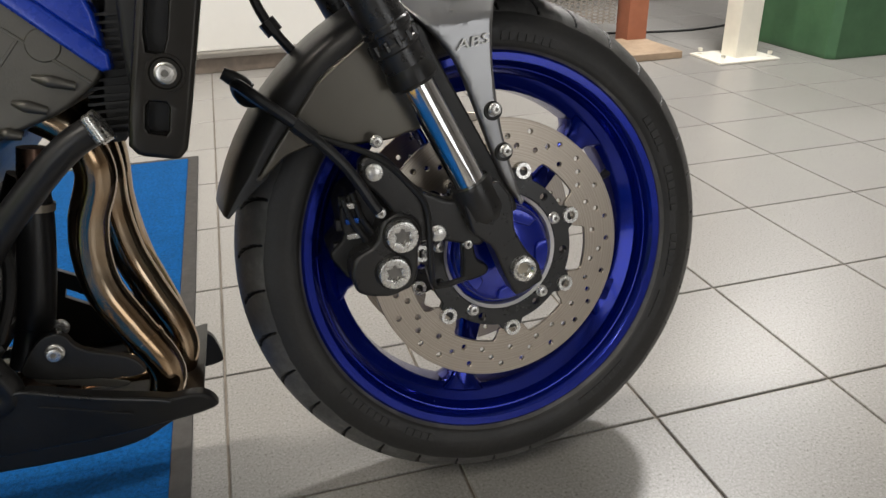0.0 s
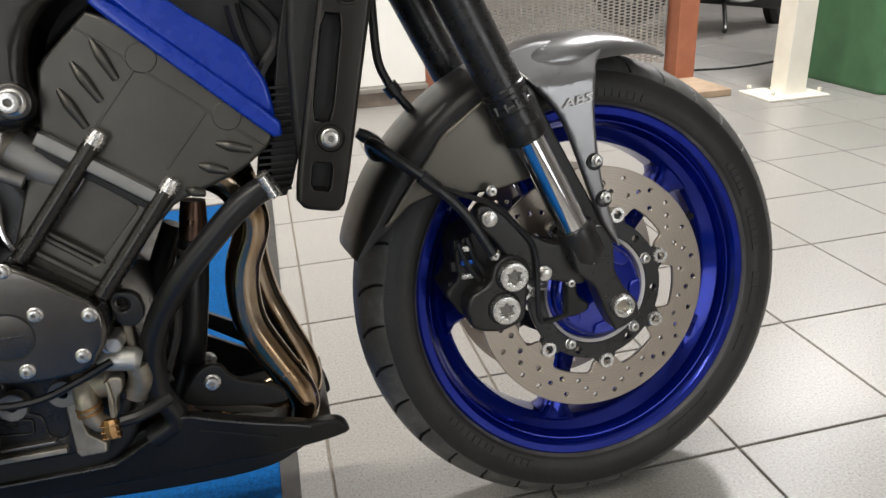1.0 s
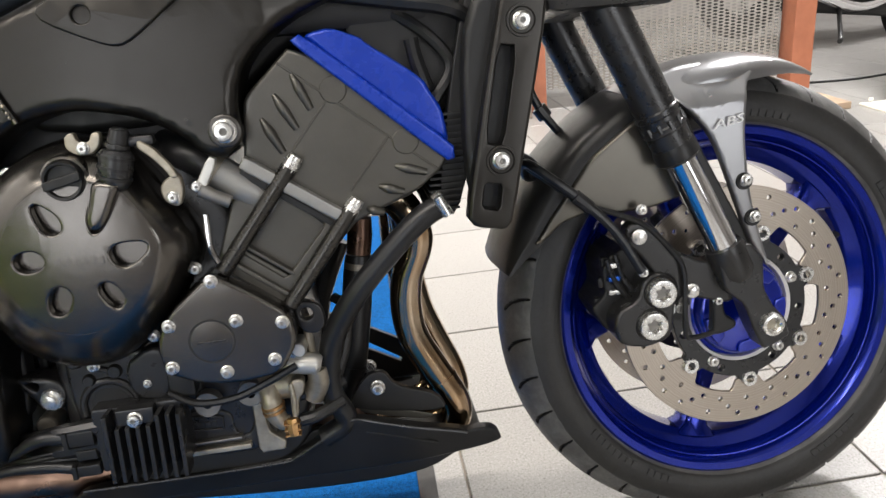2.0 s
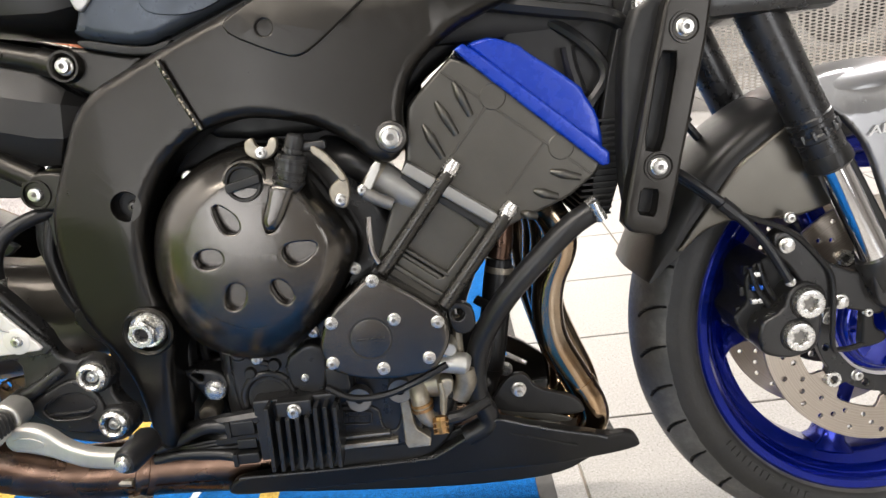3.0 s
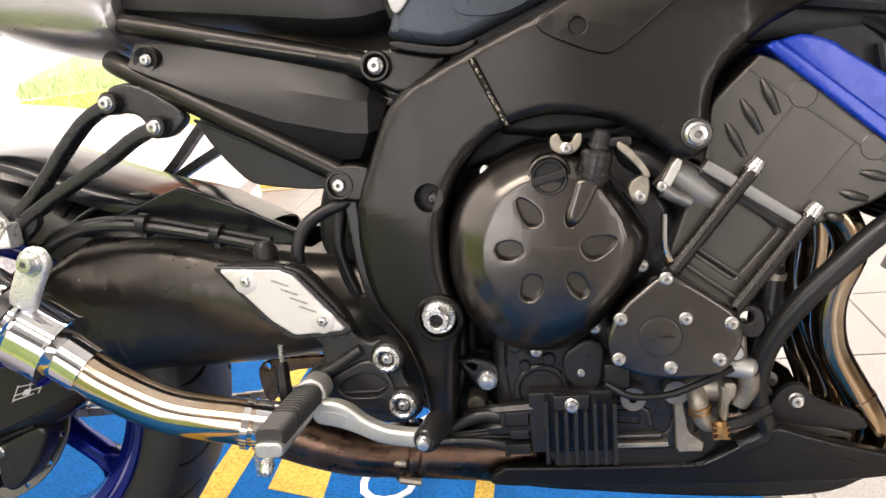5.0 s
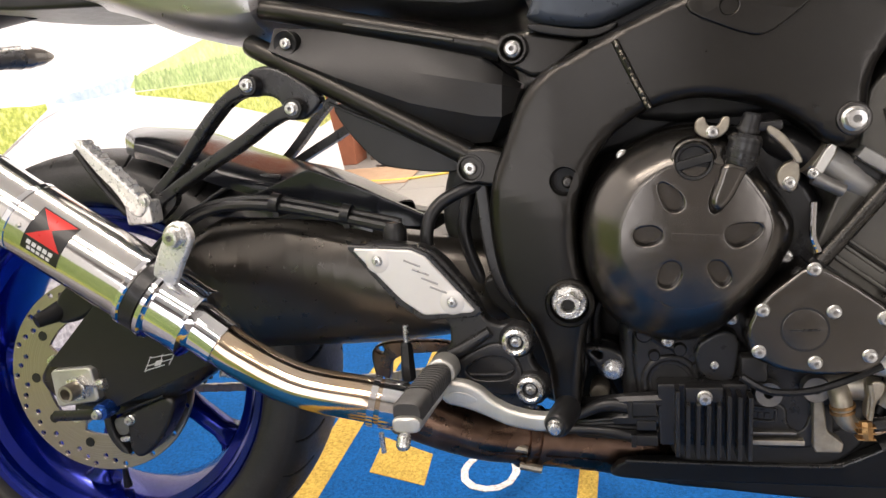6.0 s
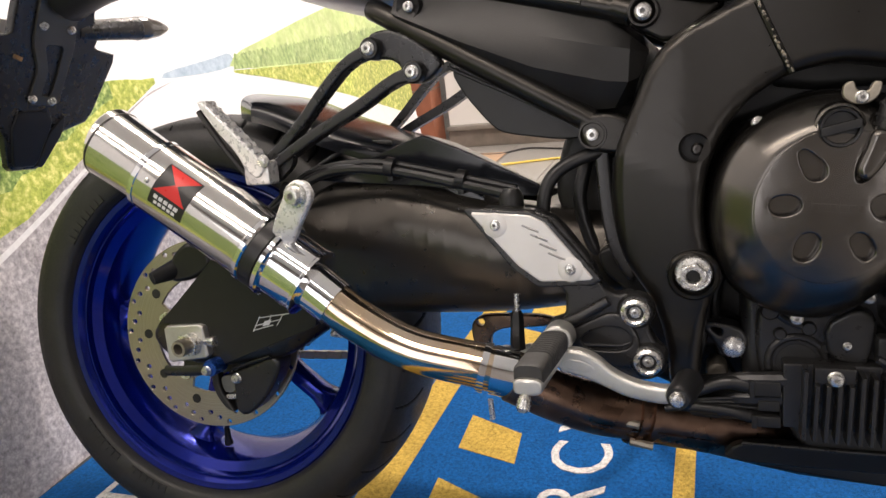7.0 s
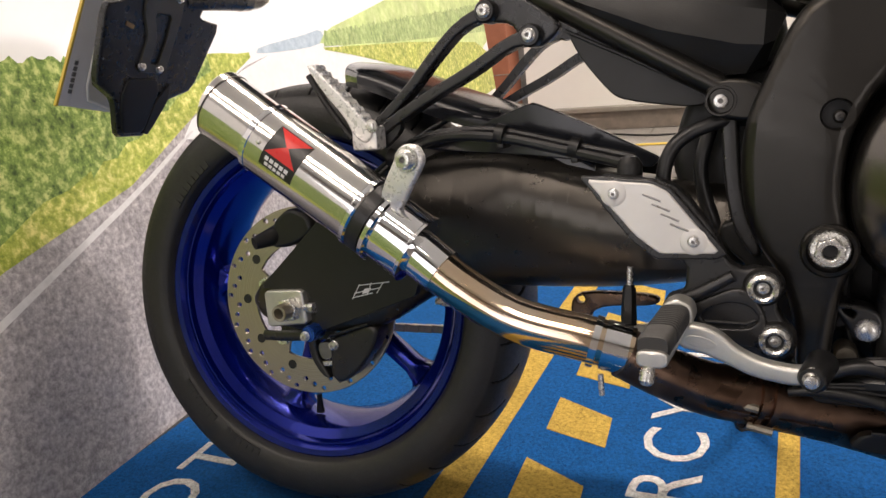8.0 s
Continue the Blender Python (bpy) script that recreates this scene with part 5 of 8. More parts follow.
part("sump_ledge", block(0.8175, 0.8690, -0.160, -0.15, 0.2805, 0.2835, 0.001), M_CAST, eng, "bare alloy edge of the sump")
part("sump_edge", block(0.800, 0.8765, -0.160, -0.15, 0.2690, 0.2745, 0.001), M_PLUG, eng)
part("foot_stalk", plate([(0.884, 0.318), (0.894, 0.318), (0.897, 0.285), (0.912, 0.272), (0.910, 0.262), (0.884, 0.262)], -0.160, -0.145, 0.002, rounds=1, cut=0.1), M_PLUG, eng, "stained alloy pump foot")
for x, z in ((0.8429, 0.3258), (0.8862, 0.3308)):
    part("washer", lathe([(0.0045, -0.166), (0.0125, -0.1665), (0.0135, -0.165), (0.0135, -0.155)], 28, x, z), M_CAST, eng, "grey alloy washer")
part("lower_case", plate([(0.715, 0.405), (0.79, 0.392), (0.83, 0.372), (0.845, 0.330), (0.80, 0.305), (0.72, 0.305), (0.712, 0.35)], -0.158, -0.14, 0.006), M_ENGINE, eng, "black crankcase casting")
part("case_pad", plate([(0.772, 0.378), (0.800, 0.396), (0.818, 0.388), (0.816, 0.358), (0.808, 0.337), (0.777, 0.345)], -0.170, -0.14, 0.004, rounds=1), M_ENGINE, eng)
part("case_arc", tube([(0.7504 + 0.0265 * math.cos(a), -0.158, 0.3362 + 0.0265 * math.sin(a)) for a in (-0.1, 0.4, 0.9, 1.4, 1.9, 2.4, 2.9, 3.4)], 0.0040, 10, 4), M_ENGINE, eng)
# flat near-black disc paints the pit's inner shade
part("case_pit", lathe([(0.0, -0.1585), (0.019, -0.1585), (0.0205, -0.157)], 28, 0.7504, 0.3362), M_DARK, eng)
for x, z, r in ((0.726, 0.389, 0.009), (0.7605, 0.372, 0.007), (0.776, 0.353, 0.0055), (0.735, 0.366, 0.006)):
    part("case_boss", lathe([(0.0, -0.163), (r * 0.8, -0.163), (r, -0.161), (r * 1.15, -0.15)], 18, x, z), M_ENGINE, eng)
part("case_web", tube([(0.727, -0.157, 0.39), (0.745, -0.159, 0.377), (0.762, -0.159, 0.371)], 0.0035, 8, 4), M_ENGINE, eng)
bolt(0.7925, -0.172, 0.359, 0.0042, eng)
part("rear_mount", plate([(0.655, 0.376), (0.700, 0.3695), (0.709, 0.351), (0.698, 0.335), (0.682, 0.336), (0.676, 0.348)], -0.150, -0.125, 0.004, [[(0.668, 0.368), (0.683, 0.366), (0.680, 0.357)]]), M_ENGINE, eng)
bolt(0.6924, -0.152, 0.3477, 0.0095, eng, HEXBOLT)
part("mount_washer", lathe([(0.0, -0.152), (0.0105, -0.152), (0.0115, -0.150)], 20, 0.6924, 0.3477), M_BOLT, eng)
part("rear_lug", lathe([(0.0, -0.14), (0.009, -0.14), (0.011, -0.137), (0.011, -0.11)], 18, 0.676, 0.316), M_PLUG, eng)
part("coolant_hose", tube([(1.098, -0.186, 0.504), (1.072, -0.187, 0.490), (1.042, -0.184, 0.463), (1.0, -0.176, 0.418), (0.972, -0.166, 0.370), (0.965, -0.156, 0.318), (0.975, -0.148, 0.280), (0.95, -0.145, 0.262)], 0.0115, 16), M_RUBBER, eng, "thick black coolant hose")
part("hose_clamp", tube([(1.099, -0.186, 0.5045), (1.091, -0.186, 0.5)], 0.013, 20, smooth=False), M_BOLT, eng, "bright hose clamp")
part("hose_union", tube([(1.090, -0.200, 0.512), (1.098, -0.200, 0.494)], 0.005, 12, smooth=False), M_BOLT, eng)
part("hose_neck", tube([(1.015, -0.06, 0.475), (1.012, -0.06, 0.455), (1.008, -0.06, 0.435)], [0.0125, 0.014, 0.0135], 18), M_RUST, eng)
part("lower_hose", tube([(1.008, -0.06, 0.434), (1.004, -0.06, 0.41), (0.999, -0.062, 0.38), (0.992, -0.064, 0.345), (0.984, -0.066, 0.31), (0.968, -0.068, 0.268)], [0.0145, 0.0165, 0.017, 0.0172, 0.017, 0.016], 18), M_RUBBER, eng, "fat black lower coolant hose")
part("lower_clamp", tube([(1.0075, -0.06, 0.425), (1.0062, -0.06, 0.418)], 0.0168, 20, smooth=False), M_PLUG, eng)
part("lower_clamp", tube([(0.9835, -0.066, 0.308), (0.9815, -0.066, 0.301)], 0.0182, 20, smooth=False), M_RUBBER, eng)
bolt(1.003, -0.064, 0.300, 0.0085, eng)
part("back_hose", tube([(0.985, 0.0, 0.44), (0.965, 0.0, 0.40), (0.95, 0.0, 0.36), (0.94, 0.0, 0.30)], 0.0135, 14), M_RUBBER, eng)
part("clutch_pipe", tube([(0.976, -0.10, 0.40), (0.988, -0.11, 0.39), (0.984, -0.12, 0.355), (0.97, -0.13, 0.32)], 0.0055, 10), M_RUBBER, eng)

# ---- exhaust ----
exh = part("exhaust_collector", tube([(1.0, -0.02, 0.192), (0.88, -0.03, 0.200), (0.76, -0.06, 0.218), (0.67, -0.10, 0.243), (0.60, -0.138, 0.264), (0.55, -0.168, 0.280), (0.51, -0.192, 0.302), (0.472, -0.208, 0.325)], [0.045, 0.048, 0.044, 0.035, 0.031, 0.0285, 0.027, 0.0265], 24, 6), M_RUST, bike, "heat-browned steel exhaust collector")
for p0, p1, r in (((0.598, -0.139, 0.2645), (0.604, -0.136, 0.2625), 0.0355), ((0.585, -0.147, 0.2688), (0.590, -0.144, 0.2672), 0.0345)):
    part("collector_flange", tube([p0, p1], r, 24, smooth=False), M_RUST, exh)
part("collector_seam", tube([(0.70, -0.120, 0.226), (0.65, -0.146, 0.242), (0.56, -0.192, 0.270), (0.51, -0.217, 0.297)], 0.0016, 6, 5), M_RUST, exh)
for x, y, z in ((0.60, -0.171, 0.245), (0.587, -0.176, 0.270)):
    part("flange_bolt", tube([(x - 0.012, y, z), (x + 0.012, y, z - 0.004)], 0.0045, 8, smooth=False), M_PLUG, exh)
HEADERS = [
    [(1.03, -0.11, 0.515), (1.060, -0.11, 0.492), (1.072, -0.108, 0.455), (1.057, -0.102, 0.412), (1.0525, -0.10, 0.378), (1.057, -0.10, 0.343), (1.075, -0.10, 0.303), (1.093, -0.10, 0.266), (1.0945, -0.098, 0.240), (1.075, -0.09, 0.210), (1.0, -0.06, 0.20)],
    [(1.03, -0.03, 0.515), (1.058, -0.03, 0.49), (1.066, -0.025, 0.45), (1.063, -0.015, 0.40), (1.069, -0.012, 0.352), (1.082, -0.012, 0.312), (1.1005, -0.012, 0.262), (1.1025, -0.012, 0.230), (1.08, -0.012, 0.202), (1.0, -0.01, 0.195)],
    [(1.03, 0.035, 0.515), (1.056, 0.035, 0.49), (1.064, 0.035, 0.45), (1.061, 0.04, 0.40), (1.064, 0.04, 0.35), (1.076, 0.04, 0.31), (1.092, 0.03, 0.262), (1.092, 0.025, 0.23), (1.06, 0.02, 0.20), (1.0, 0.01, 0.195)],
    [(1.03, 0.105, 0.50), (1.052, 0.105, 0.47), (1.052, 0.10, 0.403), (1.058, 0.09, 0.345), (1.072, 0.075, 0.29), (1.082, 0.06, 0.245), (1.07, 0.04, 0.21), (1.0, 0.03, 0.195)]]
for k, line in enumerate(HEADERS):
    part("header_pipe", tube(line, 0.0172, 24, 8), M_HEADER, exh, "bronze heat-tinted header pipe")
part("header_weld", tube([(1.0815, -0.10, 0.2905), (1.0835, -0.10, 0.2865)], 0.0182, 24, smooth=False), M_HEADER, exh)
for y in (-0.11, -0.03, 0.035, 0.105):
    part("header_flange", tube([(1.026, y, 0.518), (1.038, y, 0.510)], 0.0235, 20, smooth=False), M_RUST, exh)
part("link_pipe", tube([(0.480, -0.205, 0.326), (0.435, -0.212, 0.338), (0.36, -0.215, 0.354), (0.300, -0.218, 0.386), (0.262, -0.219, 0.414), (0.225, -0.218, 0.442)], 0.0245, 28, 8), M_MIDPIPE, exh, "polished straw-tinted link pipe")
for p0, p1, r in (((0.476, -0.206, 0.327), (0.452, -0.21, 0.333), 0.0265), ((0.447, -0.21, 0.334), (0.440, -0.211, 0.336), 0.0275), ((0.276, -0.2185, 0.404), (0.243, -0.2185, 0.429), 0.0275), ((0.250, -0.2185, 0.4235), (0.242, -0.2185, 0.4295), 0.0285)):
    part("pipe_clamp", tube([p0, p1], r, 28, smooth=False), M_CHROME, exh, "polished pipe clamp")
part("clamp_screw", tube([(0.452, -0.225, 0.305), (0.453, -0.225, 0.283)], 0.003, 8, smooth=False), M_BOLT, exh)
part("clamp_screw", tube([(0.285, -0.21, 0.365), (0.270, -0.225, 0.372)], 0.004, 8, smooth=False), M_BOLT, exh)
AX0, AX1 = Vector((0.000, -0.226, 0.599)), Vector((0.236, -0.218, 0.436))
dm = (AX1 - AX0).normalized()


def along(d):
    return AX0 + dm * d


LM = (AX1 - AX0).length
part("silencer", tube([along(0.072), along(0.074), along(LM - 0.060)], [0.0428, 0.0438, 0.0438], 48, smooth=False), M_STEEL, exh, "brushed stainless steel silencer can")


def oblique_tip():
    bm = bmesh.new()
    u = dm.cross(Vector((0, 1, 0))).normalized()
    w = dm.cross(u)
    rings = []
    for d, r, cut in ((0.078, 0.041, 0.0), (0.03, 0.0415, 0.0), (0.002, 0.042, -0.006), (-0.002, 0.0425, -0.007), (-0.004, 0.0415, -0.007), (-0.002, 0.0395, -0.007), (0.05, 0.037, 0.0)):
        rings.append([along(d + cut * math.cos(2 * math.pi * k / 48)) + r * (u * math.cos(2 * math.pi * k / 48) + w * math.sin(2 * math.pi * k / 48)) for k in range(48)])
    return loft(rings, bm, cap=False)


part("silencer_tip", oblique_tip(), M_STEEL, exh, "slash-cut steel silencer tip")
part("tip_rim", tube([along(0.066), along(0.068), along(0.074), along(0.076)], [0.043, 0.0446, 0.0446, 0.043], 48, smooth=False), M_CHROME, exh)
part("tip_edge", tube([along(-0.0005), along(0.0015)], 0.0427, 48, smooth=False), M_WHEELNUT, exh)
# near-black plug carries the darkness inside the silencer mouth
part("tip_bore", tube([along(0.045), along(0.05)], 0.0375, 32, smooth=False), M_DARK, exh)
part("silencer_band", tube([along(LM - 0.066), along(LM - 0.064), along(LM - 0.059), along(LM - 0.057)], [0.0438, 0.0464, 0.0464, 0.0446], 48, smooth=False), M_CHROME, exh)
part("strap_rubber", tube([along(LM - 0.056), along(LM - 0.040)], 0.0450, 48, smooth=False), M_RUBBER, exh, "black rubber strap lining")
part("silencer_band", tube([along(LM - 0.039), along(LM - 0.037), along(LM - 0.032), along(LM - 0.030)], [0.0446, 0.0464, 0.0464, 0.0438], 48, smooth=False), M_CHROME, exh)
part("silencer_end", tube([along(LM - 0.034), along(LM + 0.010), along(LM + 0.0115), along(LM + 0.0145), along(LM + 0.016)], [0.0405, 0.0405, 0.042, 0.042, 0.028], 48, smooth=False), M_CHROME, exh, "polished silencer end cap")


def tapered_patch(rows, r, thick):
    """As curved_patch, with ends (d0, d1) of their own at each angle."""
    up_v = (Vector((0, 0, 1)) - dm * dm.z).normalized()
    out_v = up_v.cross(dm)
    if out_v.y > 0:
        out_v = -out_v
    rings = []
    for d0, d1, deg in rows:
        a = math.radians(deg)
        e = out_v * math.cos(a) + up_v * math.sin(a)
        rings.append([along(d0) + e * r, along(d1) + e * r, along(d1) + e * (r - thick), along(d0) + e * (r - thick)])
    return loft(rings)


def curved_patch(d0, d1, a0, a1, r, thick, n=10):
    """A badge bent round the silencer: d along it, a in degrees from facing -y, positive upwards."""
    up_v = Vector((0, 0, 1)) - dm * dm.z
    up_v.normalize()
    out_v = up_v.cross(dm)
    if out_v.y > 0:
        out_v = -out_v
    bm = bmesh.new()
    rings = []
    for i in range(n + 1):
        a = math.radians(a0 + (a1 - a0) * i / n)
        e = out_v * math.cos(a) + up_v * math.sin(a)
        rings.append([along(d0) + e * r, along(d1) + e * r, along(d1) + e * (r - thick), along(d0) + e * (r - thick)])
    return loft(rings, bm)


part("badge", curved_patch(0.098, 0.146, -14, 54, 0.0443, 0.002), M_DECAL, exh, "black badge with a red hourglass")
for half in (0, 1):
    rings = []
    for i in range(13):
        f0 = abs(i / 12 - (1 - half))
        rings.append((0.122 - 0.021 * f0 - 0.0012, 0.122 + 0.021 * f0 + 0.0012, 8 + 22 * (i / 12 + half)))
    part("hourglass", tapered_patch(rings, 0.0446, 0.001), M_RED, exh)
for lo, hi, d0, d1 in ((-3, 3, 0.104, 0.140), (-11, -6, 0.106, 0.138)):
    for k in range(5):
        w = (d1 - d0) / 5
        part("badge_bar", curved_patch(d0 + w * k, d0 + w * (k + 0.72), lo, hi, 0.0446, 0.001, 3), M_WHITE, exh)
for k in range(2):
    part("rivet", lathe([(0.0, -0.003), (0.002, -0.0025), (0.003, 0.0)], 10), M_BOLT, exh, at=along(0.082) + Vector((0.012, -0.0425, 0.004)) + Vector((0.0, 0.002 * k, 0.0)))
strap = part("silencer_strap", plate([(0.252, 0.548), (0.270, 0.545), (0.277, 0.530), (0.270, 0.517), (0.238, 0.470), (0.214, 0.482), (0.240, 0.530)], -0.248, -0.240, 0.003, grid=0.012, bend=lambda x, z: 6.0 * max(0.0, 0.512 - z) ** 2), M_STRAP, exh, "polished silencer hanger strap")
part("washer", lathe([(0.0, -0.2505), (0.0128, -0.2505), (0.0138, -0.2495), (0.0138, -0.247)], 28, 0.257, 0.531), M_BOLT, exh)
bolt(0.257, -0.2515, 0.531, 0.0115, exh)

# ---- belly pan ----
pan_in = lambda x, z: 0.35 * max(0.0, 0.245 - z) - 0.25 * max(0.0, z - 0.25) + 0.12 * max(0.0, x - 1.05)
pan = part("belly_pan", plate([(1.141, 0.216), (1.1365, 0.2324), (1.126, 0.2425), (1.100, 0.2432), (1.09, 0.2475), (1.047, 0.2615), (0.985, 0.2845), (0.974, 0.280), (0.918, 0.2475), (0.90, 0.2435), (0.8031, 0.243), (0.6978, 0.2448), (0.678, 0.220), (0.7127, 0.2150), (0.8624, 0.2150), (1.0393, 0.2130)], -0.150, -0.136, 0.004, bend=pan_in, grid=0.02), M_PLASTIC, bike, "matt black belly pan")
# thin dark bead: the groove's shade put into its colour
part("pan_groove", tube([(0.994, -0.1535, 0.2647), (1.03, -0.150, 0.2515), (1.0671, -0.1475, 0.2377)], 0.0011, 6, smooth=False), M_DARK, pan)
part("pan_inner", plate([(0.80, 0.240), (0.807, 0.2574), (0.83, 0.2690), (0.9151, 0.2560), (0.95, 0.272), (0.96, 0.24)], -0.136, -0.128, 0.002), M_PLASTIC, pan)
part("pan_lip", tube([(1.100, -0.1465, 0.2425), (1.088, -0.147, 0.247), (1.047, -0.1525, 0.2605), (1.01, -0.1555, 0.2735), (0.986, -0.1575, 0.2825), (0.974, -0.1565, 0.2785), (0.945, -0.1535, 0.2615), (0.918, -0.150, 0.2460), (0.90, -0.1495, 0.2420), (0.80, -0.1495, 0.2415), (0.70, -0.1495, 0.2430)], 0.0020, 8, 5), M_COVER, pan)
part("pan_floor", plate([(1.10, 0.20), (1.13, 0.215), (1.10, 0.21), (0.70, 0.21), (0.69, 0.195), (0.92, 0.175), (1.05, 0.175)], -0.10, 0.10, 0.004), M_PLASTIC, pan)
part("pan_left", plate([(1.132, 0.139), (1.132, 0.155), (1.1234, 0.182), (1.105, 0.190), (0.985, 0.243), (0.92, 0.204), (0.70, 0.204), (0.69, 0.172), (0.92, 0.140), (1.06, 0.136)], 0.150, 0.136, 0.004), M_PLASTIC, pan)
part("pan_stay", plate([(0.975, 0.285), (1.0, 0.318), (1.02, 0.32), (1.03, 0.30), (1.075, 0.285), (1.085, 0.262), (1.0, 0.275)], -0.128, -0.120, 0.002), M_PLASTIC, pan)
part("pan_far", plate([(0.93, 0.330), (0.9896, 0.2985), (1.04, 0.2700), (1.069, 0.2470), (1.085, 0.215), (0.93, 0.205)], 0.10, 0.108, 0.001, [[(0.975, 0.2845), (0.983, 0.2803), (1.0444, 0.2395), (1.0420, 0.2345), (0.98, 0.2700), (0.972, 0.275)]], rounds=0), M_PLASTIC, pan)
part("pan_slot", plate([(0.988, 0.283), (1.070, 0.262), (1.060, 0.256), (0.99, 0.274)], -0.1275, -0.126, 0.0006), M_HEAD, pan)
bolt(1.011, -0.130, 0.302, 0.0085, pan)

# ---- rectifier ----
rect = part("rectifier", block(0.736, 0.822, -0.178, -0.150, 0.275, 0.342, 0.003), M_ENGINE, bike, "black finned voltage rectifier")
for k in range(8):
    x = 0.7530 + 0.0096 * k
    top = 0.341 - 0.0008 * k if k in (0, 5, 6, 7) else 0.3275
    part("fin", plate([(x, top), (x + 0.0042, top), (x + 0.0018, 0.2725 - 0.0004 * k), (x - 0.0024, 0.2725 - 0.0004 * k)], -0.199, -0.176, 0.0010, rounds=0), M_ENGINE, rect)
part("fin_head", block(0.7625, 0.7985, -0.190, -0.176, 0.326, 0.3425, 0.002), M_ENGINE, rect)
bolt(0.7807, -0.192, 0.3325, 0.0078, rect)
for y, z, r in ((-0.17, 0.322, 0.009), (-0.165, 0.302, 0.011), (-0.16, 0.283, 0.008)):
    part("cable", tube([(0.74, y, z), (0.70, y, z - 0.002), (0.665, y + 0.015, z - 0.010), (0.63, y + 0.03, z - 0.015)], [r, r * 0.9, r * 0.7, r * 0.6], 10), M_RUBBER, rect)
for (x0, x1, z0, z1), lead in (((0.709, 0.735, 0.307, 0.3225), [(0.712, 0.315), (0.683, 0.317), (0.652, 0.304), (0.628, 0.297)]), ((0.711, 0.735, 0.2745, 0.2865), [(0.714, 0.2805), (0.685, 0.287), (0.650, 0.289), (0.625, 0.286)])):
    part("connector", block(x0, x1, -0.180, -0.160, z0, z1, 0.002), M_PLASTIC, rect)
    part("connector_rib", block(x0 - 0.003, x0 + 0.002, -0.182, -0.158, z0 - 0.001, z1 + 0.001, 0.001), M_PLASTIC, rect)
    part("boot", tube([(x, -0.172, z) for x, z in lead], [(z1 - z0) * 0.52, (z1 - z0) * 0.48, 0.005, 0.0045], 14), M_RUBBER, rect)
part("connector_clip", block(0.714, 0.734, -0.178, -0.165, 0.291, 0.3015, 0.0015), M_PLASTIC, rect)
for k in range(3):
    part("wire", tube([(0.715, -0.168, 0.298 - 0.004 * k), (0.690, -0.17, 0.300 - 0.004 * k), (0.660, -0.168, 0.2965 - 0.003 * k), (0.63, -0.155, 0.291 - 0.003 * k)], 0.0022, 8, 5), M_RUBBER, rect)
# ---- rider's foot rest, guard and brake pedal ----
rs = part("footrest_bracket", plate([(0.440, 0.508), (0.505, 0.503), (0.528, 0.493), (0.562, 0.447), (0.5675, 0.430), (0.574, 0.420), (0.5857, 0.4155), (0.5944, 0.4185), (0.6109, 0.413), (0.6195, 0.400), (0.6135, 0.3814), (0.6200, 0.3675), (0.6310, 0.357), (0.6315, 0.3402), (0.6178, 0.329), (0.5949, 0.3271), (0.5721, 0.3325), (0.5548, 0.3382), (0.5205, 0.3585), (0.5125, 0.375), (0.520, 0.388), (0.532, 0.393), (0.534, 0.420), (0.51, 0.428)], -0.208, -0.190, 0.004, rounds=1, cut=0.2), M_ENGINE, bike, "black cast footrest bracket")
part("bracket_web", plate([(0.530, 0.372), (0.540, 0.382), (0.582, 0.402), (0.600, 0.385), (0.607, 0.366), (0.600, 0.340), (0.560, 0.345)], -0.2125, -0.2, 0.003, [[(0.545, 0.3715), (0.569, 0.3845), (0.590, 0.383), (0.600, 0.3695), (0.590, 0.3590), (0.555, 0.3590)]]), M_ENGINE, rs)
part("bracket_ridge", tube([(0.520, -0.207, 0.3795), (0.545, -0.211, 0.392), (0.576, -0.211, 0.4105)], [0.0075, 0.0062, 0.0055], 14, 5), M_ENGINE, rs)
part("bracket_boss", lathe([(0.0, -0.220), (0.010, -0.220), (0.0125, -0.217), (0.0125, -0.2)], 24, 0.5255, 0.379), M_ENGINE, rs)
part("pocket_line", tube([(0.549, -0.2085, 0.3637), (0.588, -0.2085, 0.3637), (0.596, -0.2085, 0.3675)], 0.0016, 8, smooth=False), M_ENGINE, rs)
part("guard_border", plate([(0.430, 0.507), (0.501, 0.502), (0.520, 0.494), (0.571, 0.432), (0.563, 0.426), (0.506, 0.424), (0.482, 0.442)], -0.2135, -0.205, 0.002, rounds=1, cut=0.06), M_COVER, rs)
part("heel_guard", plate([(0.438, 0.5035), (0.502, 0.4985), (0.517, 0.491), (0.563, 0.4345), (0.560, 0.4315), (0.510, 0.430), (0.487, 0.447)], -0.2158, -0.210, 0.0018, rounds=1, cut=0.06), M_GUARD, rs, "satin silver heel guard with short grooves")
for k in range(4):
    part("groove", tube([(0.494 + 0.0085 * k, -0.2158, 0.4885 - 0.0095 * k), (0.511 + 0.0085 * k, -0.2158, 0.4815 - 0.0095 * k)], 0.0011, 8, smooth=False), M_SILVER, rs)
for x, z in ((0.466, 0.489), (0.541, 0.443)):
    part("guard_dish", lathe([(0.006, -0.2165), (0.0115, -0.2165), (0.013, -0.2155)], 24, x, z), M_GUARD, rs)
    bolt(x, -0.2155, z, 0.0062, rs)
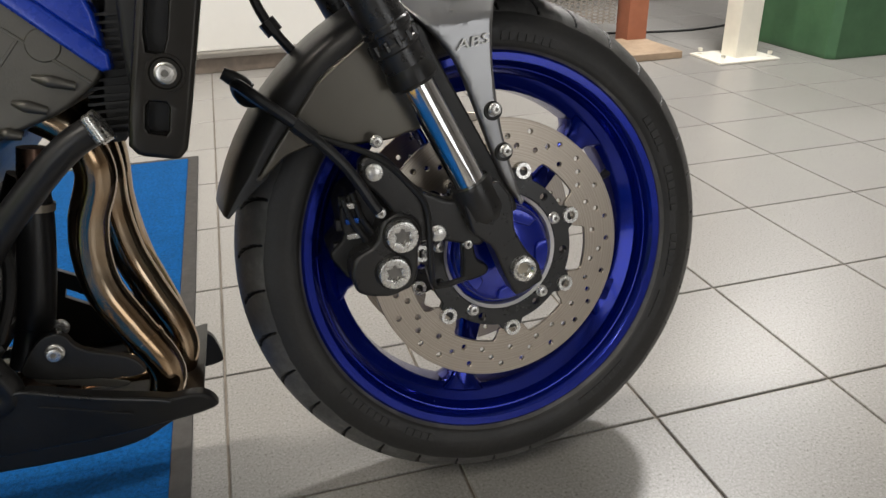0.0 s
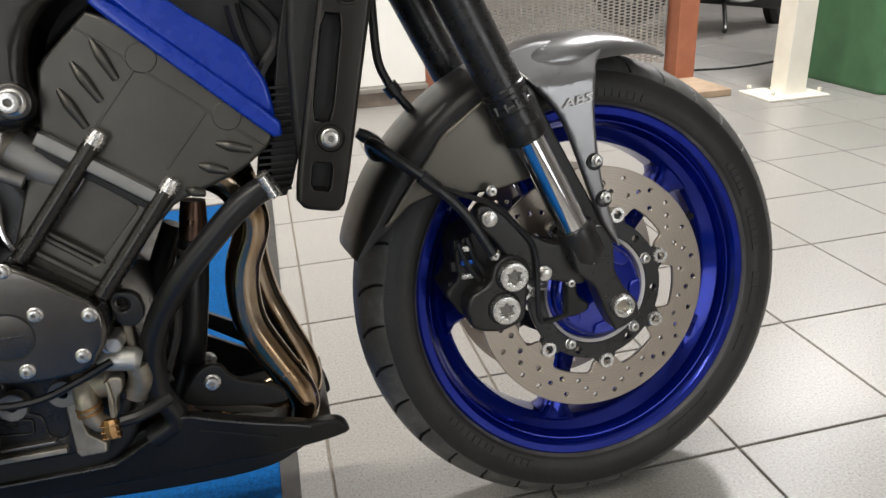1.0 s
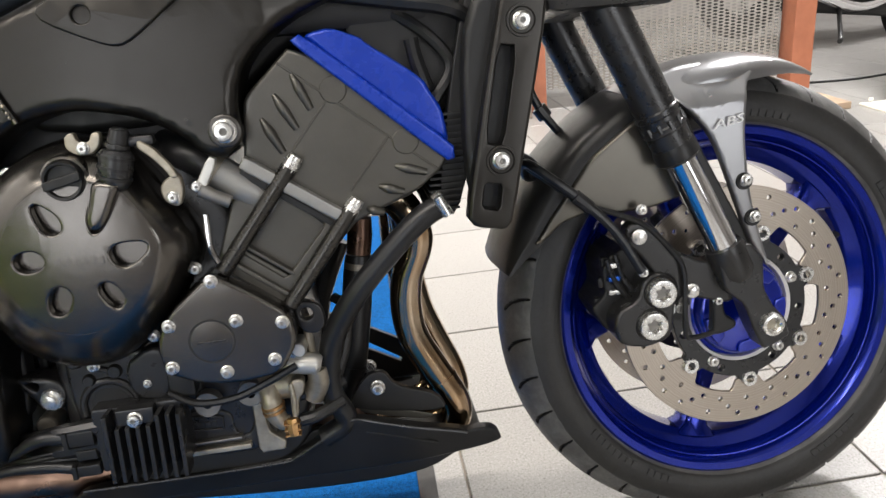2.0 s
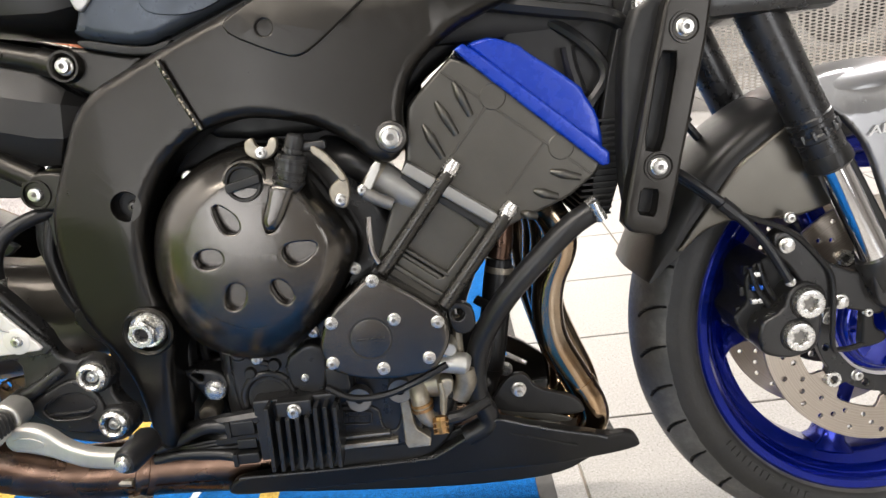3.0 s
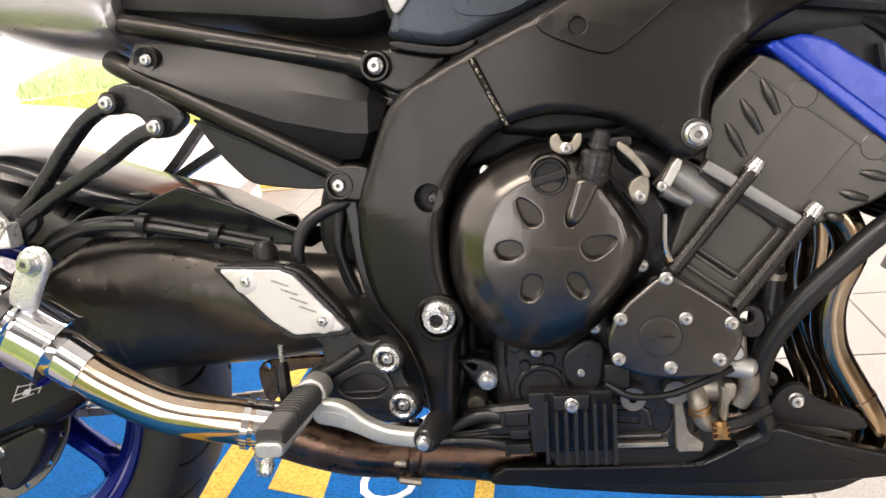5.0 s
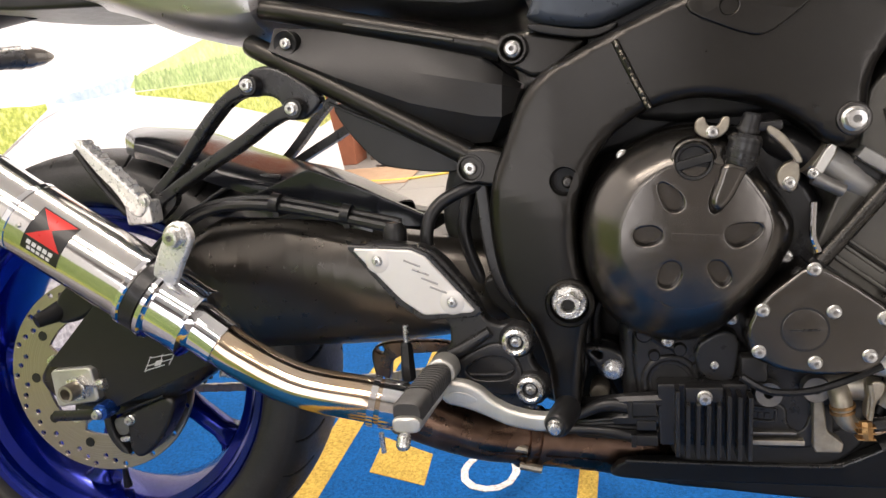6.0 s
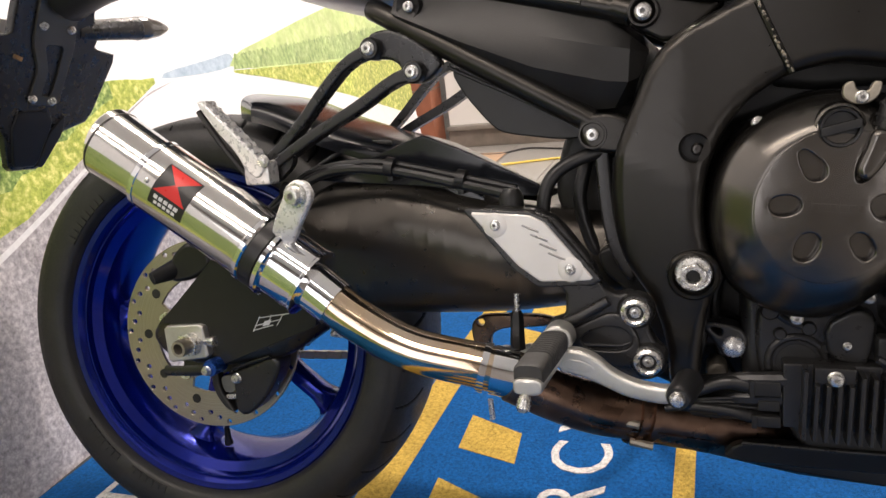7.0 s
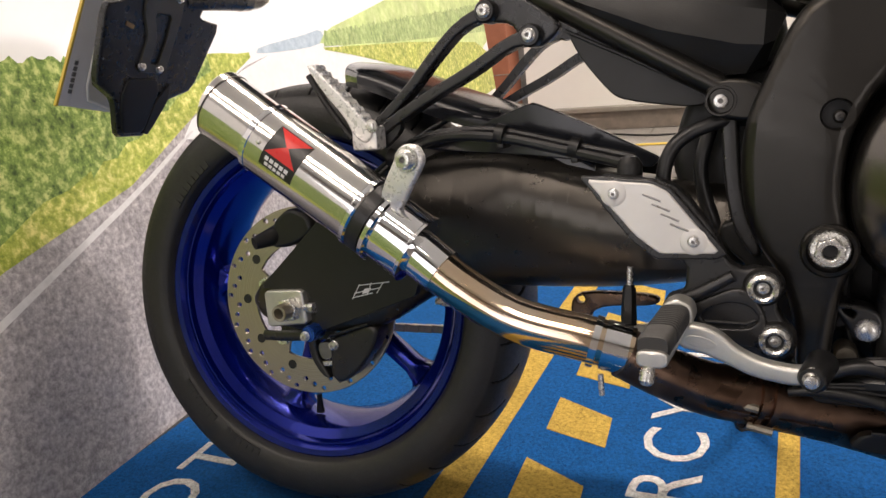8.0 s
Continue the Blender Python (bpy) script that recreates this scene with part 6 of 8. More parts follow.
for x, z in ((0.602, 0.400), (0.613, 0.350)):
    part("boss", lathe([(0.0, -0.212), (0.0155, -0.212), (0.018, -0.209), (0.019, -0.2)], 28, x, z), M_ENGINE, rs)
    part("bright_cap", lathe([(0.0082, -0.213), (0.0085, -0.2185), (0.0105, -0.220), (0.0135, -0.218), (0.0145, -0.211)], 28, x, z), M_BOLT, rs, "large bright bracket bolt")
    # well floor painted near-black for the shade within the cap
    part("cap_well", lathe([(0.0, -0.2135), (0.0083, -0.2135)], 24, x, z), M_DARK, rs)
    bolt(x, -0.214, z, 0.0058, rs)


def pad_ring(y, w, h, x, z, n=20):
    pts = []
    for k in range(n):
        a = 2 * math.pi * k / n
        c, q = math.cos(a), math.sin(a)
        pts.append(Vector((x + w * math.copysign(abs(c) ** 0.6, c), y, z + h * math.copysign(abs(q) ** 0.6, q))))
    return pts


PEG0, PEG1 = Vector((0.5285, -0.246, 0.379)), Vector((0.5240, -0.342, 0.3765))


def peg_at(f, w, h, dz=0.0):
    p = PEG0.lerp(PEG1, f)
    return pad_ring(p.y, w, h, p.x, p.z + dz)


peg = part("foot_peg", loft([peg_at(0.0, 0.010, 0.007), peg_at(0.02, 0.0118, 0.0092), peg_at(0.64, 0.0122, 0.0096), peg_at(0.66, 0.0136, 0.0110), peg_at(0.96, 0.0136, 0.0110), peg_at(0.99, 0.0122, 0.0096)]), M_PEG, rs, "ribbed black rubber foot peg")
for k in range(11):
    f = 0.04 + 0.056 * k
    part("peg_rib", loft([peg_at(f, 0.0122, 0.0098), peg_at(f + 0.006, 0.0137, 0.0112), peg_at(f + 0.024, 0.0137, 0.0112), peg_at(f + 0.030, 0.0122, 0.0098)]), M_PEG, peg)
part("peg_core", loft([peg_at(0.0, 0.0100, 0.0055, -0.008), peg_at(0.3, 0.0120, 0.0055, -0.010), peg_at(1.0, 0.0130, 0.0075, -0.0085), peg_at(1.03, 0.0125, 0.0070, -0.0085), peg_at(1.045, 0.0105, 0.005, -0.0085)]), M_ALU, rs, "alloy foot peg core")
part("peg_clevis", plate([(0.514, 0.386), (0.528, 0.395), (0.543, 0.389), (0.546, 0.374), (0.536, 0.364), (0.518, 0.366)], -0.247, -0.222, 0.003), M_ALU, rs, "alloy peg clevis")
part("peg_feeler", tube([(0.524, -0.336, 0.368), (0.522, -0.342, 0.3595), (0.521, -0.345, 0.3565), (0.520, -0.3475, 0.350), (0.5197, -0.348, 0.347)], [0.0042, 0.004, 0.0064, 0.0064, 0.0045], 14, smooth=False), M_BOLT, rs, "steel feeler pin")
ped = part("brake_pedal", plate([(0.530, 0.372), (0.552, 0.372), (0.568, 0.366), (0.584, 0.352), (0.605, 0.3435), (0.632, 0.341), (0.645, 0.346), (0.650, 0.336), (0.640, 0.327), (0.626, 0.325), (0.597, 0.328), (0.574, 0.337), (0.554, 0.345), (0.530, 0.350)], -0.2535, -0.240, 0.004, bend=lambda x, z: -0.012 * max(0.0, min(1.0, (x - 0.57) / 0.08))), M_ALU, bike, "pale cast aluminium brake pedal")
part("pedal_groove", plate([(0.538, 0.363), (0.556, 0.362), (0.568, 0.355), (0.560, 0.350), (0.538, 0.354)], -0.2542, -0.252, 0.0006), M_ALU, ped)
part("pedal_tip", tube([(0.643, -0.272, 0.336), (0.644, -0.268, 0.336), (0.652, -0.236, 0.340), (0.653, -0.232, 0.340)], [0.010, 0.0125, 0.0135, 0.011], 20, smooth=False), M_RUBBER, ped, "black rubber pedal tip")
part("pedal_screw", lathe([(0.0, -0.279), (0.0055, -0.278), (0.0075, -0.272)], 20, 0.643, 0.336), M_BOLT, ped)
part("pedal_spring", tube([(0.56, -0.2, 0.348), (0.60, -0.2, 0.330)], 0.005, 10, smooth=False), M_BOLT, ped)
part("pushrod", tube([(0.471, -0.165, 0.405), (0.470, -0.165, 0.36)], 0.0034, 10, smooth=False), M_BOLT, ped)
part("rod_boot", tube([(0.470, -0.165, 0.386), (0.470, -0.165, 0.382), (0.469, -0.165, 0.350), (0.469, -0.165, 0.342)], [0.005, 0.007, 0.0085, 0.0085], 6, smooth=False), M_PLASTIC, ped)
bolt(0.468, -0.178, 0.336, 0.0062, ped, HEXBOLT)
mc = part("rear_master_cylinder", tube([(0.495, -0.165, 0.43), (0.474, -0.165, 0.495)], 0.012, 16, smooth=False), M_PLASTIC, bike, "black rear brake master cylinder")
part("banjo", tube([(0.474, -0.175, 0.498), (0.474, -0.175, 0.514), (0.474, -0.175, 0.522)], [0.013, 0.013, 0.008], 16, smooth=False), M_PLASTIC, mc)
part("reservoir_hose", tube([(0.505, -0.165, 0.47), (0.507, -0.165, 0.51), (0.520, -0.16, 0.535), (0.55, -0.15, 0.55), (0.59, -0.13, 0.555)], 0.0075, 12), M_RUBBER, mc)
part("hose_band", tube([(0.505, -0.165, 0.488), (0.505, -0.165, 0.494)], 0.0085, 12, smooth=False), M_BOLT, mc)
part("link_plate", plate([(0.350, 0.312), (0.368, 0.328), (0.47, 0.328), (0.47, 0.312), (0.382, 0.308), (0.376, 0.268), (0.358, 0.262)], 0.020, 0.032, 0.003, [circle(0.366, 0.316, 0.006, 12)]), M_RUST, bike, "tarnished steel linkage bracket")

# ---- swingarm ----
CREASE_X, CREASE_Z = (0.20, 0.26, 0.315, 0.37, 0.43, 0.60), (0.462, 0.469, 0.4765, 0.4635, 0.446, 0.425)
SWING = [(-0.085, 0.340), (0.03, 0.412), (0.105, 0.452), (0.170, 0.503), (0.215, 0.532), (0.29, 0.533), (0.37, 0.515), (0.46, 0.493), (0.60, 0.480), (0.675, 0.455), (0.675, 0.41), (0.60, 0.388), (0.51, 0.372), (0.44, 0.362), (0.34, 0.356), (0.26, 0.356), (0.20, 0.342), (0.13, 0.295), (0.02, 0.283), (-0.06, 0.295)]


def arm_in(x, z):
    """How far the arm's face falls back above and below the crease along its middle."""
    near = max(0.0, min(1.0, (x - 0.16) / 0.06))
    crease = float(np.interp(x, CREASE_X, CREASE_Z))
    lean = 0.42 * max(0.0, z - crease) + 0.12 * max(0.0, crease - z) + 0.5 * max(0.0, 0.39 - z)
    return -0.010 * max(0.0, min(1.0, (0.25 - x) / 0.25)) + lean * near


arm = part("swingarm", plate(SWING, -0.125, -0.075, 0.022, steps=7, bend=arm_in, grid=0.018), M_ARM, bike, "black aluminium swingarm")
part("left_arm", plate(SWING, 0.135, 0.085, 0.012, steps=2), M_FRAME, arm)
part("cross_tube", block(0.46, 0.60, -0.09, 0.10, 0.40, 0.49, 0.02), M_FRAME, arm)
part("end_plate", plate([(-0.0511, 0.3494), (0.0454, 0.4355), (0.092, 0.482), (0.2017, 0.3693), (0.1963, 0.3507), (0.125, 0.323), (0.0387, 0.2901), (0.0312, 0.3495)], -0.1370, -0.125, 0.0012, rounds=1, cut=0.08), M_PLASTIC, arm)
for stroke in ([(0.104, 0.344), (0.134, 0.352)], [(0.106, 0.350), (0.147, 0.360)], [(0.113, 0.361), (0.160, 0.368)], [(0.102, 0.342), (0.115, 0.363)], [(0.125, 0.349), (0.133, 0.366)], [(0.140, 0.352), (0.150, 0.366)]):
    part("white_mark", tube([(x, -0.1372, z) for x, z in stroke], 0.0006, 6, 3), M_WHITE, arm)
part("white_mark", plate([(0.118, 0.350), (0.128, 0.352), (0.132, 0.359), (0.122, 0.357)], -0.1380, -0.137, 0.0002, rounds=0), M_WHITE, arm)
part("axle_block", plate([(-0.039, 0.3475), (0.026, 0.3520), (0.031, 0.3045), (-0.0375, 0.295)], -0.145, -0.118, 0.003, rounds=1, cut=0.08), M_ALU, arm, "bare alloy chain adjuster block")
part("axle_nut", plate(circle(0.007, 0.3255, 0.0170, 6, 0.2), -0.158, -0.140, 0.002, rounds=0), M_BOLT, arm, "large steel axle nut")
part("axle_tube", lathe([(0.0075, -0.158), (0.0075, -0.174), (0.011, -0.174), (0.0115, -0.171), (0.0115, -0.145)], 24, 0.007, 0.3255), M_PLUG, arm)
# black disc colours in the shade down the hollow axle
part("axle_bore", lathe([(0.0, -0.159), (0.0075, -0.159)], 16, 0.007, 0.3255), M_DARK, arm)
part("adjuster", tube([(0.024, -0.140, 0.326), (0.036, -0.140, 0.327), (0.042, -0.140, 0.3275)], [0.0055, 0.0075, 0.0075], 10, smooth=False), M_BOLT, arm)
brake_disc(rear_wheel, -0.080, 0.1365, 0.086, 5, 0.3, 54, (0.1300, 0.1165, 0.1235), 0.06, 0.035, 0.066, 0.070, 0.0036)
# flat black discs on the brake disc paint its windows as shaded holes
for k in range(10):
    a = 2 * math.pi * k / 10
    part("disc_window", lathe([(0.0, -0.0805), (0.007, -0.0805)], 12, 0.1005 * math.cos(a), 0.1005 * math.sin(a)), M_DARK, rear_wheel)
rc = part("rear_caliper", plate([(0.0501, 0.2801), (0.085, 0.292), (0.1159, 0.3051), (0.1328, 0.2986), (0.122, 0.272), (0.1015, 0.2443), (0.080, 0.224), (0.0621, 0.2157), (0.0492, 0.2268), (0.052, 0.250)], -0.128, -0.098, 0.005), M_ENGINE, bike, "black rear brake caliper")
part("torque_bar", tube([(-0.042, -0.146, 0.284), (0.0, -0.149, 0.287), (0.040, -0.152, 0.292)], 0.0075, 12, flat=0.6), M_ENGINE, rc)
part("caliper_link", plate([(0.018, 0.288), (0.030, 0.286), (0.030, 0.255), (0.046, 0.232), (0.052, 0.222), (0.036, 0.226), (0.019, 0.252)], -0.131, -0.118, 0.003), M_ENGINE, rc)
part("caliper_shim", plate([(0.030, 0.272), (0.052, 0.276), (0.054, 0.250), (0.034, 0.248)], -0.126, -0.112, 0.001), M_CAST, rc)
part("caliper_pin", plate([(0.036, 0.246), (0.054, 0.249), (0.053, 0.240), (0.034, 0.240)], -0.128, -0.112, 0.001), M_BOLT, rc)
part("caliper_edge", tube([(0.055, -0.129, 0.2845), (0.09, -0.129, 0.297), (0.118, -0.129, 0.306)], 0.0022, 8, 4), M_PLASTIC, rc)
part("blue_washer", lathe([(0.0, -0.155), (0.0105, -0.155), (0.0115, -0.152), (0.0115, -0.13)], 24, 0.038, 0.2935), M_BLUEANO, rc, "blue anodised washer")
bolt(0.034, -0.157, 0.291, 0.0072, rc)
bolt(0.060, -0.130, 0.272, 0.0075, rc)
part("sensor_cap", tube([(-0.050, -0.140, 0.4135), (-0.040, -0.12, 0.418), (-0.03, -0.10, 0.425)], [0.009, 0.0125, 0.014], 14, smooth=False), M_PLASTIC, rc)
part("caliper_top", plate([(-0.045, 0.402), (-0.035, 0.440), (-0.005, 0.462), (0.03, 0.450), (0.035, 0.425), (-0.005, 0.405)], -0.118, -0.095, 0.007), M_PLASTIC, rc)

# ---- hugger, brake hose on the swingarm, chain ----
hug_rows = []
hug_line = spline([(0.062, 0, 0.651), (0.125, 0, 0.640), (0.1925, 0, 0.612), (0.26, 0, 0.588), (0.335, 0, 0.565), (0.42, 0, 0.520)], 4)
for i, p in enumerate(hug_line):
    w = 0.030 + 0.062 * min(1.0, (i + 1) / 4)
    hug_rows.append([p + Vector((-0.002 * abs(y), w * y, dz)) for y, dz in ((-1.0, -0.030), (-0.97, -0.010), (-0.7, 0.0), (0.0, 0.004), (0.7, 0.0), (0.97, -0.010), (1.0, -0.030))])
M_GLOSS = surface("gloss_black_plastic", (0.010, 0.011, 0.014), 0.16, var=0.1, rvar=0.05)
hug = part("rear_hugger", shell(hug_rows), M_GLOSS, bike, "glossy black rear wheel hugger")
part("hugger_side", plate([(0.1902, 0.5345), (0.235, 0.547), (0.2781, 0.5600), (0.335, 0.579), (0.3480, 0.5825), (0.4141, 0.5537), (0.4946, 0.5138), (0.48, 0.503), (0.35, 0.520), (0.25, 0.528)], -0.098, -0.090, 0.002, rounds=1, cut=0.1), M_GLOSS, hug)
part("hugger_lug", plate([(0.385, 0.535), (0.405, 0.528), (0.418, 0.515), (0.408, 0.513), (0.392, 0.520)], -0.101, -0.095, 0.001), M_PLASTIC, hug)
bh = part("rear_brake_hose", tube([(0.10, -0.125, 0.465), (0.165, -0.137, 0.507), (0.21, -0.143, 0.536), (0.258, -0.146, 0.549), (0.327, -0.148, 0.545), (0.408, -0.150, 0.527), (0.475, -0.160, 0.512)], 0.0062, 10), M_RUBBER, bike, "black rear brake hose")
part("second_line", tube([(0.06, -0.13, 0.44), (0.16, -0.13, 0.515), (0.22, -0.138, 0.549), (0.31, -0.142, 0.555), (0.41, -0.145, 0.534), (0.475, -0.155, 0.52)], 0.0042, 8), M_RUBBER, bh)
part("thin_wire", tube([(0.12, -0.09, 0.50), (0.20, -0.08, 0.555), (0.26, -0.08, 0.575), (0.30, -0.08, 0.575)], 0.003, 8), M_RUBBER, bh)
for x, z in ((0.325, 0.546), (0.410, 0.528), (0.185, 0.523)):
    part("hose_clip", tube([(x - 0.005, -0.147, z + 0.0045), (x + 0.005, -0.147, z + 0.002)], 0.0115, 16, smooth=False), M_PLASTIC, bh)
    part("clip_tab", block(x - 0.004, x + 0.004, -0.152, -0.125, z - 0.013, z - 0.006, 0.0015), M_PLASTIC, bh)
ch = part("drive_chain", tube([(RX, 0.105, RZ + 0.097), (RX + 0.3, 0.105, RZ + 0.085), (RX + 0.65, 0.105, RZ + 0.062)], 0.003, 8), M_PLUG, bike, "oily steel drive chain")
LINK = finish(block(-0.0075, 0.0075, -0.005, 0.005, -0.0065, 0.0065, 0.001, seg=1), "chain_link", M_PLUG)
for run in (0, 1):
    for k in range(52):
        z = (RZ + 0.098 - 0.0007 * k) if run == 0 else (RZ - 0.098 + 0.0011 * k - 0.012 * math.sin(math.pi * k / 52))
        lk = new("chain_link", LINK)
        lk.parent = ch
        lk.location, lk.scale = (RX + 0.0127 * k, 0.105, z), (1, 1.0 if k % 2 else 0.6, 1)
teeth = []
for k in range(44 * 2):
    r = 0.101 if k % 2 else 0.094
    a = 2 * math.pi * k / 88
    teeth.append((RX + r * math.cos(a), RZ + r * math.sin(a)))
part("rear_sprocket", plate(teeth, 0.101, 0.108, 0.0005, [circle(RX, RZ, 0.06, 32)], rounds=0, steps=1), M_ENGINE, ch, "black rear sprocket")

# ---- passenger foot rest hangers ----


def strip(line, widths):
    """The outline of a bar that follows a line in the x-z plane; widths are half widths."""
    pts = [Vector(p) for p in line]
    left, right = [], []
    for i, p in enumerate(pts):
        d = (pts[min(i + 1, len(pts) - 1)] - pts[max(i - 1, 0)]).normalized()
        nrm = Vector((-d.y, d.x))
        left.append(p + nrm * widths[i])
        right.append(p - nrm * widths[i])
    return left + right[::-1]


for s in (-1, 1):
    y = s * 0.152
    hang = part("passenger_hanger", plate(strip([(0.320, 0.683), (0.286, 0.6705), (0.2565, 0.645), (0.217, 0.604), (0.180, 0.573), (0.158, 0.555)], [0.008, 0.0062, 0.0064, 0.0060, 0.0062, 0.008]), y + 0.010 * s, y - 0.010 * s, 0.003, rounds=1), M_COVER, bike, "black cast passenger footrest hanger")
    part("hanger_arm", plate(strip([(0.370, 0.6515), (0.342, 0.646), (0.297, 0.620), (0.238, 0.5935), (0.190, 0.5675), (0.160, 0.549)], [0.009, 0.0066, 0.0066, 0.0064, 0.0066, 0.008]), y + 0.0115 * s, y - 0.009 * s, 0.003, rounds=1), M_COVER, hang)
    part("hanger_plate", plate([(0.31, 0.700), (0.345, 0.703), (0.395, 0.668), (0.398, 0.655), (0.375, 0.638), (0.355, 0.645), (0.345, 0.668), (0.31, 0.672)], y, y + 0.014 * -s, 0.004), M_COVER, hang)
    part("hanger_web", plate([(0.165, 0.565), (0.20, 0.575), (0.205, 0.56), (0.175, 0.535), (0.155, 0.54)], y - 0.008 * s, y + 0.006 * s, 0.003), M_ENGINE, hang)
    for x, z in ((0.318, 0.682), (0.368, 0.652)):
        part("lug", lathe([(0.0, y + 0.012 * s), (0.0105, y + 0.012 * s), (0.0125, y + 0.009 * s), (0.0125, y - 0.012 * s)], 20, x, z), M_ENGINE, hang)
        if s < 0:
            bolt(x, y - 0.014, z, 0.0078, hang)
pegs = part("passenger_peg", plate([(0.094, 0.641), (0.104, 0.642), (0.122, 0.624), (0.148, 0.598), (0.174, 0.570), (0.182, 0.556), (0.170, 0.545), (0.155, 0.555), (0.143, 0.578), (0.118, 0.606)], -0.186, -0.166, 0.003, rounds=1), M_STRAP, bike, "folded alloy passenger foot peg")
for k in range(8):
    x, z = 0.106 + 0.0083 * k, 0.638 - 0.0086 * k
    part("tooth", plate([(x - 0.004, z - 0.001), (x + 0.003, z + 0.0035), (x + 0.0055, z - 0.001), (x, z - 0.006)], -0.1855, -0.167, 0.0008, rounds=0), M_STRAP, pegs)
part("peg_clevis", block(0.150, 0.185, -0.184, -0.160, 0.538, 0.566, 0.004), M_STRAP, pegs)
bolt(0.180, -0.186, 0.566, 0.0075, pegs, HEXBOLT)
part("peg_leaf", tube([(0.093, -0.178, 0.630), (0.12, -0.178, 0.588), (0.148, -0.178, 0.552)], 0.004, 8), M_PLASTIC, pegs)

# ---- subframe, side panel, seat, tail ----
sub = part("subframe", tube([(0.31, -0.126, 0.771), (0.34, -0.130, 0.763), (0.40, -0.132, 0.747), (0.612, -0.134, 0.688)], 0.0118, 18, 4), M_FRAME, bike, "black tubular rear subframe")
part("lower_tube", tube([(0.312, -0.128, 0.7275), (0.33, -0.136, 0.718), (0.40, -0.142, 0.677), (0.557, -0.146, 0.585)], 0.0125, 18, 4), M_FRAME, sub)
for x, z, x2, z2 in ((0.582, 0.697, 0.600, 0.690), (0.533, 0.600, 0.553, 0.588)):
    part("tube_end", tube([(x, -0.137, z), (x2, -0.139, z2)], 0.0135, 18, smooth=False), M_FRAME, sub)
part("upper_lug", plate([(0.595, 0.704), (0.62, 0.706), (0.665, 0.694), (0.690, 0.690), (0.66, 0.668), (0.635, 0.655), (0.612, 0.668), (0.597, 0.678)], -0.150, -0.125, 0.005), M_FRAME, sub, "cast subframe lug")
part("lower_lug", plate([(0.543, 0.592), (0.575, 0.594), (0.60, 0.585), (0.60, 0.55), (0.57, 0.552), (0.547, 0.560)], -0.158, -0.130, 0.005), M_FRAME, sub)
for x, z in ((0.612, 0.688), (0.559, 0.572)):
    part("bolt_cup", lathe([(0.009, -0.152), (0.0125, -0.160), (0.0145, -0.160), (0.016, -0.15)], 24, x, z), M_FRAME, sub)
    bolt(x, -0.157, z, 0.0088, sub)
part("left_tube", tube([(0.31, 0.126, 0.771), (0.34, 0.130, 0.763), (0.40, 0.132, 0.747), (0.64, 0.14, 0.675)], 0.0118, 12, 4), M_FRAME, sub)
part("left_tube", tube([(0.285, 0.125, 0.745), (0.40, 0.142, 0.677), (0.60, 0.148, 0.56)], 0.0125, 12, 4), M_FRAME, sub)
part("silver_strip", tube([(0.43, -0.142, 0.736), (0.55, -0.146, 0.705)], 0.0022, 6, smooth=False), M_HEAD, sub)
top = [(0.345, 0.742), (0.42, 0.733), (0.50, 0.713), (0.575, 0.688), (0.598, 0.668), (0.614, 0.654)]
mid_ = [(0.345, 0.722), (0.42, 0.698), (0.50, 0.678), (0.575, 0.659), (0.598, 0.654), (0.615, 0.649)]
low2 = [(0.345, 0.717), (0.42, 0.680), (0.50, 0.645), (0.572, 0.625), (0.596, 0.622), (0.606, 0.626)]
low = [(0.345, 0.712), (0.42, 0.664), (0.49, 0.622), (0.55, 0.597), (0.58, 0.597), (0.597, 0.603)]
rows = [[(x, y, z) for x, z in r] for r, y in ((top, -0.135), (mid_, -0.152), (low2, -0.156), (low, -0.140))]
panel = part("side_panel", sheet([[Vector((x, y + (0.012 if j == 5 else 0.0), z)) for j, (x, y, z) in enumerate(r)] for r in rows], 0.02), M_PLASTIC, bike, "matt black side panel with a crease", angle=20)
part("panel_cup", lathe([(0.006, -0.148), (0.0135, -0.153), (0.0145, -0.15), (0.0145, -0.14)], 20, 0.364, 0.7225), M_DARK, panel)
bolt(0.364, -0.152, 0.7225, 0.0062, panel)
part("under_plate", plate([(0.40, 0.655), (0.415, 0.625), (0.445, 0.588), (0.46, 0.578), (0.535, 0.566), (0.55, 0.575), (0.548, 0.59), (0.45, 0.648)], -0.136, -0.126, 0.002), M_PLASTIC, panel, "black splash plate")
part("plate_edge", tube([(0.40, -0.137, 0.655), (0.47, -0.137, 0.62), (0.53, -0.137, 0.588)], 0.002, 6, smooth=False), M_PLASTIC, panel)
part("inner_guard", plate([(0.45, 0.72), (0.62, 0.68), (0.60, 0.60), (0.52, 0.61), (0.40, 0.68)], -0.12, 0.12, 0.01), M_DARK, panel)


def seat_ring(x, zl, zh, w):
    pts = []
    for k in range(20):
        a = 2 * math.pi * k / 20
        c, s = math.cos(a), math.sin(a)
        pts.append(Vector((x, w * math.copysign(abs(c) ** 0.55, c), (zl + zh) / 2 + (zh - zl) / 2 * math.copysign(abs(s) ** 0.6, s))))
    return pts


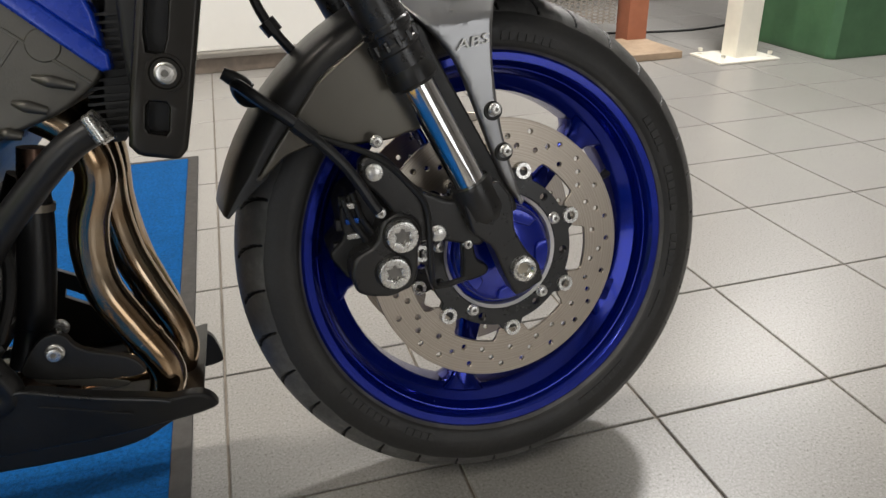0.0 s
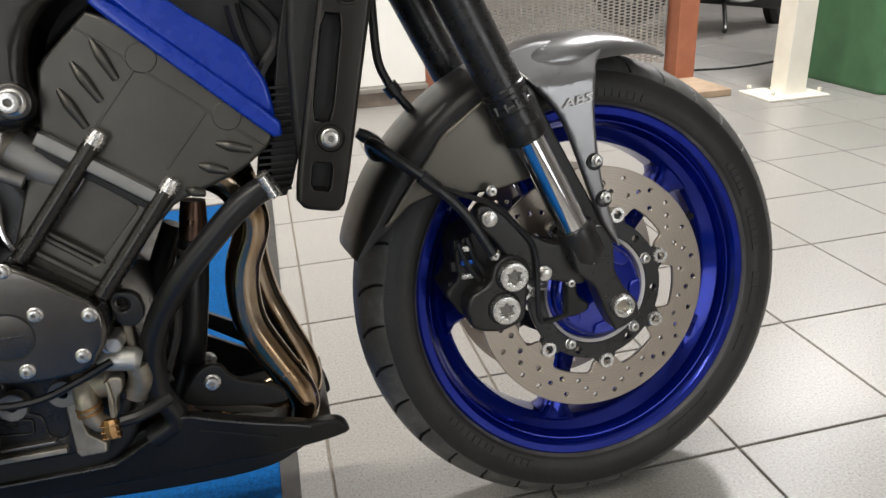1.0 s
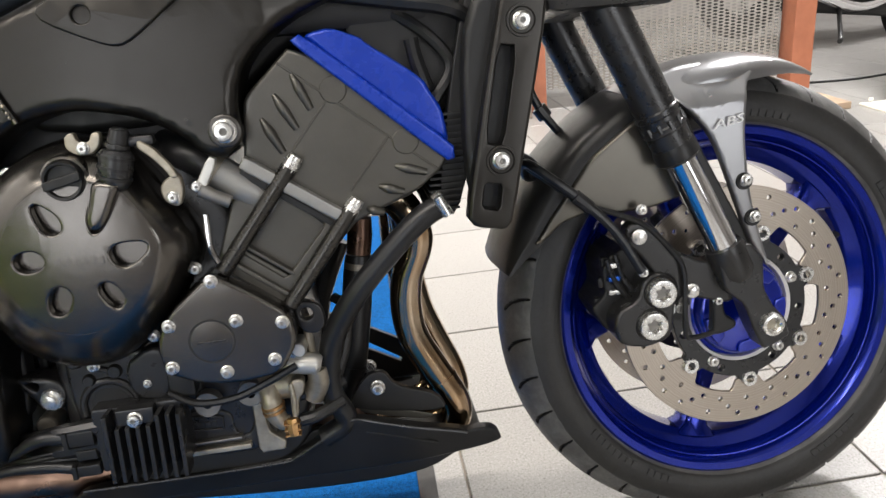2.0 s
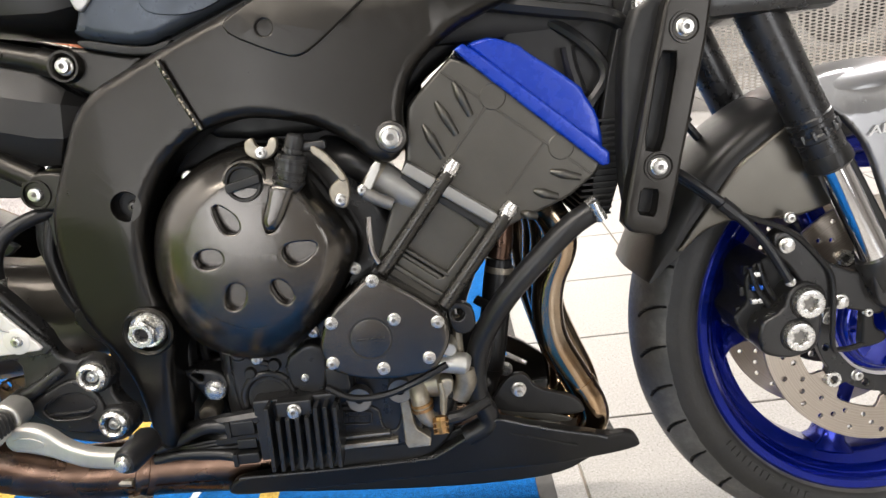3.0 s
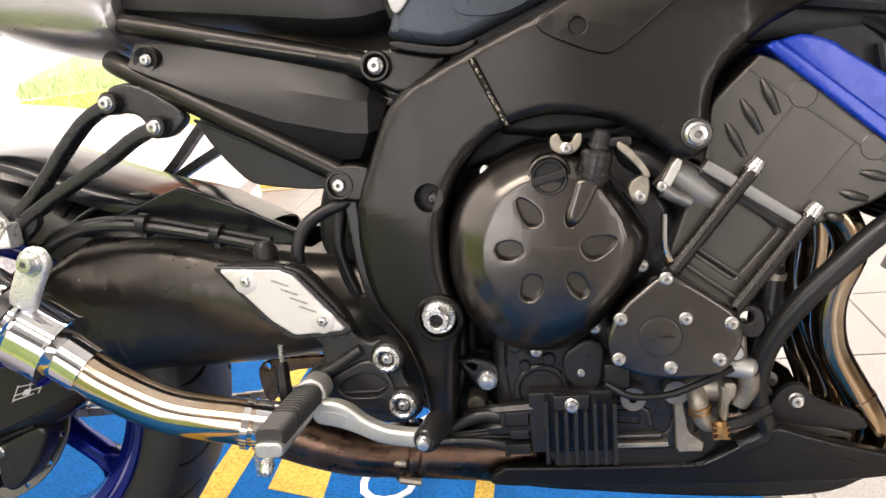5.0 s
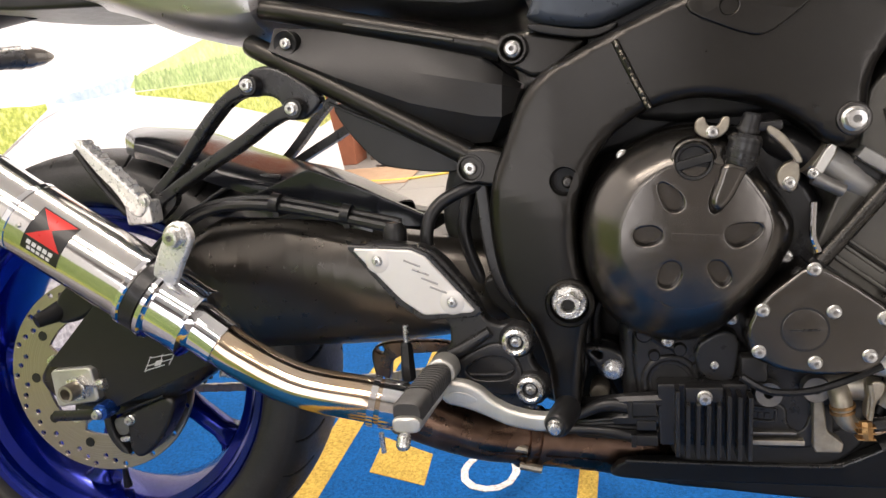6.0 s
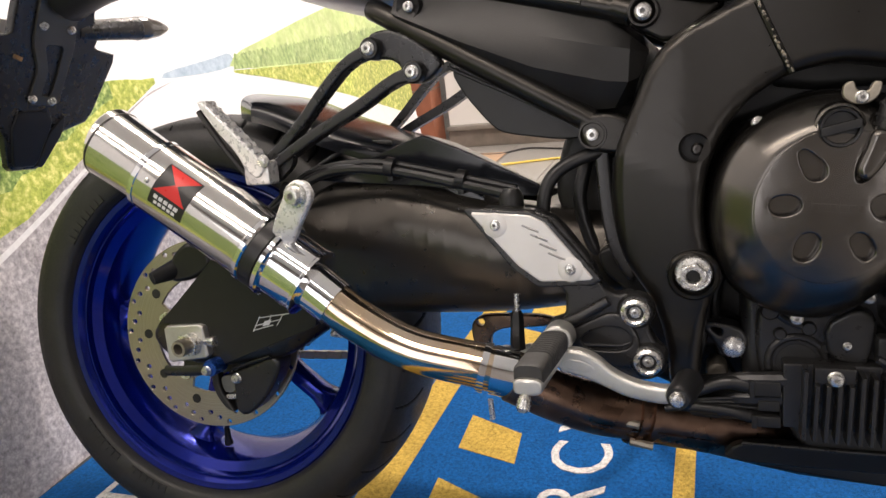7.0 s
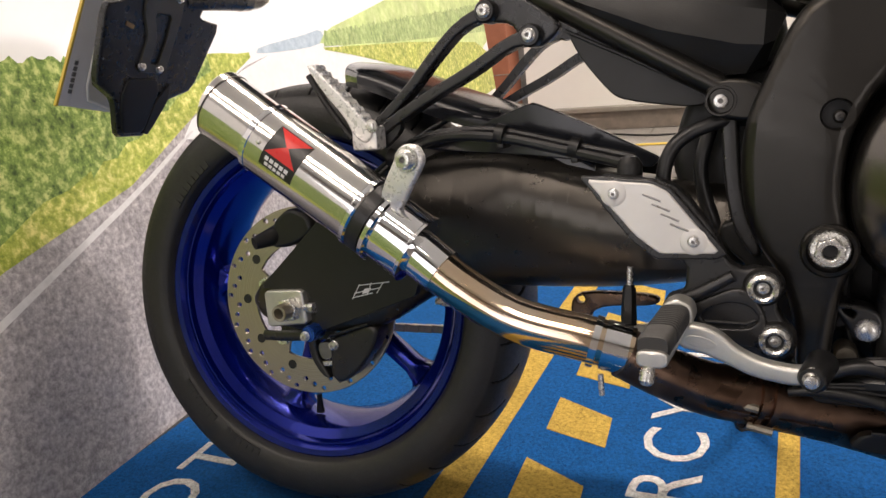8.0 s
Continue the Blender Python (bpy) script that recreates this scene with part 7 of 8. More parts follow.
seat = part("seat", loft([seat_ring(x, zl, zh, w) for x, zl, zh, w in ((0.20, 0.795, 0.86, 0.11), (0.33, 0.762, 0.84, 0.128), (0.45, 0.741, 0.82, 0.140), (0.56, 0.721, 0.80, 0.148), (0.60, 0.718, 0.80, 0.148), (0.625, 0.728, 0.79, 0.14))]), M_PLASTIC, bike, "black vinyl rider seat")
tank = part("fuel_tank", plate([(0.640, 0.756), (0.634, 0.728), (0.625, 0.712), (0.69, 0.697), (0.712, 0.703), (0.80, 0.735), (0.92, 0.790), (0.92, 0.90), (0.66, 0.88)], -0.165, 0.165, 0.012), M_SLATE, bike, "slate grey fuel tank side")
part("tank_trim", plate([(0.628, 0.712), (0.690, 0.696), (0.718, 0.703), (0.712, 0.694), (0.688, 0.688), (0.63, 0.702)], -0.158, -0.14, 0.002), M_DARK, tank)
part("tank_panel", plate([(0.69, 0.727), (0.745, 0.718), (0.80, 0.745), (0.78, 0.79), (0.71, 0.77)], -0.1665, -0.16, 0.001), M_SLATE, tank)
part("tank_wedge", plate([(0.632, 0.76), (0.637, 0.735), (0.645, 0.732), (0.668, 0.76), (0.66, 0.80), (0.63, 0.80)], -0.169, -0.15, 0.002), M_SILVER, tank)


def tail_ring(x, zl, zh, w):
    return [Vector((x, w * math.copysign(abs(math.cos(a)) ** 0.6, math.cos(a)), (zl + zh) / 2 + (zh - zl) / 2 * math.copysign(abs(math.sin(a)) ** 0.7, math.sin(a)))) for a in [2 * math.pi * k / 20 for k in range(20)]]


tail = part("tail_cowl", loft([tail_ring(x, zl, zh, w) for x, zl, zh, w in ((-0.26, 0.87, 0.91, 0.05), (-0.12, 0.845, 0.91, 0.085), (0.05, 0.812, 0.90, 0.12), (0.13, 0.785, 0.89, 0.138), (0.19, 0.757, 0.87, 0.147), (0.25, 0.738, 0.86, 0.152), (0.305, 0.729, 0.84, 0.154), (0.325, 0.734, 0.83, 0.152), (0.333, 0.748, 0.82, 0.146))]), M_TAIL, bike, "silver grey painted tail cowl")

part("under_tail", plate([(-0.22, 0.875), (-0.02, 0.835), (0.10, 0.812), (0.12, 0.80), (0.06, 0.805), (-0.05, 0.815), (-0.22, 0.845)], -0.10, 0.10, 0.006), M_PLASTIC, tail)

# ---- number plate holder and indicator ----


def on_holder(pts, off, thick, bevel=0.003, holes=(), rounds=1):
    """A sheet on the holder's slanting plane, which faces ahead; pts are (y, z), off is how far it stands proud."""
    bm = plate(pts, 0.0, thick, bevel, holes, rounds=rounds, cut=0.12)
    for v in bm.verts:
        u, t, w = v.co
        v.co = Vector((-0.295 + 0.44 * (w - 0.76) + off - t, u, w))
    return bm


pl = part("plate_holder", on_holder([(-0.085, 0.84), (-0.088, 0.789), (-0.088, 0.772), (-0.121, 0.766), (-0.118, 0.654), (-0.077, 0.629), (-0.058, 0.569), (0.001, 0.568), (0.032, 0.625), (0.088, 0.643), (0.125, 0.752), (0.074, 0.759), (0.081, 0.781), (0.063, 0.805), (0.063, 0.84)], 0.0, 0.014, 0.005), M_COVER, bike, "black plastic number plate holder")
part("holder_bracket", on_holder([(-0.050, 0.83), (0.022, 0.83), (0.027, 0.755), (0.020, 0.717), (0.012, 0.668), (-0.046, 0.670), (-0.036, 0.721), (-0.052, 0.758)], 0.005, 0.006, 0.0015, [[(-0.030, 0.758), (0.006, 0.757), (0.002, 0.715), (-0.006, 0.682), (-0.024, 0.683), (-0.016, 0.718)]]), M_HEAD, pl, "grey n-shaped holder bracket")
part("tongue_fold", on_holder([(0.001, 0.570), (0.031, 0.624), (0.030, 0.655), (0.004, 0.625), (-0.012, 0.573)], 0.005, 0.006, 0.002), M_PLASTIC, pl)
part("tongue_face", on_holder([(-0.054, 0.573), (-0.010, 0.573), (0.008, 0.64), (0.0, 0.66), (-0.06, 0.66), (-0.068, 0.632)], 0.004, 0.006, 0.003), M_PLASTIC, pl)
for y, z in ((-0.040, 0.678), (-0.003, 0.675), (-0.039, 0.784), (0.013, 0.782)):
    screw = bolt(-0.295 + 0.44 * (z - 0.76) + 0.006, y, z, 0.0072, pl)
    screw.rotation_euler = (0, 0, radians(90))
part("orange_tag", on_holder([(-0.080, 0.743), (-0.064, 0.738), (-0.065, 0.732), (-0.081, 0.737)], 0.002, 0.003, 0.0005, rounds=0), M_BRASS, pl)
part("holder_arm", tube([(-0.10, 0.0, 0.86), (-0.20, 0.0, 0.85), (-0.27, 0.0, 0.83)], 0.04, 16), M_PLASTIC, pl)
part("number_plate", on_holder([(-0.106, 0.80), (-0.131, 0.624), (-0.017, 0.609), (-0.01, 0.80)], -0.062, 0.003, 0.001, rounds=0), M_WHITE, pl, "dusty white number plate behind the holder")
part("plate_edge", on_holder([(-0.110, 0.80), (-0.135, 0.624), (-0.131, 0.622), (-0.106, 0.80)], -0.062, 0.006, 0.0008, rounds=0), M_YCABLE, pl, "yellow edge")
part("plate_fold", on_holder([(-0.075, 0.80), (-0.088, 0.632), (-0.017, 0.609), (-0.01, 0.80)], -0.057, 0.004, 0.003), M_GUARD, pl)
for k in range(6):
    part("print_bar", on_holder([(-0.112 - 0.0009 * k, 0.690 - 0.0085 * k), (-0.105 - 0.0009 * k, 0.689 - 0.0085 * k), (-0.106 - 0.0009 * k, 0.683 - 0.0085 * k), (-0.113 - 0.0009 * k, 0.684 - 0.0085 * k)], -0.0612, 0.001, 0.0002, rounds=0), M_GREY, pl)
ind = part("indicator", tube([(-0.30, 0.04, 0.785), (-0.290, 0.09, 0.790), (-0.287, 0.135, 0.795), (-0.286, 0.165, 0.798)], [0.017, 0.0175, 0.019, 0.020], 18), M_COVER, bike, "black rear indicator stalk")
part("lens", tube([(-0.286, 0.165, 0.798), (-0.285, 0.185, 0.800), (-0.283, 0.215, 0.802), (-0.282, 0.238, 0.804), (-0.282, 0.242, 0.804)], [0.0205, 0.0205, 0.015, 0.006, 0.001], 20, 5), M_AMBER, ind, "smoked indicator lens")
# side stand on the far side
stand = part("side_stand", tube([(0.66, 0.13, 0.27), (0.62, 0.20, 0.16), (0.57, 0.285, 0.055)], [0.013, 0.012, 0.011], 12), M_ENGINE, bike, "black side stand")
part("stand_foot", tube([(0.572, 0.280, 0.053), (0.568, 0.287, 0.046)], [0.024, 0.024], 14, smooth=False), M_ENGINE, stand)
# steering head, lamp and bars above
headset = part("steering_head", block(1.13, 1.30, -0.14, 0.14, 0.80, 0.85, 0.02), M_ENGINE, bike, "black fork yoke")
part("lower_yoke", block(1.22, 1.36, -0.135, 0.135, 0.665, 0.70, 0.012), M_ENGINE, headset)
part("headlamp", loft([tail_ring(x, 0.84 - r, 0.84 + r, r * 1.1) for x, r in ((1.30, 0.06), (1.36, 0.10), (1.42, 0.09), (1.45, 0.05))]), M_PLASTIC, headset)
part("handlebar", tube([(1.12, -0.38, 0.99), (1.17, -0.22, 1.0), (1.22, -0.1, 0.97), (1.22, 0.1, 0.97), (1.17, 0.22, 1.0), (1.12, 0.38, 0.99)], 0.012, 12), M_ENGINE, headset)

# ---- the room ----
P_T = 0.2925
TX0, TY0 = 1.704, -0.027
floor = solid("floor", block(-3.2, 6.6, -3.6, 6.0, -0.12, -0.004, 0), M_GROUT, "floor of grey speckled tiles with brownish joints", "floor", "structure")


def wall(name, x0, x1, y0, y1, z1=3.0):
    return solid(name, block(x0, x1, y0, y1, -0.004, z1, 0), M_SHOP, "plain grey painted wall", "wall", "structure")


wall("wall_north", -3.2, 6.6, 5.9, 6.0)
south = thing("wall_south", "plain grey painted wall with two wide shop windows", "wall", kind="structure")
for x0, x1, z0, z1 in ((-3.2, -2.6, -0.004, 3.0), (0.3, 2.0, -0.004, 3.0), (3.6, 6.6, -0.004, 3.0), (-2.6, 0.3, -0.004, 0.25), (-2.6, 0.3, 2.4, 3.0), (2.0, 3.6, -0.004, 0.25), (2.0, 3.6, 2.4, 3.0)):
    part("wall_piece", block(x0, x1, -3.6, -3.5, z0, z1, 0), M_SHOP, south)
for x in (-2.6, -1.15, 0.3, 2.0, 3.6):
    part("mullion", block(x - 0.04, x + 0.04, -3.56, -3.46, 0.25, 2.4, 0.004), M_PLASTIC, south)
for x0, x1 in ((-2.56, 0.26), (2.04, 3.56)):
    for z in (0.28, 1.75, 2.37):
        part("transom", block(x0, x1, -3.555, -3.465, z - 0.03, z + 0.03, 0.004), M_PLASTIC, south)
wall("wall_west", -3.2, -3.1, -3.5, 5.9)
wall("wall_east", 6.5, 6.6, -3.5, 5.9)
solid("ceiling", block(-3.2, 6.6, -3.6, 6.0, 3.0, 3.1, 0), M_CEIL, "plain white ceiling", "ceiling", "structure")

# low white partition with its skirting behind the bike
part_wall = thing("partition_wall", "white partition wall with a grey-brown wooden skirting", "wall", kind="structure")
part("panel", block(-0.75, 0.62, 3.12, 3.20, 0.10, 1.6, 0.004), M_WALL, part_wall)
part("skirting", block(-0.75, 0.62, 3.09, 3.12, 0.0, 0.10, 0.004), M_SKIRT, part_wall)
part("ledge", block(-0.75, 0.62, 3.06, 3.12, 0.10, 0.125, 0.004), M_MESH, part_wall)
part("return", block(0.62, 0.70, 2.50, 3.20, 0.0, 1.6, 0.004), M_WALL, part_wall)
part("panel", block(0.62, 1.80, 2.48, 2.56, 0.085, 1.6, 0.004), M_WALL, part_wall)
part("skirting", block(0.62, 1.80, 2.455, 2.48, 0.0, 0.062, 0.004), M_SKIRT, part_wall)
part("ledge", block(0.62, 1.80, 2.43, 2.48, 0.064, 0.085, 0.004), M_MESH, part_wall)

# display rack: terracotta posts with a perforated sheet
rack = thing("display_rack", "perforated grey steel rack with terracotta painted posts", "rack")
PA, PB = Vector((1.85, 2.62)), Vector((2.97, 2.33))
for p in (PA, PB):
    part("post", block(p.x - 0.048, p.x + 0.048, p.y - 0.055, p.y + 0.055, 0.0, 1.5, 0.004), M_TERRA, rack, "terracotta painted steel post")
part("base_board", block(2.62, 3.02, 1.98, 2.32, 0.001, 0.03, 0.003), M_BOARD, rack, "worn wooden base board")
d2 = (PB - PA).normalized()
n2 = Vector((-d2.y, d2.x))
length = (PB - PA).length - 0.13
pitch_x, pitch_z = 0.026, 0.014
cols, rws = int(length / pitch_x), 62
verts, faces = [], []


def hexcell(cx, cz):
    """A frame of six bars round an oblong hole."""
    base = len(verts)
    for r in (1.0, 0.62):
        for a, b in ((0.5, 0.0), (0.25, 0.5), (-0.25, 0.5), (-0.5, 0.0), (-0.25, -0.5), (0.25, -0.5)):
            verts.append((cx + a * pitch_x * 1.34 * r, cz + b * pitch_z * r))
    for k in range(6):
        j = (k + 1) % 6
        faces.append((base + k, base + j, base + 6 + j, base + 6 + k))


for i in range(cols):
    for j in range(rws):
        hexcell((i + 0.5) * pitch_x, 0.10 + pitch_z * (j + (0.5 if i % 2 else 0.0)))
me = bpy.data.meshes.new("perforated_sheet")
me.from_pydata([(PA.x + d2.x * (0.065 + u), PA.y + d2.y * (0.065 + u), w) for u, w in verts], [], faces)
me.materials.append(M_MESH)
ps = new("perforated_sheet", me)
ps.parent = rack
tagged(ps, "perforated grey steel sheet", kind="stuff")
mod = ps.modifiers.new("thickness", "SOLIDIFY")
mod.thickness = 0.002

# white post with its foot plate
wp = thing("white_post", "cream-white steel post on a foot plate", "post")
part("shaft", block(3.19, 3.29, 1.86, 1.96, 0.008, 2.6, 0.004), M_CREAM, wp)
part("foot_plate", block(3.08, 3.36, 1.80, 2.02, 0.0, 0.010, 0.003), M_CREAM, wp)
for x, y in ((3.11, 1.83), (3.33, 1.83), (3.11, 1.99), (3.33, 1.99)):
    part("anchor_bolt", lathe([(0.0, 0.0), (0.009, 0.0), (0.010, -0.004), (0.010, -0.012)], 6), M_CREAM, wp).matrix_local = pose(x, y, 0.022, 90, 0, 0) @ pose(0, 0, 0, 180, 0, 0)

# green bin
gb = thing("green_bin", "dark green plastic waste bin", "bin")
ring = lambda s, z: [Vector((3.86 + s * x, 2.02 + s * y, z)) for x, y in ((-0.36, -0.30), (-0.33, -0.33), (0.33, -0.33), (0.36, -0.30), (0.36, 0.30), (0.33, 0.33), (-0.33, 0.33), (-0.36, 0.30))]
part("body", loft([ring(0.90, 0.0), ring(0.92, 0.02), ring(1.0, 0.75), ring(1.04, 0.76), ring(1.04, 0.80)]), M_BIN, gb)
part("rim", loft([ring(1.05, 0.78), ring(1.07, 0.785), ring(1.07, 0.82), ring(1.05, 0.825)]), M_BIN, gb)

# another motorcycle further back
mb = thing("parked_motorcycle", "dark motorcycle parked on its side stand behind the posts", "motorcycle", m=pose(4.0, 3.68, 0, 0, 8, 12))
for x in (-0.72, 0.72):
    w = part("wheel", lathe([(0.21, -0.04), (0.225, -0.05), (0.27, -0.06), (0.30, -0.03), (0.305, 0.0), (0.30, 0.03), (0.27, 0.06), (0.225, 0.05), (0.21, 0.04)], 48, closed=True), M_TYRE_R, mb, at=(x, 0, 0.305))
    part("rim", lathe([(0.17, -0.03), (0.215, -0.045), (0.215, 0.045), (0.17, 0.03)], 40, closed=True), M_ENGINE, w)
    for k in range(5):
        a = 2 * math.pi * k / 5
        part("spoke", tube([(0.02 * math.cos(a), 0, 0.02 * math.sin(a)), (0.18 * math.cos(a), 0, 0.18 * math.sin(a))], 0.012, 8, smooth=False), M_ENGINE, w)
part("engine", block(-0.32, 0.30, -0.2, 0.2, 0.25, 0.62, 0.06), M_ENGINE, mb)
part("belly", block(-0.35, 0.45, -0.17, 0.17, 0.17, 0.30, 0.04), M_DARK, mb)
part("exhaust", tube([(0.3, -0.17, 0.3), (0.0, -0.19, 0.22), (-0.4, -0.2, 0.3), (-0.75, -0.22, 0.42)], [0.025, 0.03, 0.05, 0.05], 14), M_CHROME, mb)
part("clutch_case", lathe([(0.0, -0.25), (0.09, -0.25), (0.11, -0.22), (0.11, -0.18)], 28, 0.02, 0.42), M_CASE, mb)
part("tank", loft([tail_ring(x, zl, zh, w) for x, zl, zh, w in ((-0.25, 0.70, 0.80, 0.1), (0.0, 0.66, 0.98, 0.16), (0.3, 0.66, 0.98, 0.17), (0.42, 0.72, 0.9, 0.1))]), M_SLATE, mb)
part("seat", block(-0.75, -0.2, -0.12, 0.12, 0.76, 0.86, 0.03), M_COVER, mb)
part("swingarm", tube([(-0.25, -0.1, 0.38), (-0.72, -0.12, 0.31)], 0.03, 10, smooth=False), M_ENGINE, mb)
for y in (-0.1, 0.1):
    part("fork", tube([(0.72, y, 0.31), (0.48, y, 0.92)], 0.025, 12, smooth=False), M_CHROME, mb)
part("stand", tube([(-0.1, -0.12, 0.28), (-0.16, -0.26, 0.05), (-0.2, -0.3, 0.02)], 0.014, 10), M_ENGINE, mb)

# terracotta column and cardboard by the partition, cables on the floor
col = thing("brown_column", "terracotta painted steel column by the partition", "column")
part("shaft", block(-0.98, -0.80, 3.0, 3.18, 0.0, 2.4, 0.006), M_TERRA, col)
for k in range(3):
    part("band", block(-0.985, -0.795, 2.995, 3.185, 0.2 + 0.14 * k, 0.206 + 0.14 * k, 0.001), M_SKIRT, col)
solid("cardboard_sheet", block(-0.95, -0.35, 2.45, 2.85, 0.0, 0.006, 0.001), M_CARD, "flat brown cardboard sheet lying on the floor", "cardboard")
cable = solid("yellow_cable", tube([(-0.75, 2.55, 0.012), (-0.4, 2.5, 0.006), (0.0, 2.62, 0.006), (0.5, 2.58, 0.006)], 0.006, 8), M_YCABLE, "thin yellow cable on the floor", "cable")
solid("black_cable", tube([(-0.65, 2.9, 0.005), (-0.4, 2.8, 0.005), (-0.25, 2.92, 0.005), (0.0, 2.85, 0.005), (0.4, 2.95, 0.005)], 0.005, 8), M_RUBBER, "thin black cable lying loose on the floor", "cable")
solid("black_cable", tube([(2.9, 2.6, 0.005), (3.4, 2.5, 0.005), (3.9, 2.62, 0.005), (4.6, 2.7, 0.005)], 0.006, 8), M_RUBBER, "long black cable across the floor", "cable")

# ---- carpet with road markings and letters ----
carpet = solid("carpet", block(-0.445, 1.045, -2.4, 1.35, 0.0, 0.007, 0.002), M_CARPET, "bright blue printed carpet with yellow dashes and white letters", "carpet")
part("edging", block(1.045, 1.072, -2.42, 1.37, 0.0, 0.005, 0.001), M_CEDGE, carpet, "dark rubber edging")
part("edging", block(-0.462, -0.445, -2.42, 1.37, 0.0, 0.006, 0.001), M_CEDGE, carpet, "dark rubber edging")
part("edging", block(-0.445, 1.045, 1.35, 1.37, 0.0, 0.005, 0.001), M_CEDGE, carpet, "dark rubber edging")


def inlay(pts, mat, label=""):
    bm = bmesh.new()
    vs = [bm.verts.new((x, y, 0.0078)) for x, y in pts]
    bm.faces.new(vs)
    made = bmesh.ops.extrude_face_region(bm, geom=bm.faces[:])
    for v in made["geom"]:
        if isinstance(v, bmesh.types.BMVert):
            v.co.z = 0.006
    return part("inlay", bm, mat, carpet, label)


for k in range(-4, 7):
    y = 0.204 + 0.196 * k
    inlay([(0.252, y - 0.036), (0.246, y + 0.072), (0.352, y + 0.022), (0.360, y - 0.068)], M_CYELLOW, "yellow dash")
for x0, x1 in ((0.612, 0.643), (0.128, 0.186)):
    inlay([(x0, -2.4), (x1, -2.4), (x1, 1.35), (x0, 1.35)], M_CYELLOW, "yellow line")
for word, x, y, step in (("MOTORCYCLES", 0.470, -0.395, 0.113), ("MOTO", -0.277, -0.29, 0.113)):
    for k, ch_ in enumerate(word):
        bm = letters(ch_, 0.145, 0.0012)
        moved(bm, pose(x, y + step * k, 0.0076, 0, 0, 90))
        part("letter", bm, M_CWHITE, carpet, "white letter in the carpet")

# ---- printed road picture on a leaning panel ----
mural = thing("mural_panel", "large printed panel of a country road between green hills", "mural", m=Matrix())


def on_mural(y, z, off=0.0):
    return Vector((-0.452 - 0.07 * y - 0.10 * z + (0.3 * off if off > 0 else off), y, z))


def ink(name, pts, mat, off, label="", rounds=1, jag=0.0):
    """A flat printed area; pts are (y, z) on the panel."""
    p2 = chaikin([Vector(p) for p in pts], rounds, 0.2) if rounds else [Vector(p) for p in pts]
    bm = bmesh.new()
    rng = random.Random(len(pts) * 7 + int(off * 1e5))
    vs = [bm.verts.new(on_mural(q.x, q.y + (rng.uniform(-jag, jag) if jag else 0), off)) for q in p2]
    edges = [bm.edges.new((vs[i], vs[(i + 1) % len(vs)])) for i in range(len(vs))]
    bmesh.ops.triangle_fill(bm, edges=edges, use_beauty=True)
    return part(name, bm, mat, mural, label)


bm = bmesh.new()
ring0 = [on_mural(y, z, o) for o in (0.0, -0.012) for y, z in ((-2.3, 0.0), (2.40, 0.0), (2.40, 1.9), (-2.3, 1.9))]
v = [bm.verts.new(p) for p in ring0]
for f in ((0, 1, 2, 3), (7, 6, 5, 4), (0, 4, 5, 1), (1, 5, 6, 2), (2, 6, 7, 3), (3, 7, 4, 0)):
    bm.faces.new([v[i] for i in f])
part("panel", bm, M_SKY, mural, "printed pale sky")


def rough_line(p0, p1, n, amp, seed):
    rng = random.Random(seed)
    return [(p0[0] + (p1[0] - p0[0]) * i / n, p0[1] + (p1[1] - p0[1]) * i / n + rng.uniform(-amp, amp)) for i in range(n + 1)]


ink("road", [(-1.45, 0.0), (2.40, 0.0), (2.40, 0.30), (1.145, 0.600), (0.87, 0.650), (0.60, 0.655), (0.346, 0.571), (0.10, 0.466), (-0.204, 0.404), (-0.55, 0.29)], M_ASPHALT, 0.001, "printed grey road")
ink("far_road", [(0.24, 0.524), (0.60, 0.655), (0.87, 0.650), (1.145, 0.600), (2.40, 0.30), (2.40, 0.05), (1.2, 0.30), (0.6, 0.44), (0.4, 0.49)], M_FARROAD, 0.0016, "printed pale far road")
ink("verge", [(-2.3, 0.0), (-1.45, 0.0), (-0.55, 0.28), (-0.204, 0.400), (0.10, 0.462), (0.346, 0.567), (0.575, 0.655), *reversed(rough_line((-2.3, 0.80), (0.575, 0.665), 60, 0.006, 3))], M_GRASS, 0.0022, "printed yellow-green verge", rounds=0)
ink("scrub", [(-2.3, 0.10), (-1.4, 0.12), *rough_line((-0.55, 0.36), (0.02, 0.50), 10, 0.012, 5), *rough_line((0.02, 0.50), (0.42, 0.645), 12, 0.008, 8), *reversed(rough_line((-2.3, 0.90), (0.42, 0.672), 260, 0.007, 4))], M_SCRUB, 0.0028, "printed bushes", rounds=0)
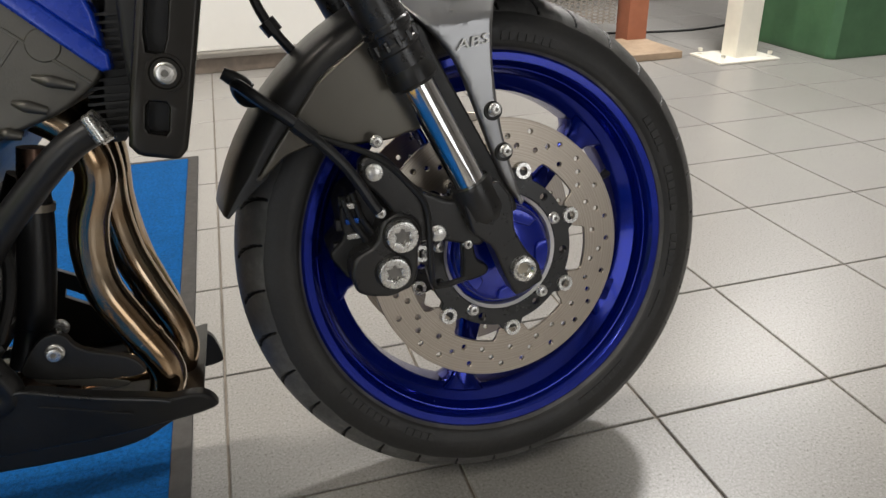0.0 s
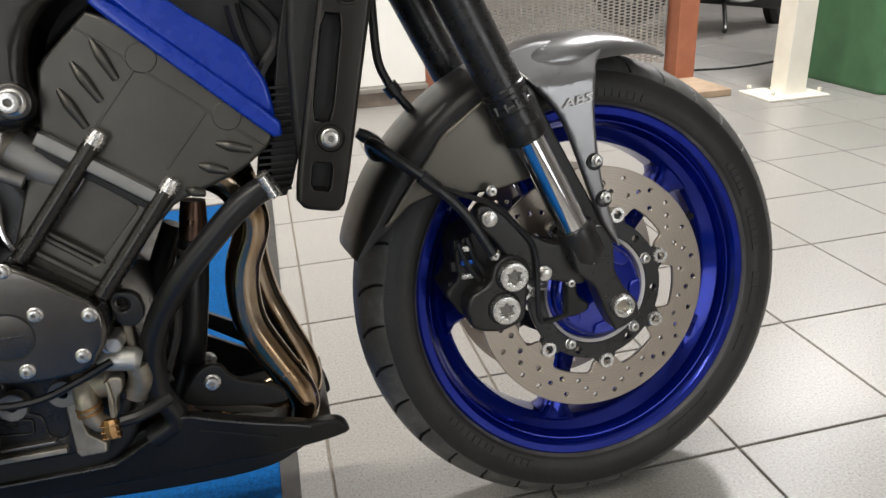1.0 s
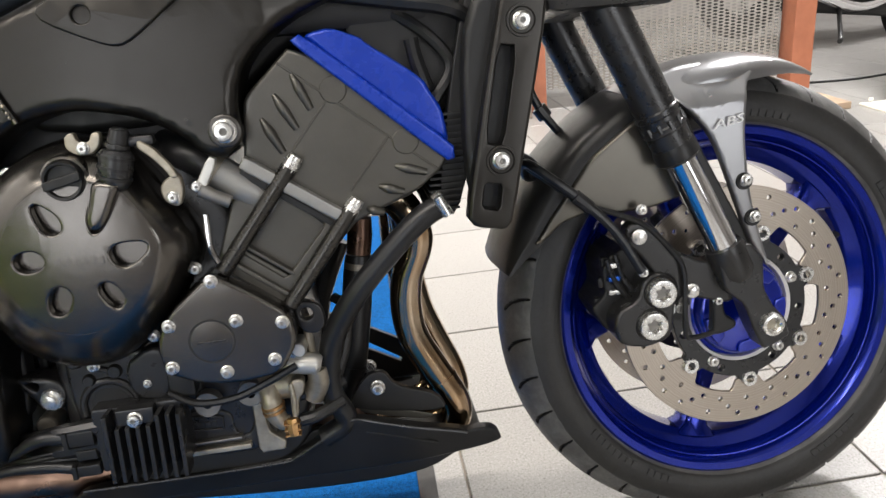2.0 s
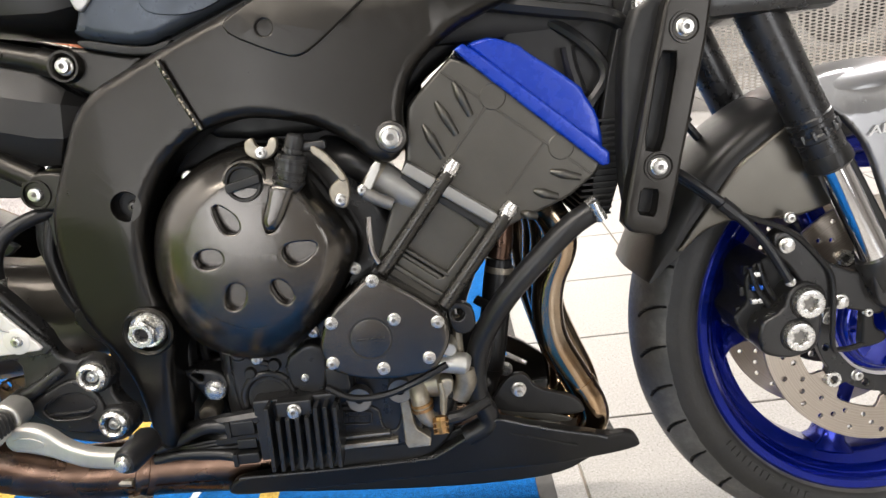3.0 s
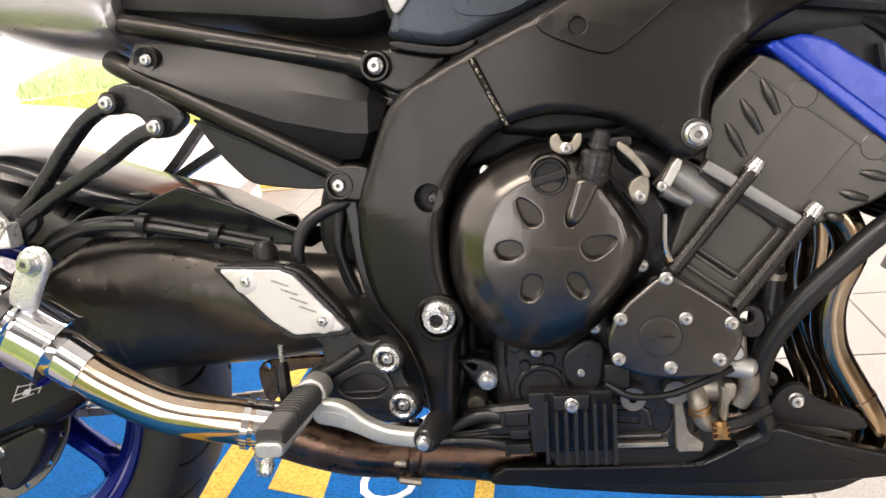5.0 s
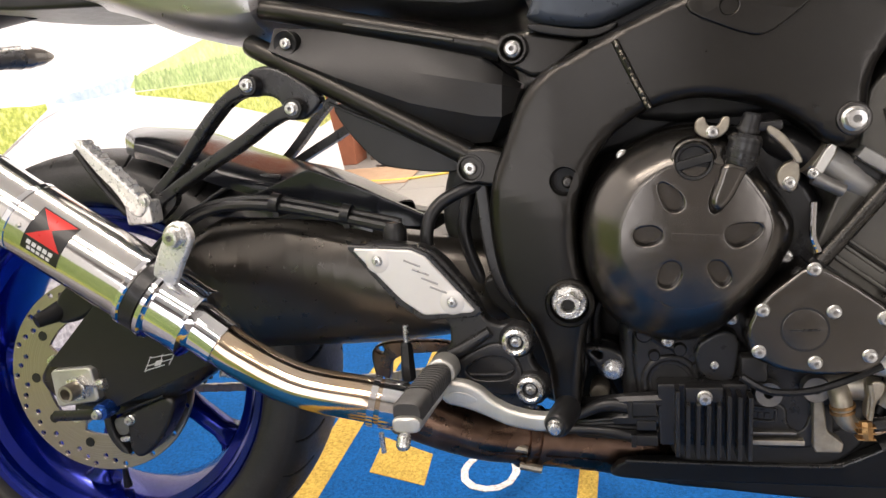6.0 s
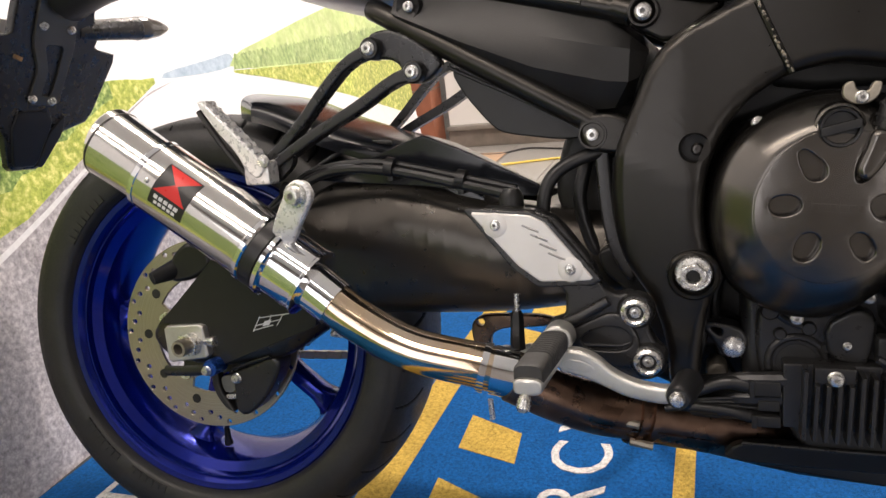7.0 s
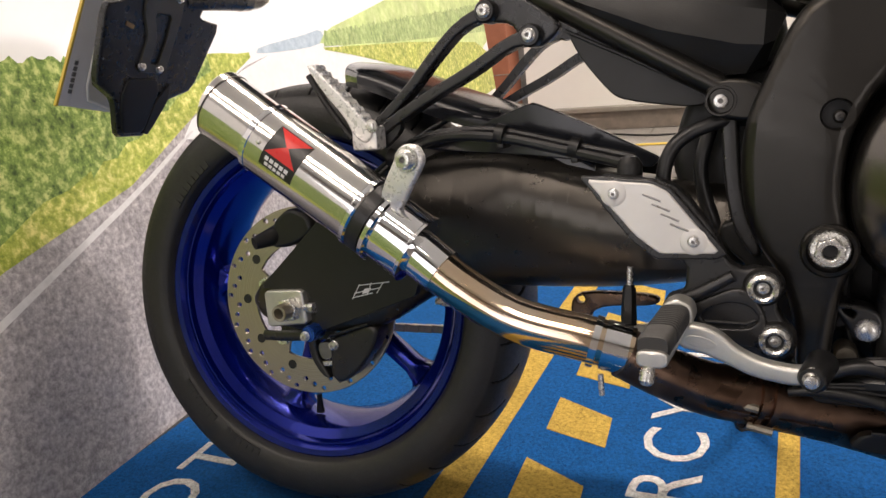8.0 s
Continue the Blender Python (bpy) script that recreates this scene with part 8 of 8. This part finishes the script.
ink("road_line", [(-0.55, 0.225), (-0.231, 0.335), (0.11, 0.452), (0.30, 0.530), (0.31, 0.527), (0.12, 0.444), (-0.22, 0.325), (-0.55, 0.205)], M_LINE, 0.0022, "printed white line")
ink("far_hill", [(0.60, 0.660), (0.62, 0.676), (0.84, 0.690), (0.93, 0.700), (0.95, 0.665), (0.84, 0.655)], M_FARBLUE, 0.0016, "printed blue far hills")
ink("hill", [(0.90, 0.655), (0.96, 0.695), (1.15, 0.725), (1.45, 0.775), (1.9, 0.84), (2.40, 0.87), (2.40, 0.48), (1.6, 0.60)], M_HILL, 0.0022, "printed green hill")
ink("right_verge", [(0.88, 0.652), (1.1, 0.640), (1.6, 0.615), (2.40, 0.55), (2.40, 0.29), (1.6, 0.505), (1.145, 0.604)], M_GRASS, 0.0028, "printed grass")
ink("tree_line", [(0.93, 0.652), *rough_line((0.95, 0.690), (2.40, 0.72), 190, 0.007, 6), (2.40, 0.60), (1.5, 0.625)], M_TREES, 0.0034, "printed trees", rounds=0)

# ---- floor tiles ----
tile_bm = block(0.0015, P_T - 0.0025, 0.0015, P_T - 0.0025, -0.010, 0.0, 0.0012, seg=1)
TILE = finish(tile_bm, "tile", M_TILE)
rest = []
count = 0
for i in range(-16, 17):
    for j in range(-12, 21):
        x, y = TX0 + i * P_T, TY0 + j * P_T
        if x + P_T < -3.05 or x > 6.45 or y + P_T < -3.45 or y > 5.85:
            continue
        if -0.42 < x and x + P_T < 1.02 and -2.4 < y and y + P_T < 1.34:
            continue
        if x > -1.0 and y > -0.9 and y < 3.3 and x < 4.3 and count < 300:
            ob = new("tile", TILE)
            ob.parent = floor
            ob.location = (x, y, 0.0)
            count += 1
        else:
            rest.append((x, y))
bm = bmesh.new()
for x, y in rest:
    g = 0.002
    vs = [bm.verts.new((x + a, y + b, 0.0)) for a, b in ((g, g), (P_T - g, g), (P_T - g, P_T - g), (g, P_T - g))]
    bm.faces.new(vs)
far = part("far_tiles", bm, M_TILE, floor)
tagged(far, "grey speckled floor tiles", kind="stuff")
